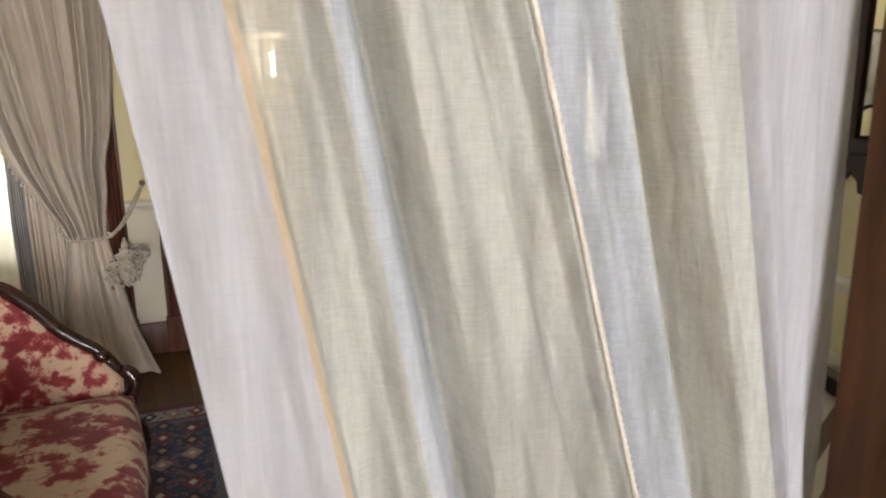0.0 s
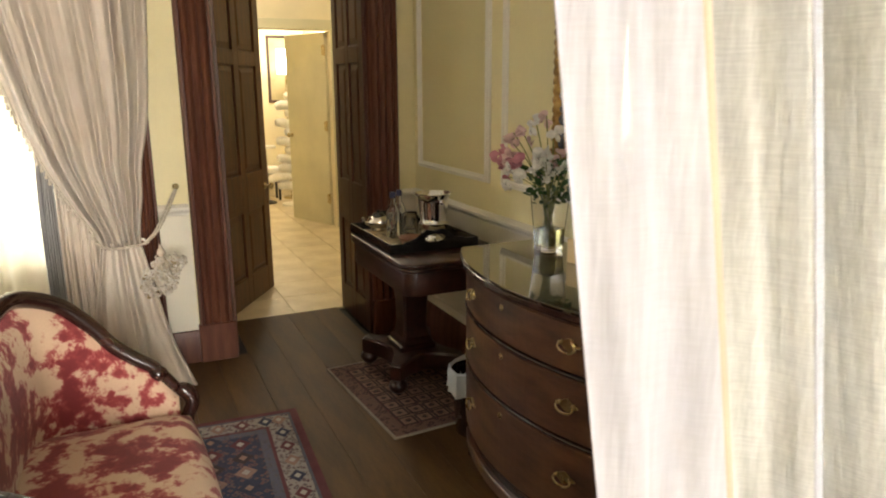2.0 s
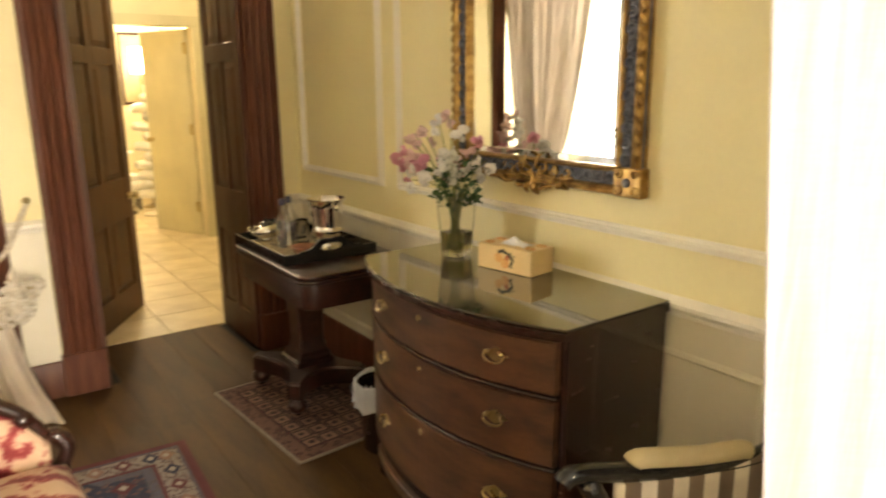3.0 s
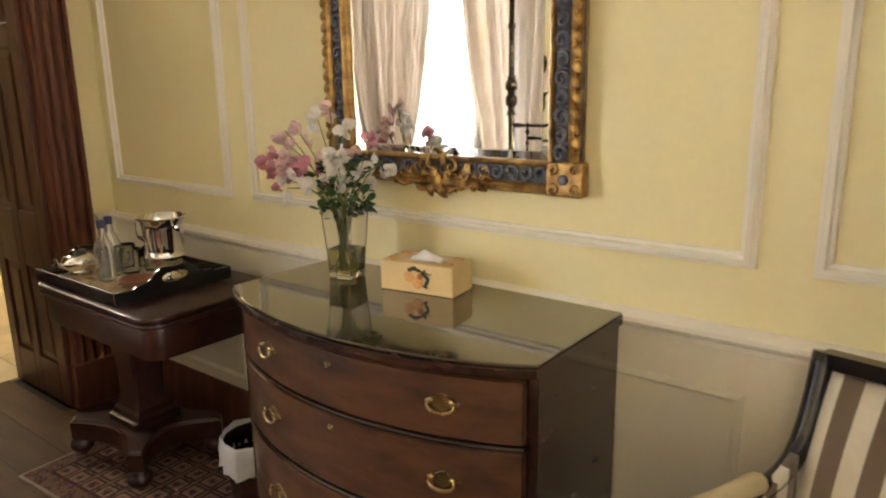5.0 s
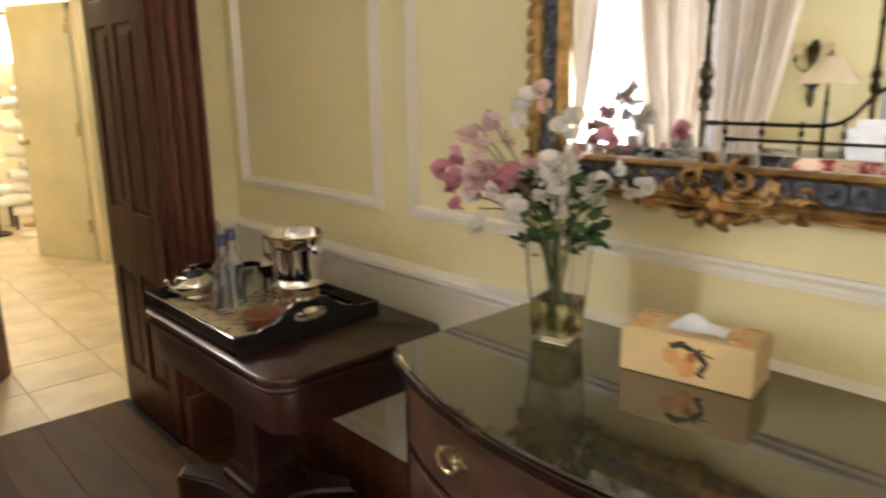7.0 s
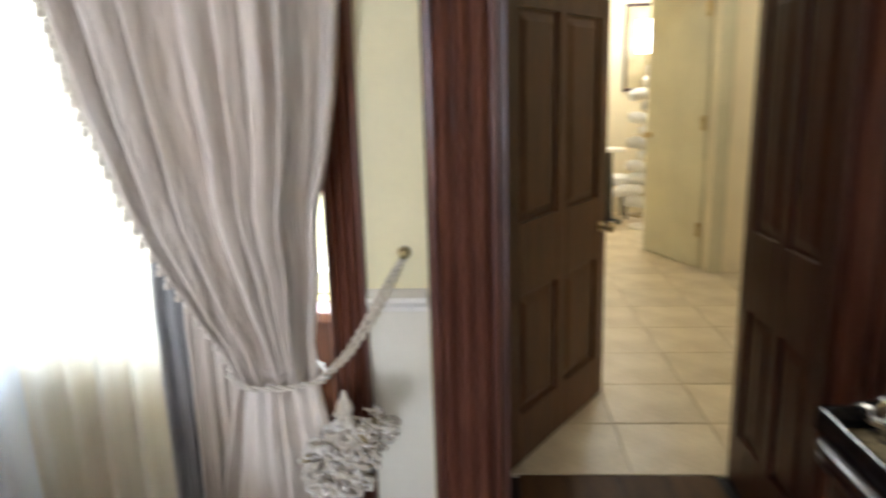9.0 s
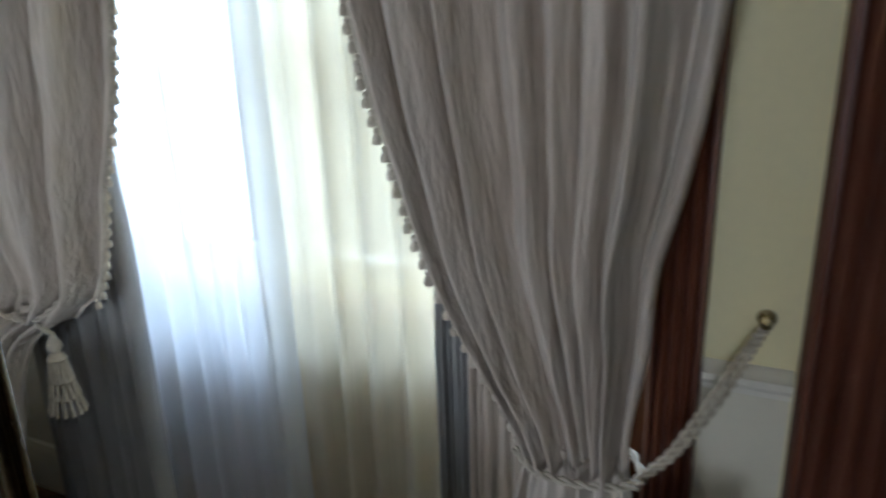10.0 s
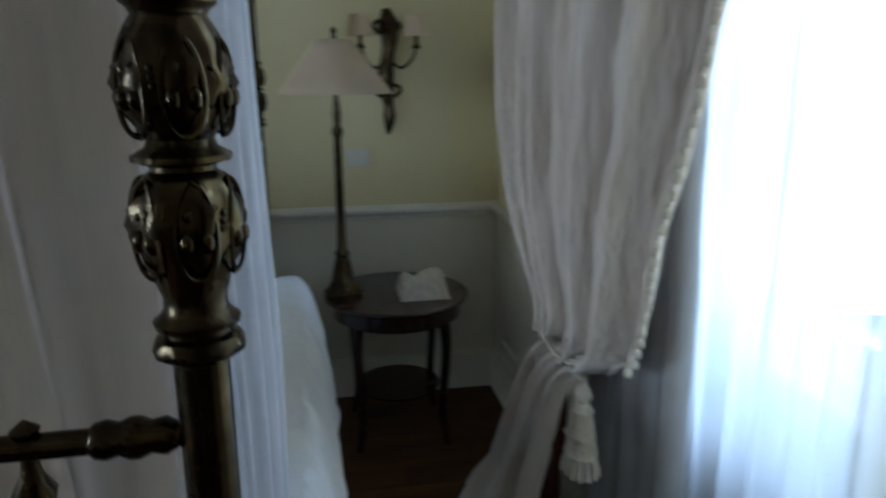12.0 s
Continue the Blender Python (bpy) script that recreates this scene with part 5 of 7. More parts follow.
for k in range(11):
    t = (k - 5) / 5
    bm = blob(bmesh.new(), (1.486, YC + 0.155 * t, ZC + 0.022 - 0.034 * (1 - abs(t)) + 0.008 * (-1) ** k), 0.031 - 0.014 * abs(t), 12, 8, (0.75, 1.0, 1.15))
    part("carved_lobe", bm, M_GOLD, mir, smooth=180)
rc = random.Random(31)
for k in range(34):
    t = rc.uniform(-1, 1)
    a = rc.uniform(-2.6, -0.5) if k % 3 else rc.uniform(0.4, 2.7)
    ln = rc.uniform(0.018, 0.034)
    p0 = Vector((1.488 - rc.uniform(0, 0.018), YC + 0.15 * t, ZC + 0.018 - 0.030 * (1 - t * t) + rc.uniform(-0.015, 0.02)))
    curl = rc.choice((-1, 1)) * 1.8
    pts, q = [], p0.copy()
    for i in range(8):
        pts.append(q.copy())
        g = a + curl * (i / 7) ** 1.5
        q = q + Vector((-0.0016 * math.cos(i * 0.4), math.cos(g), math.sin(g))) * ln / 7
    bm = bmesh.new()
    tube(bm, pts, [0.0045 + 0.006 * math.sin(math.pi * min(1, 0.2 + 0.75 * i / 7)) for i in range(8)], 7, 0.6)
    part("acanthus_leaf", bm, M_GOLD, mir, "gilt acanthus leaf", smooth=180)
bm = bmesh.new()
blob(bm, (1.470, YC, ZC - 0.010), 0.017, 12, 8, (0.8, 0.8, 1.7))
part("boss", bm, M_GOLD, mir, smooth=180)

# ---- second mirror: dark fretwork frame ----
M_FRET = material("dark_fret_mahogany", (0.045, 0.012, 0.009), 0.3, second=(0.02, 0.007, 0.006), scale=10, contrast=0.6, coat=0.4)
mir2 = thing("fretwork_wall_mirror", "dark mahogany fretwork wall mirror above the armchair", "mirror")
part("mirror_glass", bx(1.492, 1.507, 0.74, 1.165, 1.39, 2.1), M_MIRROR, mir2)
part("frame", panel_frame(bmesh.new(), "x", 1.508, 0.74, 1.165, 1.39, 2.1, -1, [(-0.006, 0.016), (0.0, 0.026), (0.018, 0.030), (0.034, 0.026), (0.036, 0.0)]), M_FRET, mir2, smooth=40)
for s in (-1, 1):
    bm = bmesh.new()
    yc = 0.9525
    outline = [(0.0, 1.353), (0.248, 1.353), (0.262, 1.330), (0.275, 1.318), (0.262, 1.300), (0.235, 1.300), (0.222, 1.316), (0.205, 1.300), (0.20, 1.275), (0.175, 1.268), (0.170, 1.235), (0.145, 1.222), (0.115, 1.235), (0.085, 1.225), (0.045, 1.205), (0.0, 1.20)]
    f = [[bm.verts.new((x, yc + s * o, z)) for o, z in outline] for x in (1.496, 1.507)]
    bm.faces.new(f[0])
    bm.faces.new(f[1][::-1])
    for k in range(len(outline)):
        j = (k + 1) % len(outline)
        bm.faces.new((f[0][k], f[0][j], f[1][j], f[1][k]))
    bmesh.ops.recalc_face_normals(bm, faces=bm.faces[:])
    part("fret_crest", bm, M_FRET, mir2)
    bm = bmesh.new()
    tube(bm, [(1.500, yc + s * (0.252 + (0.030 - 0.0011 * k) * math.cos(2.4 - 0.26 * k)), 1.312 + (0.030 - 0.0011 * k) * math.sin(2.4 - 0.26 * k)) for k in range(22)], [0.0085] * 18 + [0.010, 0.011, 0.011, 0.008], 8)
    part("fret_scroll", bm, M_FRET, mir2, smooth=180)
    bm = bmesh.new()
    for z, r in ((1.425, 0.012), (1.405, 0.009), (1.375, 0.013), (1.352, 0.012)):
        blob(bm, (1.500, yc + s * 0.252, z), r, 8, 6, (0.5, 1.2, 1.0))
    part("fret_ear", bm, M_FRET, mir2, smooth=180)

# ---- sofa ----
M_TOILE = material("red_and_cream_floral_fabric", (0.66, 0.47, 0.32), 0.85, second=(0.30, 0.040, 0.042), scale=13.0, bump=0.25, bump_scale=300, contrast=0.5, sheen=0.15, ramp=(0.445, 0.535))
for nd in M_TOILE.node_tree.nodes:
    if nd.type == "TEX_NOISE" and nd.inputs["Scale"].default_value < 20:
        nd.inputs["Detail"].default_value, nd.inputs["Roughness"].default_value, nd.inputs["Distortion"].default_value = 9, 0.62, 0.12
    if nd.type == "VALTORGB":
        for at, tone in ((0.480, (0.58, 0.34, 0.24, 1)), (0.500, (0.44, 0.13, 0.11, 1)), (0.600, (0.22, 0.026, 0.030, 1))):
            el = nd.color_ramp.elements.new(at)
            el.color = tone
def drifting(m, scale, amount):
    """Lets the motif of a fabric drift between dense and open areas."""
    n, l = m.node_tree.nodes, m.node_tree.links
    rp = next(x for x in n if x.type == "VALTORGB")
    at, ns, mr, add = n.new("ShaderNodeTexCoord"), n.new("ShaderNodeTexNoise"), n.new("ShaderNodeMapRange"), n.new("ShaderNodeMath")
    ns.inputs["Scale"].default_value, ns.inputs["Detail"].default_value = scale, 1
    mr.inputs["From Min"].default_value, mr.inputs["From Max"].default_value = 0.35, 0.65
    mr.inputs["To Min"].default_value, mr.inputs["To Max"].default_value = -amount, amount
    l.new(at.outputs["Object"], ns.inputs["Vector"])
    l.new(ns.outputs["Fac"], mr.inputs["Value"])
    l.new(rp.inputs["Fac"].links[0].from_socket, add.inputs[0])
    l.new(mr.outputs[0], add.inputs[1])
    l.new(add.outputs[0], rp.inputs["Fac"])


drifting(M_TOILE, 4.5, 0.055)
M_SOFAWOOD = material("dark_carved_sofa_wood", (0.045, 0.014, 0.009), 0.25, second=(0.02, 0.008, 0.006), scale=10, bump=0.05, contrast=0.6, coat=0.5)
sofa = thing("sofa", "carved wooden sofa in red and cream floral fabric", "sofa")
CREST = [(-0.035, 2.945, 0.455), (-0.105, 2.955, 0.545), (-0.165, 2.96, 0.590), (-0.235, 2.965, 0.652), (-0.30, 2.965, 0.738), (-0.39, 2.95, 0.826), (-0.50, 2.87, 0.872), (-0.55, 2.65, 0.845), (-0.56, 2.35, 0.80),
         (-0.55, 2.05, 0.79), (-0.50, 1.83, 0.79), (-0.39, 1.75, 0.790), (-0.30, 1.735, 0.738), (-0.235, 1.735, 0.652), (-0.165, 1.74, 0.590), (-0.105, 1.745, 0.545), (-0.035, 1.755, 0.455)]
crest = spline(CREST, 96)
seat_c = Vector((-0.2, 2.35, 0))


def inward(k):
    d = crest[min(k + 1, 96)] - crest[max(k - 1, 0)]
    d.z = 0
    s = Vector((-d.y, d.x, 0)).normalized()
    return s if s.dot(seat_c - crest[k]) > 0 else -s


def back_shell(u, v):
    k = round(u * 96)
    p, s = crest[k], inward(k)
    z0 = 0.30
    if v < 0.5:
        t = v / 0.5
        z = z0 + (p.z - 0.012 - z0) * t
        off = 0.030 + 0.040 * math.sin(math.pi * min(1, t * 0.95 + 0.05)) ** 0.7
        q = p + s * off
    else:
        t = (v - 0.5) / 0.5
        z = p.z - 0.012 + (z0 - p.z + 0.012) * t
        q = p - s * 0.022 * math.sin(math.pi * min(1, 0.1 + t))
    return (q.x, q.y, z)


part("backrest", surface(back_shell, 96, 20), M_TOILE, sofa, smooth=70)
bm = bmesh.new()
tube(bm, crest, [0.019 + 0.010 * (math.sin(math.pi * k / 96) ** 0.5) for k in range(97)], 10)
part("crest_rail", bm, M_SOFAWOOD, sofa, "carved dark wooden crest rail", smooth=180)
for e, (cxs, cys) in enumerate(((-0.035, 2.945), (-0.035, 1.755))):
    bm = bmesh.new()
    s = 1 if e == 0 else -1
    tube(bm, spline([(cxs, cys, 0.46), (cxs + 0.03, cys, 0.44), (cxs + 0.045, cys - s * 0.01, 0.40), (cxs + 0.02, cys - s * 0.015, 0.34), (cxs + 0.01, cys - s * 0.02, 0.26)], 14), [0.022, 0.026, 0.029, 0.03, 0.03, 0.029, 0.028, 0.027, 0.026, 0.026, 0.027, 0.029, 0.03, 0.031, 0.032], 10)
    blob(bm, (cxs - 0.06, cys, 0.525), 0.032, 10, 8, (1.1, 0.9, 0.9))
    part("arm_scroll", bm, M_SOFAWOOD, sofa, smooth=180)


def seat_pad(u, v):
    y = 1.79 + 1.12 * u
    front = 0.015 + 0.035 * math.sin(math.pi * u) ** 0.8 - 0.02
    x = -0.50 + (front + 0.50) * v
    e = min(1, 6 * u, 6 * (1 - u)) * min(1, 9 * (1 - v))
    e = max(0, e)
    z = 0.36 + 0.07 * math.sqrt(e) + 0.012 * math.sin(math.pi * u) * math.sin(math.pi * v)
    return (x, y, z)


part("seat", surface(seat_pad, 60, 30), M_TOILE, sofa, smooth=180)


def seat_front(u, v):
    y = 1.79 + 1.12 * u
    front = 0.015 + 0.035 * math.sin(math.pi * u) ** 0.8 - 0.02
    return (front - 0.0 - 0.012 * v * v + 0.006 * math.sin(math.pi * v), y, 0.362 - 0.10 * v)


part("seat_border", surface(seat_front, 60, 6), M_TOILE, sofa, smooth=180)
bm = bmesh.new()
tube(bm, [((-0.005 + 0.035 * math.sin(math.pi * k / 30) ** 0.8) - 0.01, 1.78 + 1.14 * k / 30, 0.245 - 0.02 * math.sin(math.pi * k / 15) ** 2) for k in range(31)], 0.026, 8)
part("front_rail", bm, M_SOFAWOOD, sofa, smooth=180)
part("seat_frame", bx(-0.53, -0.01, 1.79, 2.91, 0.20, 0.36, 0.01), M_SOFAWOOD, sofa)
for x, y, s in ((-0.005, 2.90, 1), (-0.005, 1.80, -1), (-0.50, 2.84, 1), (-0.50, 1.86, -1)):
    bm = bmesh.new()
    tube(bm, spline([(x, y, 0.25), (x + 0.025, y + s * 0.01, 0.17), (x + 0.01, y, 0.08), (x + 0.02, y + s * 0.015, 0.012)], 12), [0.034, 0.033, 0.031, 0.029, 0.026, 0.023, 0.02, 0.018, 0.016, 0.016, 0.018, 0.021, 0.020], 8)
    part("leg", bm, M_SOFAWOOD, sofa, smooth=180)


# ---- rugs ----
def rug(name, label, corner, size, turn, bands, field):
    """A rug of woven bands round a field, each band a strip of its own; local x across, y along."""
    r = thing(name, label, "rug", pose(corner[0], corner[1], 0.0, 0, 0, turn))
    w, l = size
    d = 0.0
    for k, (band, mat) in enumerate(bands):
        bm = bmesh.new()
        z1 = 0.0075 + 0.0006 * (k % 2)
        for x0, x1, y0, y1 in ((d, w - d, d, d + band), (d, w - d, l - d - band, l - d), (d, d + band, d + band, l - d - band), (w - d - band, w - d, d + band, l - d - band)):
            box(bm, x0, x1, y0, y1, 0.0005, z1)
        part("border", bm, mat, r)
        d += band
    part("field", bx(d, w - d, d, l - d, 0.0005, 0.0078), field, r)
    return r


def woven(name, a, b, scale, c=None):
    """Woven wool with a small angular motif from cells."""
    m = material(name, a, 0.95, second=b, scale=scale, bump=0.6, bump_scale=500, contrast=0.8, ramp=(0.48, 0.52))
    n, l = m.node_tree.nodes, m.node_tree.links
    v = n.new("ShaderNodeTexVoronoi")
    v.distance = "MANHATTAN"
    v.inputs["Scale"].default_value = scale * 1.7
    at = n.new("ShaderNodeTexCoord")
    l.new(at.outputs["Object"], v.inputs["Vector"])
    rp = next(x for x in n if x.type == "VALTORGB")
    rp.color_ramp.interpolation = "CONSTANT"
    e = rp.color_ramp.elements
    e[0].position, e[1].position = 0.0, 0.30
    for pos, col in ((0.42, c or a), (0.55, b), (0.62, a)):
        x = e.new(pos)
        x.color = (*col, 1)
    l.new(v.outputs["Distance"], rp.inputs["Fac"])
    return m


W_RED = material("rug_dark_red", (0.10, 0.018, 0.020), 0.95, scale=12, bump=0.6, bump_scale=500, contrast=0.8)
W_NAVY = woven("rug_navy_motif", (0.020, 0.022, 0.045), (0.13, 0.028, 0.032), 22, (0.10, 0.08, 0.065))
W_CREAM = woven("rug_cream_motif", (0.24, 0.20, 0.165), (0.022, 0.02, 0.035), 30, (0.13, 0.035, 0.03))
W_SLATE = woven("rug_slate_motif", (0.075, 0.07, 0.09), (0.02, 0.018, 0.03), 26, (0.14, 0.11, 0.09))
persian = rug("persian_rug", "dark blue and red patterned rug under the sofa", (-0.66, 1.62), (1.05, 1.98), -3.5,
    ((0.035, W_RED), (0.012, W_SLATE), (0.10, W_CREAM), (0.015, W_RED), (0.04, W_SLATE)), W_NAVY)
W_EDGE = material("rug_pale_edge_binding", (0.26, 0.21, 0.16), 0.95, scale=12, bump=0.6, bump_scale=500, contrast=0.8)
W_TAN = woven("small_rug_motif", (0.17, 0.095, 0.06), (0.030, 0.013, 0.013), 10, (0.10, 0.035, 0.025))
W_TAN2 = woven("small_rug_border", (0.13, 0.065, 0.045), (0.025, 0.012, 0.013), 18, (0.075, 0.022, 0.02))
small = rug("small_rug", "small brown and cream geometric rug under the table", (0.835, 3.04), (0.60, 0.895), 4.0,
    ((0.012, W_EDGE), (0.07, W_TAN2), (0.015, W_RED)), W_TAN)



def square_ring(bm, x, y, r, w, z):
    for x0, x1, y0, y1 in ((x - r, x + r, y - r, y - r + w), (x - r, x + r, y + r - w, y + r), (x - r, x - r + w, y - r + w, y + r - w), (x + r - w, x + r, y - r + w, y + r - w)):
        box(bm, x0, x1, y0, y1, 0.004, z)


def diamond(bm, x, y, r, s, z):
    v = [bm.verts.new((x + a * r, y + b * s, q)) for q in (0.004, z) for a, b in ((1, 0), (0, 1), (-1, 0), (0, -1))]
    bm.faces.new(v[4:])
    for k in range(4):
        bm.faces.new((v[k], v[(k + 1) % 4], v[4 + (k + 1) % 4], v[4 + k]))


W_SALMON = material("rug_salmon_wool", (0.24, 0.13, 0.09), 0.95, scale=30, bump=0.6, bump_scale=500, contrast=0.9)
W_DARK = material("rug_dark_brown_wool", (0.030, 0.014, 0.013), 0.95, scale=30, bump=0.6, bump_scale=500, contrast=0.9)
W_IVORY = material("rug_ivory_wool", (0.36, 0.31, 0.25), 0.95, scale=30, bump=0.6, bump_scale=500, contrast=0.9)
W_BLUE = material("rug_navy_wool", (0.020, 0.020, 0.042), 0.95, scale=30, bump=0.6, bump_scale=500, contrast=0.9)
for i in range(5):
    for j in range(8):
        x, y = 0.125 + 0.0875 * i, 0.125 + 0.092 * j
        dark, light = bmesh.new(), bmesh.new()
        square_ring(dark, x, y, 0.040, 0.009, 0.0086)
        square_ring(light, x, y, 0.027, 0.007, 0.0088)
        diamond(dark, x, y, 0.014, 0.014, 0.0087)
        part("woven_square", dark, W_DARK, small, smooth=None)
        part("woven_square", light, W_SALMON, small, smooth=None)
for k in range(46):
    bm = bmesh.new()
    if k < 30:
        x, y = (0.095 if k % 2 else 0.955), 0.09 + 0.128 * (k // 2)
    else:
        x, y = 0.16 + 0.105 * ((k - 30) // 2), (0.095 if k % 2 else 1.885)
    diamond(bm, x, y, 0.034, 0.046, 0.0092)
    part("woven_diamond", bm, (W_RED, W_BLUE, W_SALMON)[k // 2 % 3], persian, smooth=None)
    bm = bmesh.new()
    diamond(bm, x, y, 0.015, 0.020, 0.0098)
    part("woven_diamond", bm, W_IVORY, persian, smooth=None)
for i in range(5):
    for j in range(13):
        x, y = 0.285 + 0.12 * i, 0.27 + 0.12 * j
        bm = bmesh.new()
        diamond(bm, x, y + (0.06 if i % 2 else 0), 0.046, 0.052, 0.0086)
        part("woven_diamond", bm, (W_RED, W_BLUE, W_SALMON, W_DARK)[(i * 3 + j) % 4], persian, smooth=None)
        bm = bmesh.new()
        diamond(bm, x, y + (0.06 if i % 2 else 0), 0.018, 0.022, 0.0091)
        part("woven_diamond", bm, (W_IVORY, W_SALMON)[(i + j) % 2], persian, smooth=None)

# ---- waste bin ----
bin_ = thing("waste_bin", "dark waste bin with a white plastic liner", "waste bin")
bm = bmesh.new()
lathe(bm, [(0.085, 0.0), (0.088, 0.004), (0.11, 0.30), (0.106, 0.30), (0.084, 0.01), (0.0, 0.008)], (1.20, 2.975, 0.0), 24)
part("body", bm, M_CHESTDARK, bin_, smooth=60)
M_LINER = cloth_through("thin_white_plastic", (0.80, 0.82, 0.84), 0.25, 0.35, 200)


def liner(u, v):
    a = 6.2832 * u
    w = 0.006 * math.sin(13 * a) + 0.004 * math.sin(29 * a + 1)
    prof = [(0.100, 0.23), (0.109, 0.302), (0.117, 0.315), (0.122, 0.28), (0.120, 0.235), (0.124, 0.205)]
    k = v * 5
    i = min(4, int(k))
    f = k - i
    r = prof[i][0] + (prof[i + 1][0] - prof[i][0]) * f + w * v
    z = prof[i][1] + (prof[i + 1][1] - prof[i][1]) * f + 0.012 * v * math.sin(5 * a)
    return (1.20 + r * math.cos(a), 2.975 + r * math.sin(a), z)


part("liner", surface(liner, 72, 15), M_LINER, bin_, "crumpled white plastic liner", smooth=180)

# ---- armchair ----
def striped(name, axis="Y"):
    m = material(name, (0.70, 0.64, 0.52), 0.8, second=(0.66, 0.59, 0.47), scale=20, bump=0.15, bump_scale=350, contrast=0.2, sheen=0.2)
    n, l = m.node_tree.nodes, m.node_tree.links
    at = n.new("ShaderNodeTexCoord")
    sp = n.new("ShaderNodeSeparateXYZ")
    l.new(at.outputs["Object"], sp.inputs[0])
    f = n.new("ShaderNodeMath")
    f.operation = "PINGPONG"
    f.inputs[1].default_value = 0.042
    l.new(sp.outputs[axis], f.inputs[0])
    g = n.new("ShaderNodeMath")
    g.operation = "GREATER_THAN"
    g.inputs[1].default_value = 0.021
    l.new(f.outputs[0], g.inputs[0])
    b = n["Principled BSDF"]
    old = b.inputs["Base Color"].links[0].from_socket
    mix = n.new("ShaderNodeMix")
    mix.data_type = "RGBA"
    l.new(g.outputs[0], mix.inputs[0])
    l.new(old, mix.inputs[6])
    mix.inputs[7].default_value = (0.165, 0.115, 0.075, 1)
    l.new(mix.outputs[2], b.inputs["Base Color"])
    return m


M_STRIPE = striped("taupe_and_ivory_stripe")
M_STRIPESIDE = striped("taupe_and_ivory_side_stripe", "X")
M_IVORY = material("ivory_arm_pad", (0.60, 0.50, 0.30), 0.75, second=(0.54, 0.44, 0.26), scale=15, bump=0.15, bump_scale=350, contrast=0.2)
# local frame: x forward, y to the sitter's left, origin under the middle of the back
arm = thing("armchair", "black-framed armchair in taupe and ivory stripes", "armchair", pose(1.300, 1.075, 0, 0, 0, 163))
HW = 0.275


def chair_back(u, v):
    y = -HW * 0.93 + 2 * HW * 0.93 * u
    z = 0.40 + 0.475 * v
    x = 0.055 - 0.10 * v * v - 0.02 * v + 0.03 * math.sin(math.pi * u) * math.sin(math.pi * min(1, v * 0.9 + 0.08))
    return (x, y, z)


ob = part("back_cushion", surface(chair_back, 24, 18), M_STRIPE, arm, smooth=180)
ob.modifiers.new("thickness", "SOLIDIFY").thickness = 0.04


def chair_seat(u, v):
    y = -HW + 2 * HW * u
    x = 0.03 + 0.52 * v
    e = max(0.0, min(1, 7 * u, 7 * (1 - u), 7 * (1 - v)))
    return (x, y, 0.37 + 0.075 * math.sqrt(e))


part("seat", surface(chair_seat, 30, 24), M_STRIPE, arm, smooth=180)
part("seat_rail", bx(0.0, 0.555, -HW, HW, 0.29, 0.372, 0.008, 2), M_BLACK, arm)
bm = bmesh.new()
tube(bm, [(-0.075 + 0.01 * math.sin(math.pi * k / 14), -HW - 0.005 + (2 * HW + 0.01) * k / 14, 0.893 + 0.012 * math.sin(math.pi * k / 14)) for k in range(15)], 0.024, 4)
part("top_rail", bm, M_BLACK, arm)
for s in (-1, 1):
    bm = bmesh.new()
    y = s * HW
    y *= 1.03
    tube(bm, spline([(-0.078, y, 0.905), (-0.055, y, 0.80), (-0.01, y, 0.70), (0.07, y, 0.658), (0.20, y, 0.648), (0.38, y, 0.668), (0.50, y, 0.690), (0.60, y, 0.702), (0.625, y, 0.688)], 30), 0.027, 8, 0.85)
    a = part("arm", bm, M_BLACK, arm, "black lacquered curved arm", smooth=180)
    bm = bmesh.new()
    tube(bm, spline([(0.135, y, 0.670), (0.16, y, 0.678), (0.28, y, 0.686), (0.43, y, 0.708), (0.455, y, 0.700)], 14), [0.012] + [0.024] * 13 + [0.012], 10)
    part("arm_pad", bm, M_IVORY, a, "ivory padded armrest", smooth=180)
    bm = bmesh.new()
    tube(bm, spline([(0.565, y, 0.685), (0.51, y, 0.56), (0.52, y, 0.37), (0.525, y, 0.2), (0.53, y, 0.0)], 18), [0.026 - 0.0005 * k for k in range(19)], 8)
    part("leg", bm, M_BLACK, arm, smooth=180)
    bm = bmesh.new()
    tube(bm, spline([(0.02, y, 0.36), (-0.01, y, 0.18), (-0.05, y, 0.0)], 10), 0.02, 8)
    part("leg", bm, M_BLACK, arm, smooth=180)
    bm = bmesh.new()

    def side(u, v, y=y):
        return (0.03 + 0.47 * u, y * 0.985, 0.375 + (0.245 + 0.05 * u + 0.09 * (1 - u) ** 4) * v)
    ob = part("side_panel", surface(side, 12, 6), M_STRIPESIDE, arm, smooth=180)
    ob.modifiers.new("thickness", "SOLIDIFY").thickness = 0.02
    bm.free()

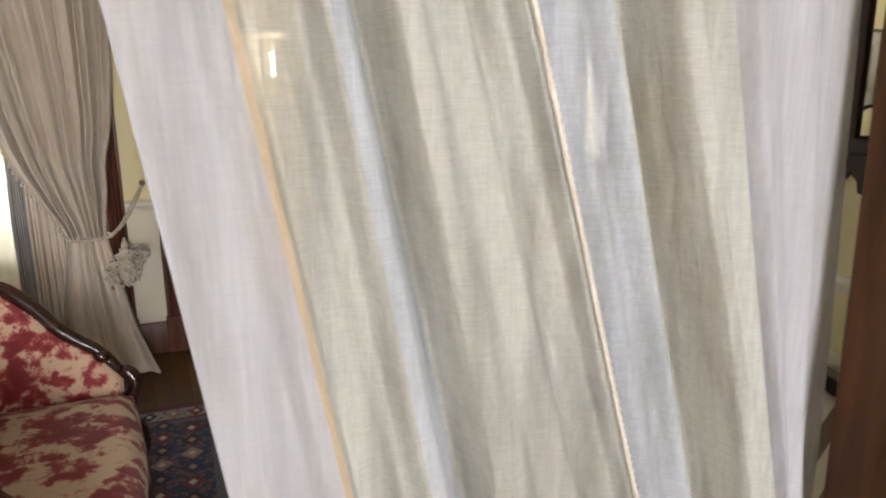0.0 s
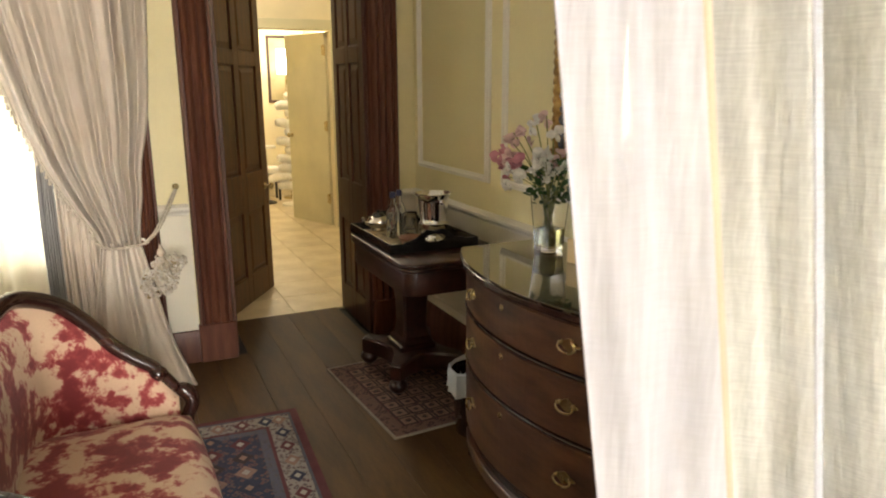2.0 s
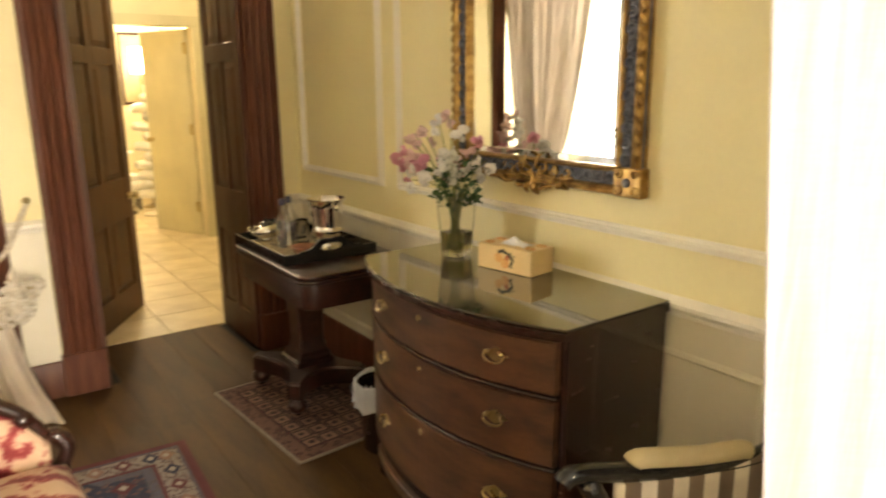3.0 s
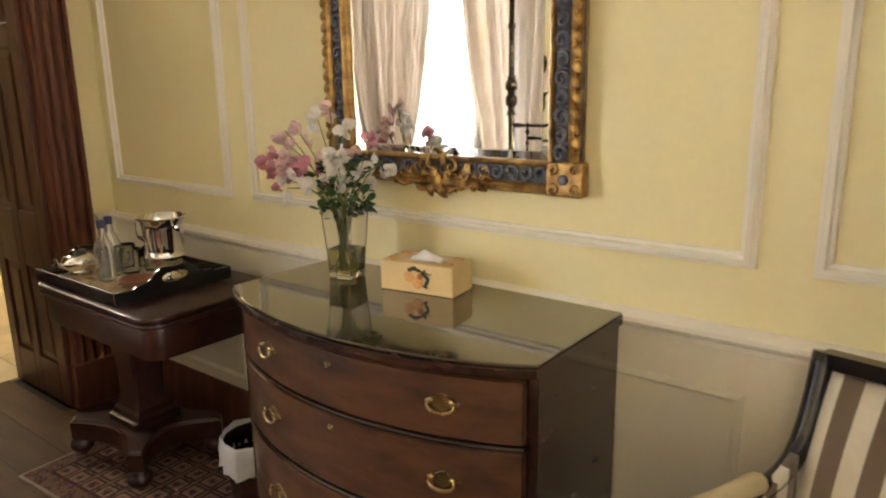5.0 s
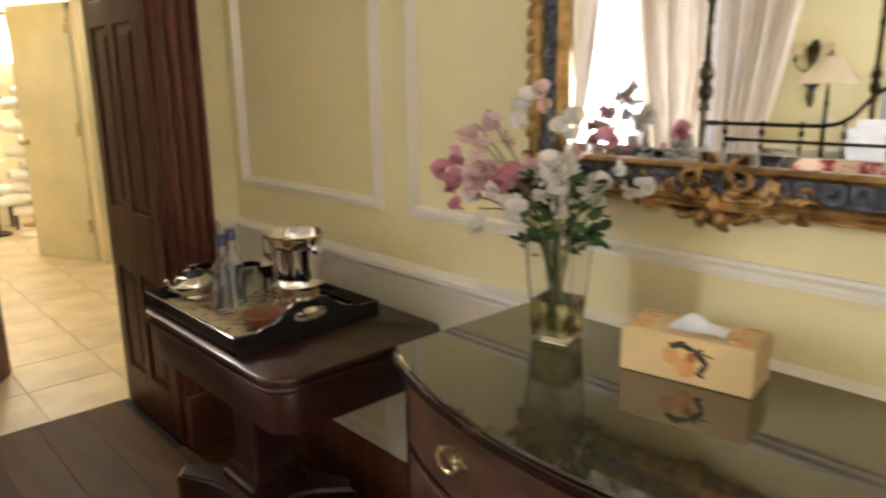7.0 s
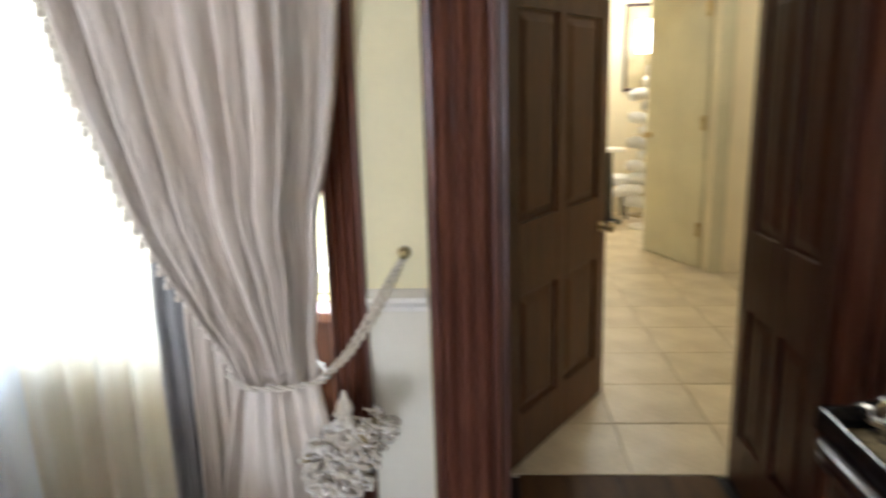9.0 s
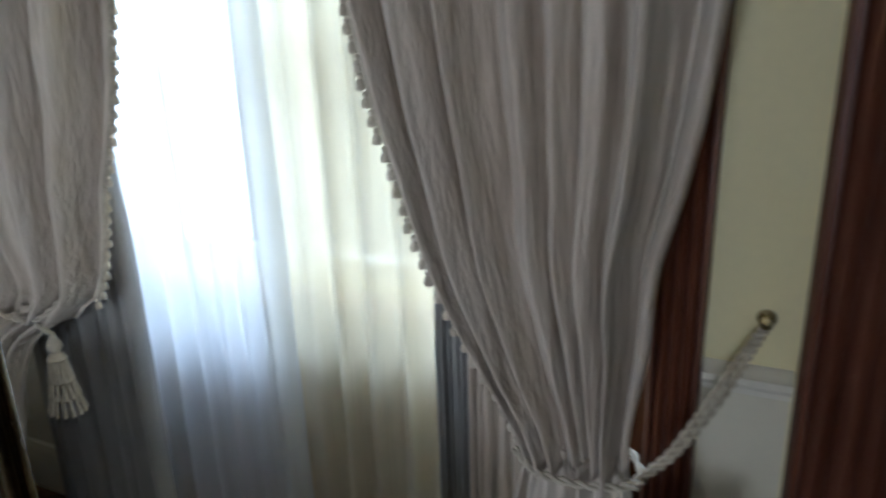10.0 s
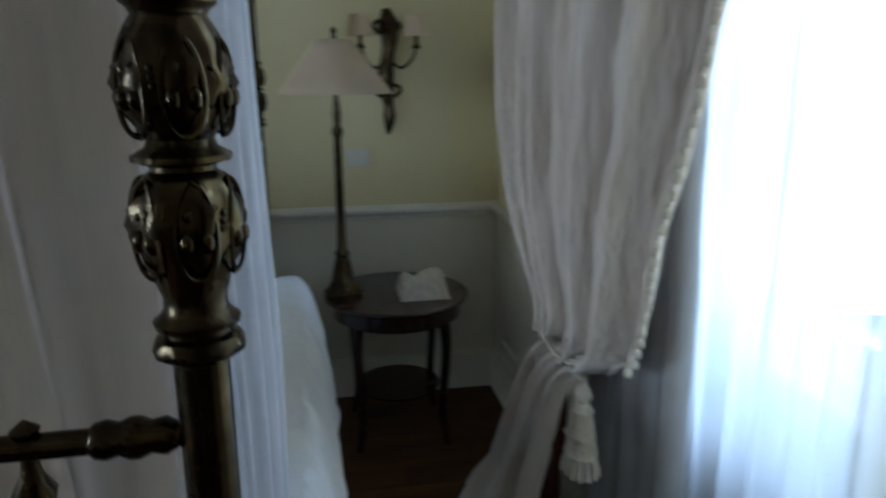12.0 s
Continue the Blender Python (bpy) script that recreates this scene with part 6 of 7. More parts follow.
# ---- wardrobe ----
ward = thing("wardrobe", "tall dark wooden wardrobe against the wall", "wardrobe")
part("carcass", bx(0.935, 1.505, -0.58, 0.745, 0.08, 2.2, 0.004), M_DOORWOOD, ward)
part("plinth", bx(0.925, 1.505, -0.59, 0.755, 0.0, 0.08, 0.006), M_DOORWOOD, ward)
part("cornice", bx(0.89, 1.505, -0.62, 0.785, 2.2, 2.28, 0.015, 2), M_DOORWOOD, ward)
for y in (0.08, 0.735):
    d = part("door", panelled(0.645, 2.05, 0.024, ((0.09, 0.555),), ((0.10, 0.85), (0.95, 1.95))), M_DOORWOOD, ward)
    d.data.transform(pose(0.922, y, 0.11, 0, 0, -90))
    bm = bmesh.new()
    lathe(bm, [(0.008, -0.012), (0.006, -0.022), (0.014, -0.03), (0.013, -0.04), (0.0, -0.043)], (0.922, y - 0.04 if y < 0.1 else y - 0.60, 1.2), 14, "x")
    part("knob", bm, M_BRASS, d, "brass knob", smooth=60)

# ---- linen drape near the entrance ----
# where each fold of the cloth lies at eye height: across, forward or back, and how much it is drawn sideways towards the floor
FOLDS = ((0.122, 0.006, 0.15), (0.150, -0.006, 0.16), (0.180, 0.002, 0.165), (0.216, -0.020, 0.17), (0.222, -0.018, 0.17), (0.234, 0.012, 0.17), (0.262, 0.020, 0.18), (0.280, 0.006, 0.185), (0.297, -0.026, 0.19),
         (0.308, -0.024, 0.20), (0.334, 0.026, 0.21), (0.354, -0.040, 0.22), (0.366, -0.042, 0.225), (0.400, -0.012, 0.24), (0.430, -0.020, 0.26), (0.462, 0.006, 0.28), (0.486, -0.006, 0.285), (0.498, -0.024, 0.29), (0.505, -0.026, 0.29), (0.516, 0.004, 0.29),
         (0.540, -0.010, 0.28), (0.566, 0.000, 0.27), (0.588, -0.016, 0.26), (0.628, 0.024, 0.25), (0.652, -0.050, 0.25), (0.668, -0.052, 0.25), (0.700, -0.018, 0.24), (0.730, -0.026, 0.23), (0.752, 0.004, 0.22), (0.768, -0.024, 0.20),
         (0.800, -0.014, 0.15), (0.835, -0.022, 0.09), (0.848, -0.014, 0.07), (0.862, 0.022, 0.06), (0.905, 0.036, 0.05), (0.950, 0.032, 0.04))


def drape_fn(w, v):
    """The cloth at w (across, in metres at eye height) and v (from floor to track)."""
    z = 0.03 + 2.97 * v
    k = next((i for i in range(len(FOLDS) - 2) if w <= FOLDS[i + 1][0]), len(FOLDS) - 2)
    p, q = FOLDS[k], FOLDS[k + 1]
    u = (w - p[0]) / (q[0] - p[0])
    f = u * u * (3 - 2 * u)
    depth, lean = p[1] + (q[1] - p[1]) * f, p[2] + (q[2] - p[2]) * u
    down = 1.35 - z
    down = 0.45 + 0.25 * (down - 0.45) if down > 0.45 else down if down > -0.25 else -0.25 + 0.3 * (down + 0.25)
    x = w - 0.006 + lean * down + 0.004 * math.sin(30 * w + 2.2 * z)
    sway = 1 + 0.22 * math.sin(2.1 * z + 9 * w)
    y = 0.755 + depth * sway + 0.0035 * noise.noise(Vector((w * 60, z * 2.2, 2))) + 0.006 * noise.noise(Vector((w * 16, z * 1.7, 7)))
    return (x, y, z)


drape = thing("linen_drape", "white linen voile drape hanging in loose folds", "drape")
# Bands follow the folds; greenish, bluish and tan tints paint light through them.
BANDS = ((0.122, 0.2145, M_VOILE), (0.2145, 0.2225, M_VOILEFOLDLIGHT), (0.2225, 0.297, M_VOILETHIN), (0.297, 0.333, M_VOILEBLUE), (0.333, 0.505, M_VOILETHIN),
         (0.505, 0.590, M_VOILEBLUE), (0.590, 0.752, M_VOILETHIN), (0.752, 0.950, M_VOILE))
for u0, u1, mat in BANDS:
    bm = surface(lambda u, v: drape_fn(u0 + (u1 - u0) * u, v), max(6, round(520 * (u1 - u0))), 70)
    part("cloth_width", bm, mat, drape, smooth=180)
bm = bmesh.new()
tube(bm, [Vector(drape_fn(0.502, v / 70)) + Vector((0, -0.003, 0)) for v in range(71)], 0.0030, 6)
part("seam", bm, M_FRINGEPALE, drape, "stitched white seam", smooth=180)
bm = bmesh.new()
for k in range(300):
    p = Vector(drape_fn(0.5085, k / 300))
    box(bm, p.x - 0.0011, p.x + 0.0011, p.y - 0.0045, p.y - 0.001, p.z, p.z + 0.0042)
tagged(part("hemstitch", bm, M_FALLSHADE_STITCH, drape, "row of grey drawn-thread stitches"), kind="stuff")
for w, r in ((0.122, 0.0010), (0.2975, 0.0009)):
    bm = bmesh.new()
    tube(bm, [Vector(drape_fn(w, v / 70)) + Vector((0, -0.001, 0)) for v in range(71)], r, 6)
    part("hem", bm, M_VOILE, drape, "narrow rolled hem", smooth=180)
part("ceiling_track", bx(-0.35, 0.95, 0.735, 0.875, 2.995, 3.099, 0.004), M_TRIM, drape, "white ceiling track")

# ---- four-poster bed ----
bed = thing("four_poster_bed", "bronze four-poster bed with white linen", "bed")


def bed_post(x, y, name="post"):
    """A turned and chased metal post: tube, ring collars and two carved bulbs."""
    bm = bmesh.new()
    prof = [(0.030, 0.0, 0), (0.030, 0.04, 0), (0.0195, 0.06, 0), (0.0195, 0.45, 0), (0.027, 0.46, 0), (0.027, 0.48, 0), (0.0190, 0.49, 0), (0.0190, 1.279, 0), (0.023, 1.281, 0), (0.030, 1.286, 1), (0.031, 1.291, 1), (0.028, 1.297, 0), (0.022, 1.299, 0), (0.022, 1.303, 0),
            (0.028, 1.305, 0), (0.029, 1.309, 0), (0.024, 1.313, 0), (0.021, 1.318, 0), (0.021, 1.326, 0), (0.024, 1.338, 2), (0.029, 1.352, 2), (0.034, 1.365, 3), (0.036, 1.378, 3), (0.035, 1.390, 3), (0.031, 1.400, 2), (0.025, 1.408, 1), (0.021, 1.411, 0), (0.021, 1.414, 0),
            (0.031, 1.4175, 1), (0.031, 1.421, 1), (0.023, 1.426, 0), (0.021, 1.431, 0), (0.024, 1.436, 1), (0.030, 1.446, 2), (0.0345, 1.456, 3), (0.0358, 1.466, 3), (0.0345, 1.477, 3), (0.031, 1.489, 2), (0.027, 1.500, 1), (0.023, 1.507, 0), (0.025, 1.511, 0), (0.029, 1.514, 0), (0.029, 1.519, 0),
            (0.022, 1.523, 0), (0.0190, 1.53, 0), (0.0175, 1.80, 0), (0.024, 1.81, 0), (0.024, 1.83, 0), (0.0175, 1.84, 0), (0.0165, 2.42, 0), (0.03, 2.43, 0), (0.034, 2.46, 0), (0.02, 2.50, 0), (0.0, 2.52, 0)]
    seg = 48
    rings = []
    for r, z, carve in prof:
        ring = []
        for i in range(seg):
            a = 6.28318 * i / seg
            k = 1.0
            if carve:
                g = abs(math.sin(4 * a + 9 * (z - 1.40)))
                k = 1 + (0.035 * carve) * (g ** 0.6 - 0.55) + 0.02 * carve * math.sin(8 * a + 300 * z)
            ring.append(bm.verts.new((x + r * k * math.cos(a), y + r * k * math.sin(a), z)))
        rings.append(ring)
    for p, q in zip(rings, rings[1:]):
        for i in range(seg):
            bm.faces.new((p[i], p[(i + 1) % seg], q[(i + 1) % seg], q[i]))
    bm.faces.new(rings[0][::-1])
    bmesh.ops.recalc_face_normals(bm, faces=bm.faces[:])
    ob = part(name, bm, M_BEDMETAL, bed, smooth=40)
    # raised leaf ribs and beads on the bulbs
    for zc, h, rr in ((1.374, 0.032, 0.0352), (1.463, 0.030, 0.0352)):
        bm = bmesh.new()
        for i in range(6):
            a = 6.28318 * i / 6 + 0.3
            for side in (-1, 1):
                edge = []
                for t in range(15):
                    u = t / 14
                    wide = 0.44 * math.sin(math.pi * u) ** 0.8 * (1 - 0.35 * u)
                    zz = zc - h * math.cos(math.pi * u)
                    r = rr * (0.64 + 0.365 * math.sin(math.pi * (0.10 + 0.80 * u)) ** 0.8)
                    edge.append((x + r * math.cos(a + side * wide), y + r * math.sin(a + side * wide), zz))
                tube(bm, edge, 0.0017, 5)
                blob(bm, (x + rr * 0.965 * math.cos(a + side * 0.18), y + rr * 0.965 * math.sin(a + side * 0.18), zc - 0.006), 0.0052, 7, 6, (1, 1, 1.5))
                blob(bm, (x + rr * 0.93 * math.cos(a + side * 0.13), y + rr * 0.93 * math.sin(a + side * 0.13), zc + 0.011), 0.0040, 7, 6, (1, 1, 1.3))
            for t in range(5):
                blob(bm, (x + rr * (0.985 - 0.022 * t) * math.cos(a + 0.5236), y + rr * (0.985 - 0.022 * t) * math.sin(a + 0.5236), zc + 0.012 - 0.0055 * t), 0.0027, 6, 5)
        part("chasing", bm, M_BEDMETAL, ob, smooth=60)
    return ob


BX0, BX1, BY0, BY1 = -2.95, -0.672, 1.80, 3.488
for x in (BX1, BX0):
    for y in (BY1, BY0):
        bed_post(x, y if x == BX1 else (3.36 if y > 3 else 1.92))


def rail(z, x=BX1, r=0.0095, ya=BY0, yb=BY1):
    bm = bmesh.new()
    tube(bm, [(x, ya + 0.018, z), (x, yb - 0.018, z)], r, 12)
    for y in (yb - 0.05, ya + 0.05):
        lathe(bm, [(r, -0.03), (r * 1.5, -0.024), (r * 1.2, -0.012), (r * 1.7, 0.0), (r * 1.2, 0.012), (r * 1.5, 0.024), (r, 0.03)], (x, y, z), 12, "y")
    return part("foot_rail", bm, M_BEDMETAL, bed, smooth=50)


rail(0.60)
bm = bmesh.new()
mid = (BY0 + BY1) / 2
half = [(BX1, BY1 - 0.018, 1.222), (BX1, BY1 - 0.30, 1.222), (BX1, BY1 - 0.58, 1.225), (BX1, BY1 - 0.68, 1.262), (BX1, BY1 - 0.75, 1.34), (BX1, BY1 - 0.80, 1.385)]
tube(bm, spline(half + [(BX1, mid, 1.395)] + [(x, 2 * mid - y, z) for x, y, z in half[::-1]], 72), 0.0095, 14)
for y in (BY1 - 0.05, BY0 + 0.05):
    lathe(bm, [(0.0095, -0.030), (0.013, -0.026), (0.0145, -0.018), (0.012, -0.010), (0.0155, -0.002), (0.0155, 0.004), (0.012, 0.012), (0.014, 0.022), (0.0095, 0.030)], (BX1, y, 1.222), 20, "y")
part("foot_rail", bm, M_BEDMETAL, bed, smooth=50)
rail(1.145, BX1, 0.008, BY0 + 0.10, BY1 - 0.10)
rail(1.08, BX0, 0.0095, 1.92, 3.36)
rail(0.60, BX0, 0.0095, 1.92, 3.36)
for k in range(9):
    y = BY0 + 0.12 + (BY1 - BY0 - 0.24) * k / 8
    bm = bmesh.new()
    lathe(bm, [(0.005, 0.60), (0.005, 1.10), (0.012, 1.115), (0.005, 1.13), (0.005, 1.165), (0.013, 1.175), (0.015, 1.187), (0.008, 1.20), (0.005, 1.215), (0.005, 1.225), (0.010, 1.235), (0.0, 1.243)], (BX1, y, 0), 12)
    part("spindle", bm, M_BEDMETAL, bed, smooth=50)
    if k % 2 == 0:
        bm = bmesh.new()
        lathe(bm, [(0.006, 0.60), (0.006, 1.08)], (BX0, 1.98 + 1.32 * k / 8, 0), 10)
        part("spindle", bm, M_BEDMETAL, bed, smooth=50)
for y in (BY0, BY1):
    bm = bmesh.new()
    tube(bm, [(BX0 + 0.01, 3.36 if y > 3 else 1.92, 2.40), (BX1 - 0.01, y, 2.40)], 0.010, 8)
    part("canopy_rail", bm, M_BEDMETAL, bed, smooth=180)
    part("side_rail", bx(BX0 + 0.018, BX1 - 0.018, y - 0.012, y + 0.012, 0.30, 0.36, 0.003), M_BEDMETAL, bed)
for x in (BX0, BX1):
    bm = bmesh.new()
    tube(bm, [(x, BY0 + 0.01, 2.40), (x, BY1 - 0.01, 2.40)], 0.010, 8)
    part("canopy_rail", bm, M_BEDMETAL, bed, smooth=180)
part("mattress", bx(BX0 + 0.05, BX1 - 0.06, BY0 + 0.03, BY1 - 0.03, 0.36, 0.66, 0.05, 3), M_SHEET, bed)


def duvet(u, v):
    """Quilt over the mattress: it rounds over both long sides and hangs a little, with soft wrinkles."""
    s = (v - 0.5) * 2
    x = BX0 + 0.45 + (BX1 - BX0 - 0.53) * u
    half = (BY1 - BY0) / 2 + 0.060 + 0.045 * u
    t = abs(s) * 1.28
    if t < 0.93:
        off, z = t / 0.93 * half * 0.93, 0.80
    else:
        a = min(1.0, (t - 0.93) / 0.35)
        off, z = half * (0.93 + 0.10 * math.sin(a * 1.57)), 0.80 - 0.36 * (1 - math.cos(a * 1.57))
    y = (BY0 + BY1) / 2 + math.copysign(off, s)
    w = noise.noise(Vector((x * 3, y * 3, 1))) * 0.03 + noise.noise(Vector((x * 9, y * 9, z * 9))) * 0.014
    return (x, y + math.copysign(w * 0.7, s) * (t > 0.9), z + w + 0.02 * math.cos(s * 1.5))


quilt = thing("duvet", "white rumpled duvet on the bed", "duvet")
ob = part("duvet_cover", surface(duvet, 60, 70), M_SHEET, quilt, smooth=180)
ob.modifiers.new("thickness", "SOLIDIFY").thickness = 0.03
for v in (0.004, 0.996):
    bm = bmesh.new()
    tube(bm, [duvet(k / 60, v) for k in range(61)], 0.007, 6)
    part("hem", bm, M_SHEET, quilt, smooth=180)


def pillow(at, size, tilt):
    p = thing("pillow", "plump white pillow against the bed head", "pillow", pose(*at, 0, tilt, 0), "pillows on the bed")
    def fn(u, v, s=1):
        a, b = (u - 0.5) * 2, (v - 0.5) * 2
        h = max(0, (1 - abs(a) ** 3)) ** 0.5 * max(0, (1 - abs(b) ** 3)) ** 0.5
        return (a * size[0] / 2, b * size[1] / 2, s * (size[2] / 2 * h + 0.004 * noise.noise(Vector((a * 3, b * 3, s)))))
    bm = surface(fn, 20, 24)
    bm2 = surface(lambda u, v: fn(u, v, -1), 20, 24)
    me = bpy.data.meshes.new("tmp")
    bm2.to_mesh(me)
    bm2.free()
    bm.from_mesh(me)
    bpy.data.meshes.remove(me)
    part("pillow_case", bm, M_SHEET, p, smooth=180)


for y in (2.20, 3.03):
    pillow((-2.78, y, 0.95), (0.46, 0.70, 0.17), -68)
    pillow((-2.55, y, 0.92), (0.46, 0.68, 0.18), -58)

def bed_curtain(label, pts_lo, pts_mid, pts_hi, pleats, depth, seed, tie=None, mat=M_VOILE):
    """Voile hung from the canopy along a straight line in plan, from p to q at each of three heights."""
    rnd = random.Random(seed)
    p1, p2 = rnd.uniform(0, 6), rnd.uniform(0, 6)

    def fn(u, v):
        z = 0.03 + 2.37 * v
        lo, mid, hi = pts_lo, pts_mid, pts_hi
        zt = tie or 1.2
        if z < zt:
            t = z / zt
            a = [lo[k] + (mid[k] - lo[k]) * t ** 1.2 for k in range(4)]
        else:
            t = (z - zt) / (2.4 - zt)
            a = [mid[k] + (hi[k] - mid[k]) * t ** 0.8 for k in range(4)]
        w = u + 0.02 * math.sin(7 * u + p1 + 2 * v)
        x, y = a[0] + (a[2] - a[0]) * w, a[1] + (a[3] - a[1]) * w
        d = Vector((a[2] - a[0], a[3] - a[1]))
        nrm = Vector((-d.y, d.x)).normalized()
        f = depth * (math.sin(2 * math.pi * pleats * w + p2 + 0.5 * math.sin(3 * v)) + 0.4 * math.sin(2 * math.pi * pleats * 2.2 * w + p1))
        return (x + nrm.x * f, y + nrm.y * f, z)
    ob = part("bed_curtain", surface(fn, 110, 40), mat, None, "", 180)
    return tagged(ob, label, "bed curtain", "bed curtains")


bed_curtain("white voile bed curtain gathered at the foot post", (-0.75, 3.27, -0.74, 3.455), (-0.745, 3.20, -0.735, 3.465), (-0.73, 2.98, -0.73, 3.475), 3, 0.026, 3, mat=M_VOILEWARMSHADE)
bed_curtain("white voile bed curtain hanging along the bed side", (-0.73, 3.495, -0.93, 3.51), (-0.73, 3.495, -0.95, 3.52), (-0.72, 3.47, -1.04, 3.48), 3.6, 0.013, 5)
bed_curtain("white voile bed curtain at the far foot post", (-0.76, 1.84, -0.76, 2.25), (-0.755, 1.84, -0.755, 2.15), (-0.74, 1.82, -0.74, 2.4), 5, 0.020, 8)
bed_curtain("white voile bed curtain tied at the bed head", (-2.85, 2.85, -2.85, 3.30), (-2.87, 3.18, -2.87, 3.30), (-2.90, 2.75, -2.90, 3.32), 6, 0.018, 9, 1.25)
bed_curtain("white voile bed curtain tied at the bed head", (-2.85, 1.84, -2.85, 2.2), (-2.87, 1.86, -2.87, 2.0), (-2.90, 1.84, -2.90, 2.5), 6, 0.018, 10, 1.25)

# ---- corner: round table, lamp, sconce, picture ----
M_SHADE = cloth_through("ivory_lampshade", (0.80, 0.65, 0.45), 0.0, 0.25, 400)
rt = thing("round_side_table", "dark round wooden side table in the corner", "side table")
RTX, RTY, RTZ = -2.90, 3.87, 0.612
bm = bmesh.new()
lathe(bm, [(0.0, RTZ - 0.022), (0.285, RTZ - 0.022), (0.295, RTZ - 0.014), (0.295, RTZ - 0.006), (0.288, RTZ), (0.0, RTZ)], (RTX, RTY, 0), 40)
part("tabletop", bm, M_CHESTDARK, rt, smooth=35)
bm = bmesh.new()
lathe(bm, [(0.255, RTZ - 0.09), (0.26, RTZ - 0.085), (0.26, RTZ - 0.0225)], (RTX, RTY, 0), 40)
part("frieze", bm, M_CHESTDARK, rt, smooth=35)
for k in range(4):
    a = radians(45 + 90 * k)
    px, py = RTX + 0.235 * math.cos(a), RTY + 0.235 * math.sin(a)
    bm = bmesh.new()
    tube(bm, spline([(px, py, RTZ - 0.06), (px + 0.012 * math.cos(a), py + 0.012 * math.sin(a), 0.40), (px - 0.006 * math.cos(a), py - 0.006 * math.sin(a), 0.15), (px + 0.02 * math.cos(a), py + 0.02 * math.sin(a), 0.0)], 14), [0.024 - 0.0008 * i for i in range(15)], 8)
    part("leg", bm, M_CHESTDARK, rt, smooth=180)
part("shelf", lathe(bmesh.new(), [(0.0, 0.20), (0.17, 0.20), (0.175, 0.212), (0.0, 0.215)], (RTX, RTY, 0), 30), M_CHESTDARK, rt, smooth=35)
lampo = thing("table_lamp", "tall dark candlestick lamp with an ivory pleated shade", "lamp")
LX, LY = -2.90, 3.655
bm = bmesh.new()
lathe(bm, [(0.0, RTZ + 0.001), (0.078, RTZ + 0.001), (0.078, RTZ + 0.018), (0.062, RTZ + 0.03), (0.045, RTZ + 0.06), (0.035, RTZ + 0.12), (0.026, RTZ + 0.16), (0.032, RTZ + 0.17), (0.020, RTZ + 0.19), (0.017, RTZ + 0.30), (0.015, 1.24), (0.022, 1.255), (0.022, 1.27), (0.014, 1.285), (0.017, 1.33), (0.012, 1.37), (0.008, 1.40), (0.008, 1.598)], (LX, LY, 0), 24)
part("base", bm, M_BEDMETAL, lampo, smooth=40)


def shade_fn(u, v):
    a = 6.28319 * u
    r = (0.212 + (0.066 - 0.212) * v) * (1 + 0.006 * math.cos(60 * a))
    return (LX + r * math.cos(a), LY + r * math.sin(a), 1.405 + 0.195 * v)


sh = part("shade", surface(shade_fn, 180, 6), M_SHADE, lampo, "ivory pleated fabric shade", smooth=180)
sh.modifiers.new("thickness", "SOLIDIFY").thickness = 0.002
bm = bmesh.new()
lathe(bm, [(0.005, 1.593), (0.012, 1.603), (0.008, 1.616), (0.014, 1.630), (0.0, 1.648)], (LX, LY, 0), 14)
part("finial", bm, M_BEDMETAL, lampo, smooth=50)
for a in (0, 2.094, 4.189):
    bm = bmesh.new()
    tube(bm, [(LX, LY, 1.593), (LX + 0.066 * math.cos(a), LY + 0.066 * math.sin(a), 1.598)], 0.0025, 5)
    part("shade_spoke", bm, M_BEDMETAL, lampo)
book = thing("folded_cloth", "cream folded cloth lying on the side table", "cloth")


def folded(u, v):
    a, b = (u - 0.5) * 2, (v - 0.5) * 2
    e = max(0, 1 - abs(a) ** 4) ** 0.5 * max(0, 1 - abs(b) ** 4) ** 0.5
    return (RTX + 0.06 + 0.09 * a, RTY + 0.10 + 0.10 * b, RTZ + 0.002 + 0.115 * e * (0.65 + 0.35 * math.sin(3 * a + 2.5 * b)))


part("cloth", surface(folded, 16, 16), M_FRINGE, book, smooth=180)

sconce = thing("wall_sconce", "two-armed bronze wall sconce with small ivory shades", "wall light")
SY = 3.885
bm = bmesh.new()
tube(bm, spline([(XW + 0.012, SY, 1.74), (XW + 0.02, SY + 0.012, 1.62), (XW + 0.016, SY - 0.008, 1.45), (XW + 0.014, SY + 0.006, 1.32), (XW + 0.01, SY, 1.22)], 20), [1.6 * q for q in (0.012, 0.02, 0.028, 0.032, 0.03, 0.026, 0.022, 0.020, 0.022, 0.026, 0.028, 0.026, 0.022, 0.018, 0.016, 0.018, 0.02, 0.018, 0.014, 0.01, 0.004)], 10, 0.55)
part("back_plate", bm, M_BEDMETAL, sconce, smooth=180)
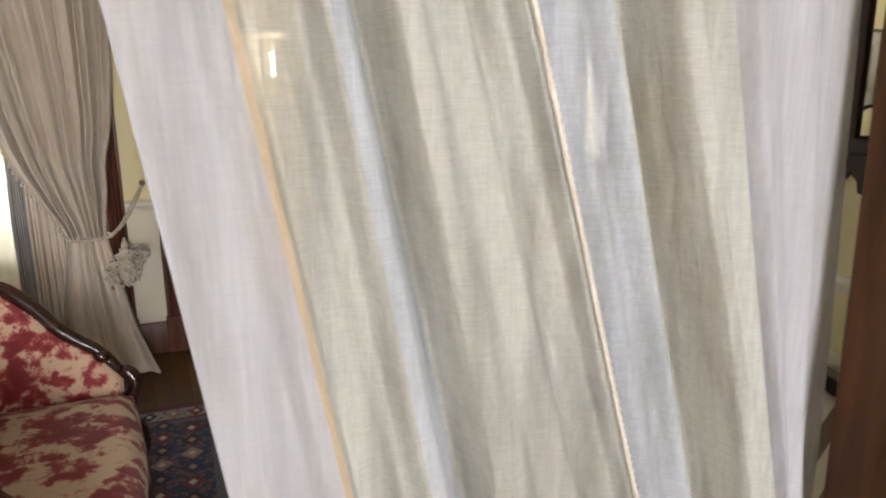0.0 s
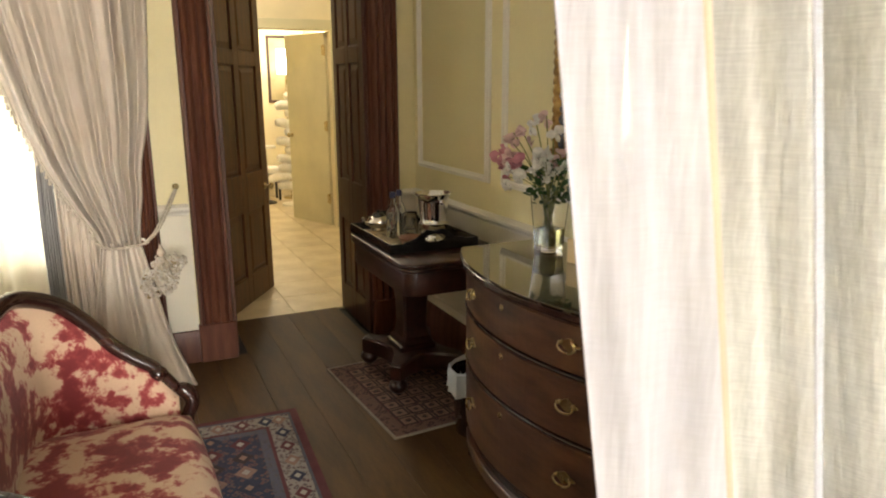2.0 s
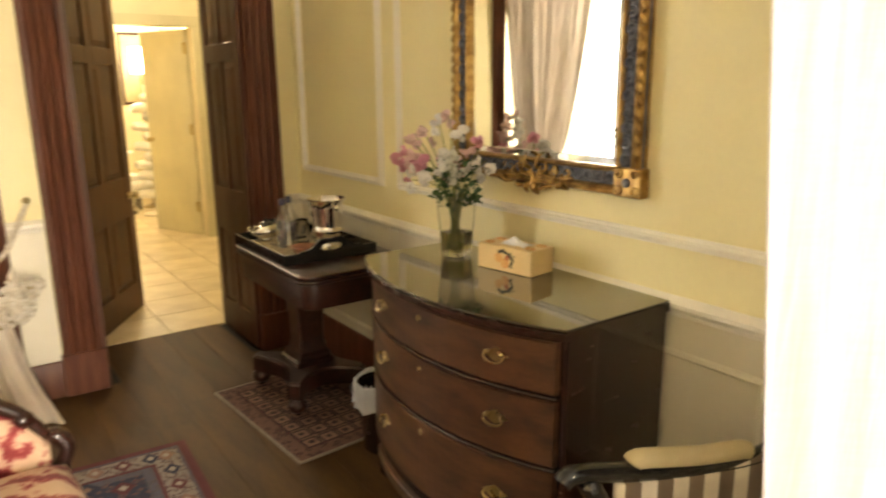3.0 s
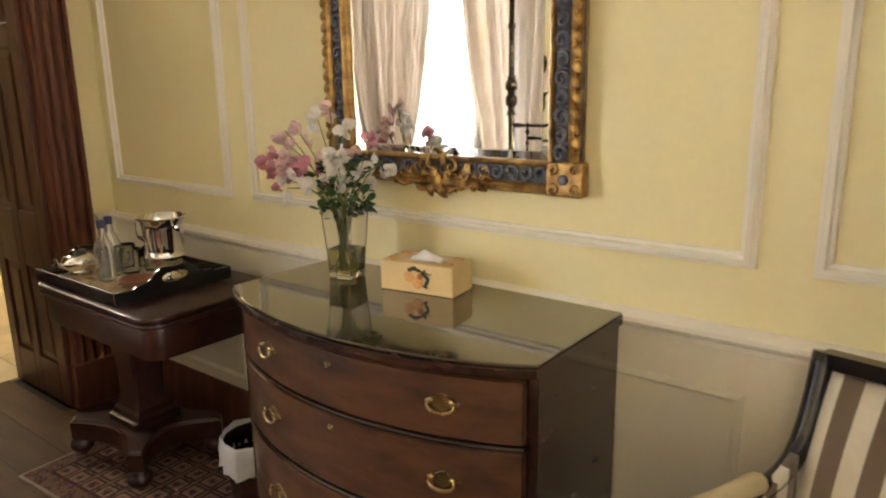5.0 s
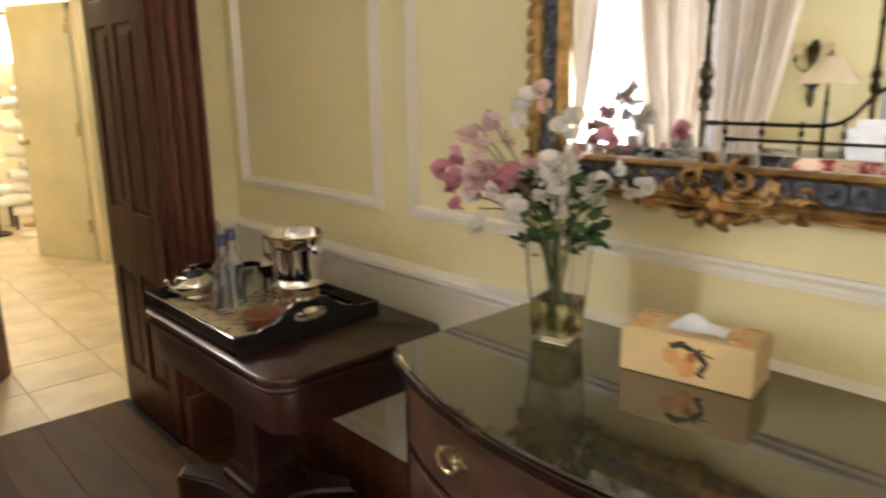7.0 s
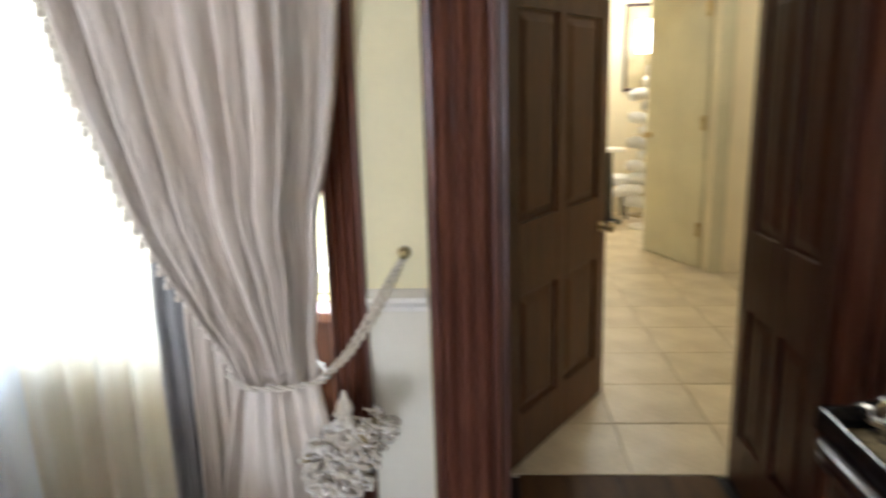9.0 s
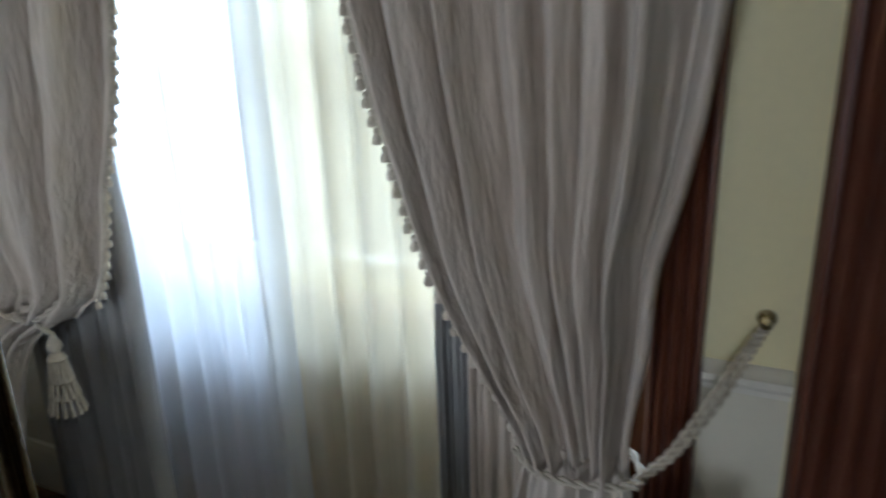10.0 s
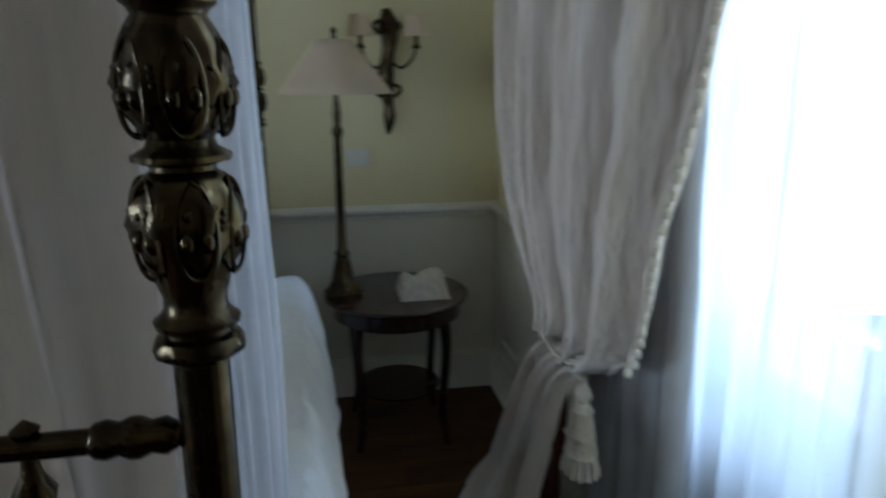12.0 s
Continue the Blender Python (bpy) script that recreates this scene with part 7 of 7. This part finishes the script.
for s in (-1, 1):
    bm = bmesh.new()
    tube(bm, spline([(XW + 0.02, SY, 1.55), (XW + 0.07, SY + s * 0.05, 1.50), (XW + 0.10, SY + s * 0.10, 1.54), (XW + 0.10, SY + s * 0.115, 1.60)], 16), 0.006, 7)
    lathe(bm, [(0.0, 1.575), (0.022, 1.578), (0.014, 1.59), (0.008, 1.60), (0.008, 1.64)], (XW + 0.10, SY + s * 0.115, 0), 12)
    part("arm", bm, M_BEDMETAL, sconce, smooth=60)
    bm = surface(lambda u, v: (XW + 0.10 + (0.052 - 0.012 * v) * math.cos(6.28319 * u), SY + s * 0.115 + (0.052 - 0.012 * v) * math.sin(6.28319 * u), 1.625 + 0.085 * v), 32, 3)
    part("shade", bm, M_SHADE, sconce, "small ivory shade", smooth=180)
    for z in (1.66, 1.40):
        bm = bmesh.new()
        tube(bm, spline([(XW + 0.02, SY, z), (XW + 0.035, SY + s * 0.03, z + 0.03), (XW + 0.03, SY + s * 0.055, z + 0.01), (XW + 0.02, SY + s * 0.03, z - 0.02)], 12), 0.008, 6)
        part("bow", bm, M_BEDMETAL, sconce, smooth=180)
sock = thing("wall_socket", "white plastic double wall socket", "socket")
part("plate", bx(XW + 0.0005, XW + 0.010, 3.70, 3.80, 1.085, 1.160, 0.003, 2), M_TRIM, sock)
part("rocker", bx(XW + 0.010, XW + 0.014, 3.72, 3.745, 1.11, 1.135, 0.001), M_TRIM, sock)
pic = thing("framed_picture", "dark framed picture with a pale mount", "picture")
part("frame", panel_frame(bmesh.new(), "y", YN - 0.0005, -3.13, -2.66, 1.335, 1.95, -1, [(0.0, 0.008), (0.004, 0.024), (0.02, 0.022), (0.026, 0.0)]), M_FRET, pic, smooth=40)
part("mount", bx(-3.13, -2.66, YN - 0.010, YN - 0.001, 1.335, 1.95), material("pale_mount", (0.62, 0.57, 0.47), 0.7, contrast=0.1), pic)
part("print", bx(-3.04, -2.75, YN - 0.0125, YN - 0.0102, 1.45, 1.84), material("dim_print", (0.16, 0.17, 0.13), 0.6, second=(0.34, 0.31, 0.24), scale=9, contrast=0.6), pic)

# ---- bathroom things ----
bar = thing("towel_stand", "tall white stand with rolled white towels", "towel stand")
M_TOWEL = material("white_terry_towel", (0.84, 0.82, 0.78), 0.95, scale=10, bump=0.7, bump_scale=300, contrast=0.3)
BTX, BTY = 1.90, 9.55
bm = bmesh.new()
lathe(bm, [(0.15, 0.0), (0.15, 0.02), (0.02, 0.035), (0.012, 0.06), (0.012, 1.55), (0.0, 1.57)], (BTX, BTY, 0), 20)
part("pole", bm, M_TRIM, bar, smooth=40)
rt_ = random.Random(9)
for k in range(11):
    z, side = 0.26 + 0.115 * k, (-0.07 if k % 2 else 0.05) - 0.10 * (k < 3)
    bm = bmesh.new()
    a = rt_.uniform(-0.5, 0.5)
    d = Vector((math.cos(a), math.sin(a) * 0.6, rt_.uniform(-0.2, 0.2))) * (0.15 - 0.004 * k)
    c = Vector((BTX + side, BTY - 0.06, z))
    tube(bm, spline([c - d, c - d * 0.3 + Vector((0, 0, 0.012)), c + d * 0.4, c + d], 8), [0.040, 0.054, 0.058, 0.060, 0.058, 0.060, 0.056, 0.052, 0.040], 12)
    part("towel", bm, M_TOWEL, bar, smooth=60)
tl = thing("floor_lamp", "lit lamp with a tall white cylinder shade", "lamp")
M_LIT = bpy.data.materials.new("lit_shade")
M_LIT.use_nodes = True
e = M_LIT.node_tree.nodes["Principled BSDF"]
e.inputs["Base Color"].default_value, e.inputs["Emission Color"].default_value, e.inputs["Emission Strength"].default_value = (0.85, 0.8, 0.7, 1), (1, 0.92, 0.75, 1), 4.0
bm = bmesh.new()
lathe(bm, [(0.12, 0.0), (0.12, 0.02), (0.012, 0.03), (0.012, 1.72)], (2.02, 10.15, 0), 16)
part("pole", bm, M_BRASS, tl, smooth=40)
bm = bmesh.new()
lathe(bm, [(0.11, 1.70), (0.11, 2.02)], (2.02, 10.15, 0), 24)
part("shade", bm, M_LIT, tl, "lit white shade", smooth=40)
bp = thing("framed_picture", "tall dark framed picture on the cream wall", "picture")
part("frame", panel_frame(bmesh.new(), "y", 10.3995, 1.86, 2.12, 1.35, 2.18, -1, [(0.0, 0.008), (0.004, 0.024), (0.03, 0.022), (0.036, 0.0)]), M_FRET, bp, smooth=40)
part("mount", bx(1.86, 2.12, 10.39, 10.399, 1.35, 2.18), material("dull_yellow_print", (0.50, 0.42, 0.24), 0.6, second=(0.40, 0.33, 0.18), scale=6, contrast=0.3), bp)
st = thing("pedestal_stand", "small white round table on a dark pedestal", "side table")
bm = bmesh.new()
lathe(bm, [(0.0, 0.74), (0.15, 0.74), (0.155, 0.755), (0.15, 0.77), (0.0, 0.77)], (1.60, 9.8, 0), 24)
part("tabletop", bm, M_TRIM, st, smooth=40)
bm = bmesh.new()
lathe(bm, [(0.13, 0.0), (0.13, 0.02), (0.03, 0.05), (0.035, 0.4), (0.025, 0.74)], (1.60, 9.8, 0), 18)
part("pedestal", bm, M_BLACK, st, smooth=40)
stool = thing("stool", "low white upholstered stool with dark legs", "stool")
part("seat", bx(1.52, 1.85, 9.95, 10.25, 0.36, 0.46, 0.03, 3), M_TOWEL, stool)
for x in (1.55, 1.80):
    for y in (9.98, 10.2):
        part("leg", bx(x, x + 0.03, y, y + 0.03, 0.0, 0.37), M_BLACK, stool)
cl = thing("ceiling_light", "round lit ceiling light with a brass rim", "ceiling light")
for k, (x, y, z) in enumerate(((1.1, 6.4, 2.895), (1.9, 9.4, 2.895))):
    c = cl if k == 0 else thing("ceiling_light", "round lit ceiling light with a brass rim", "ceiling light")
    bm = bmesh.new()
    lathe(bm, [(0.13, z - 0.03), (0.15, z - 0.015), (0.15, z)], (x, y, 0), 28)
    part("rim", bm, M_BRASS, c, smooth=40)
    bm = bmesh.new()
    lathe(bm, [(0.0, z - 0.045), (0.08, z - 0.04), (0.128, z - 0.022), (0.128, z - 0.012)], (x, y, 0), 28)
    part("diffuser", bm, M_LIT, c, smooth=60)
for z in (0.30, 1.10, 1.90):
    bm = bmesh.new()
    lathe(bm, [(0.0, z - 0.06), (0.014, z - 0.056), (0.014, z + 0.056), (0.0, z + 0.06)], (0.004, 0.026, 0), 10)
    box(bm, 0.004, 0.05, 0.0195, 0.0225, z - 0.05, z + 0.05)
    part("hinge", bm, M_BRASS, door2, "brass hinge", smooth=40)

# ---- pieces of the floors ----
random.seed(5)
floor_ob = bpy.data.objects["floor"]
plank = mesh_of("plank", box(bmesh.new(), -0.0893, 0.0893, -0.7494, 0.7494, -0.013, 0.0, 0.0006), M_PLANK)
x, row = XE - 0.09, 0
while x > XW - 0.05:
    y = YS - random.uniform(0.0, 1.2) + 0.75
    while y - 0.75 < Y2:
        if not (y + 0.75 > YN and (x < DX0 + 0.02 or x > DX1 - 0.02) and not WX0 < x < WX1):
            ob = new("plank", plank)
            ob.parent = floor_ob
            ob.location = (x, min(y, Y2 - 0.752), 0.0 if y < Y2 - 0.76 else -0.0006)
        elif y - 0.75 < YN:
            ob = new("plank", plank)
            ob.parent = floor_ob
            ob.location = (x, YN - 0.75, -0.0006)
        y += 1.5
    x -= 0.18
bath_ob = bpy.data.objects["floor_bathroom"]
tile = mesh_of("tile", box(bmesh.new(), -0.1975, 0.1975, -0.1975, 0.1975, -0.006, 0.0, 0.002), M_TILE)
for i in range(6):
    for j in range(14):
        ob = new("tile", tile)
        ob.parent = bath_ob
        ob.location = (0.25 + 0.4 * i, Y2 + 0.2 + 0.4 * j, 0)
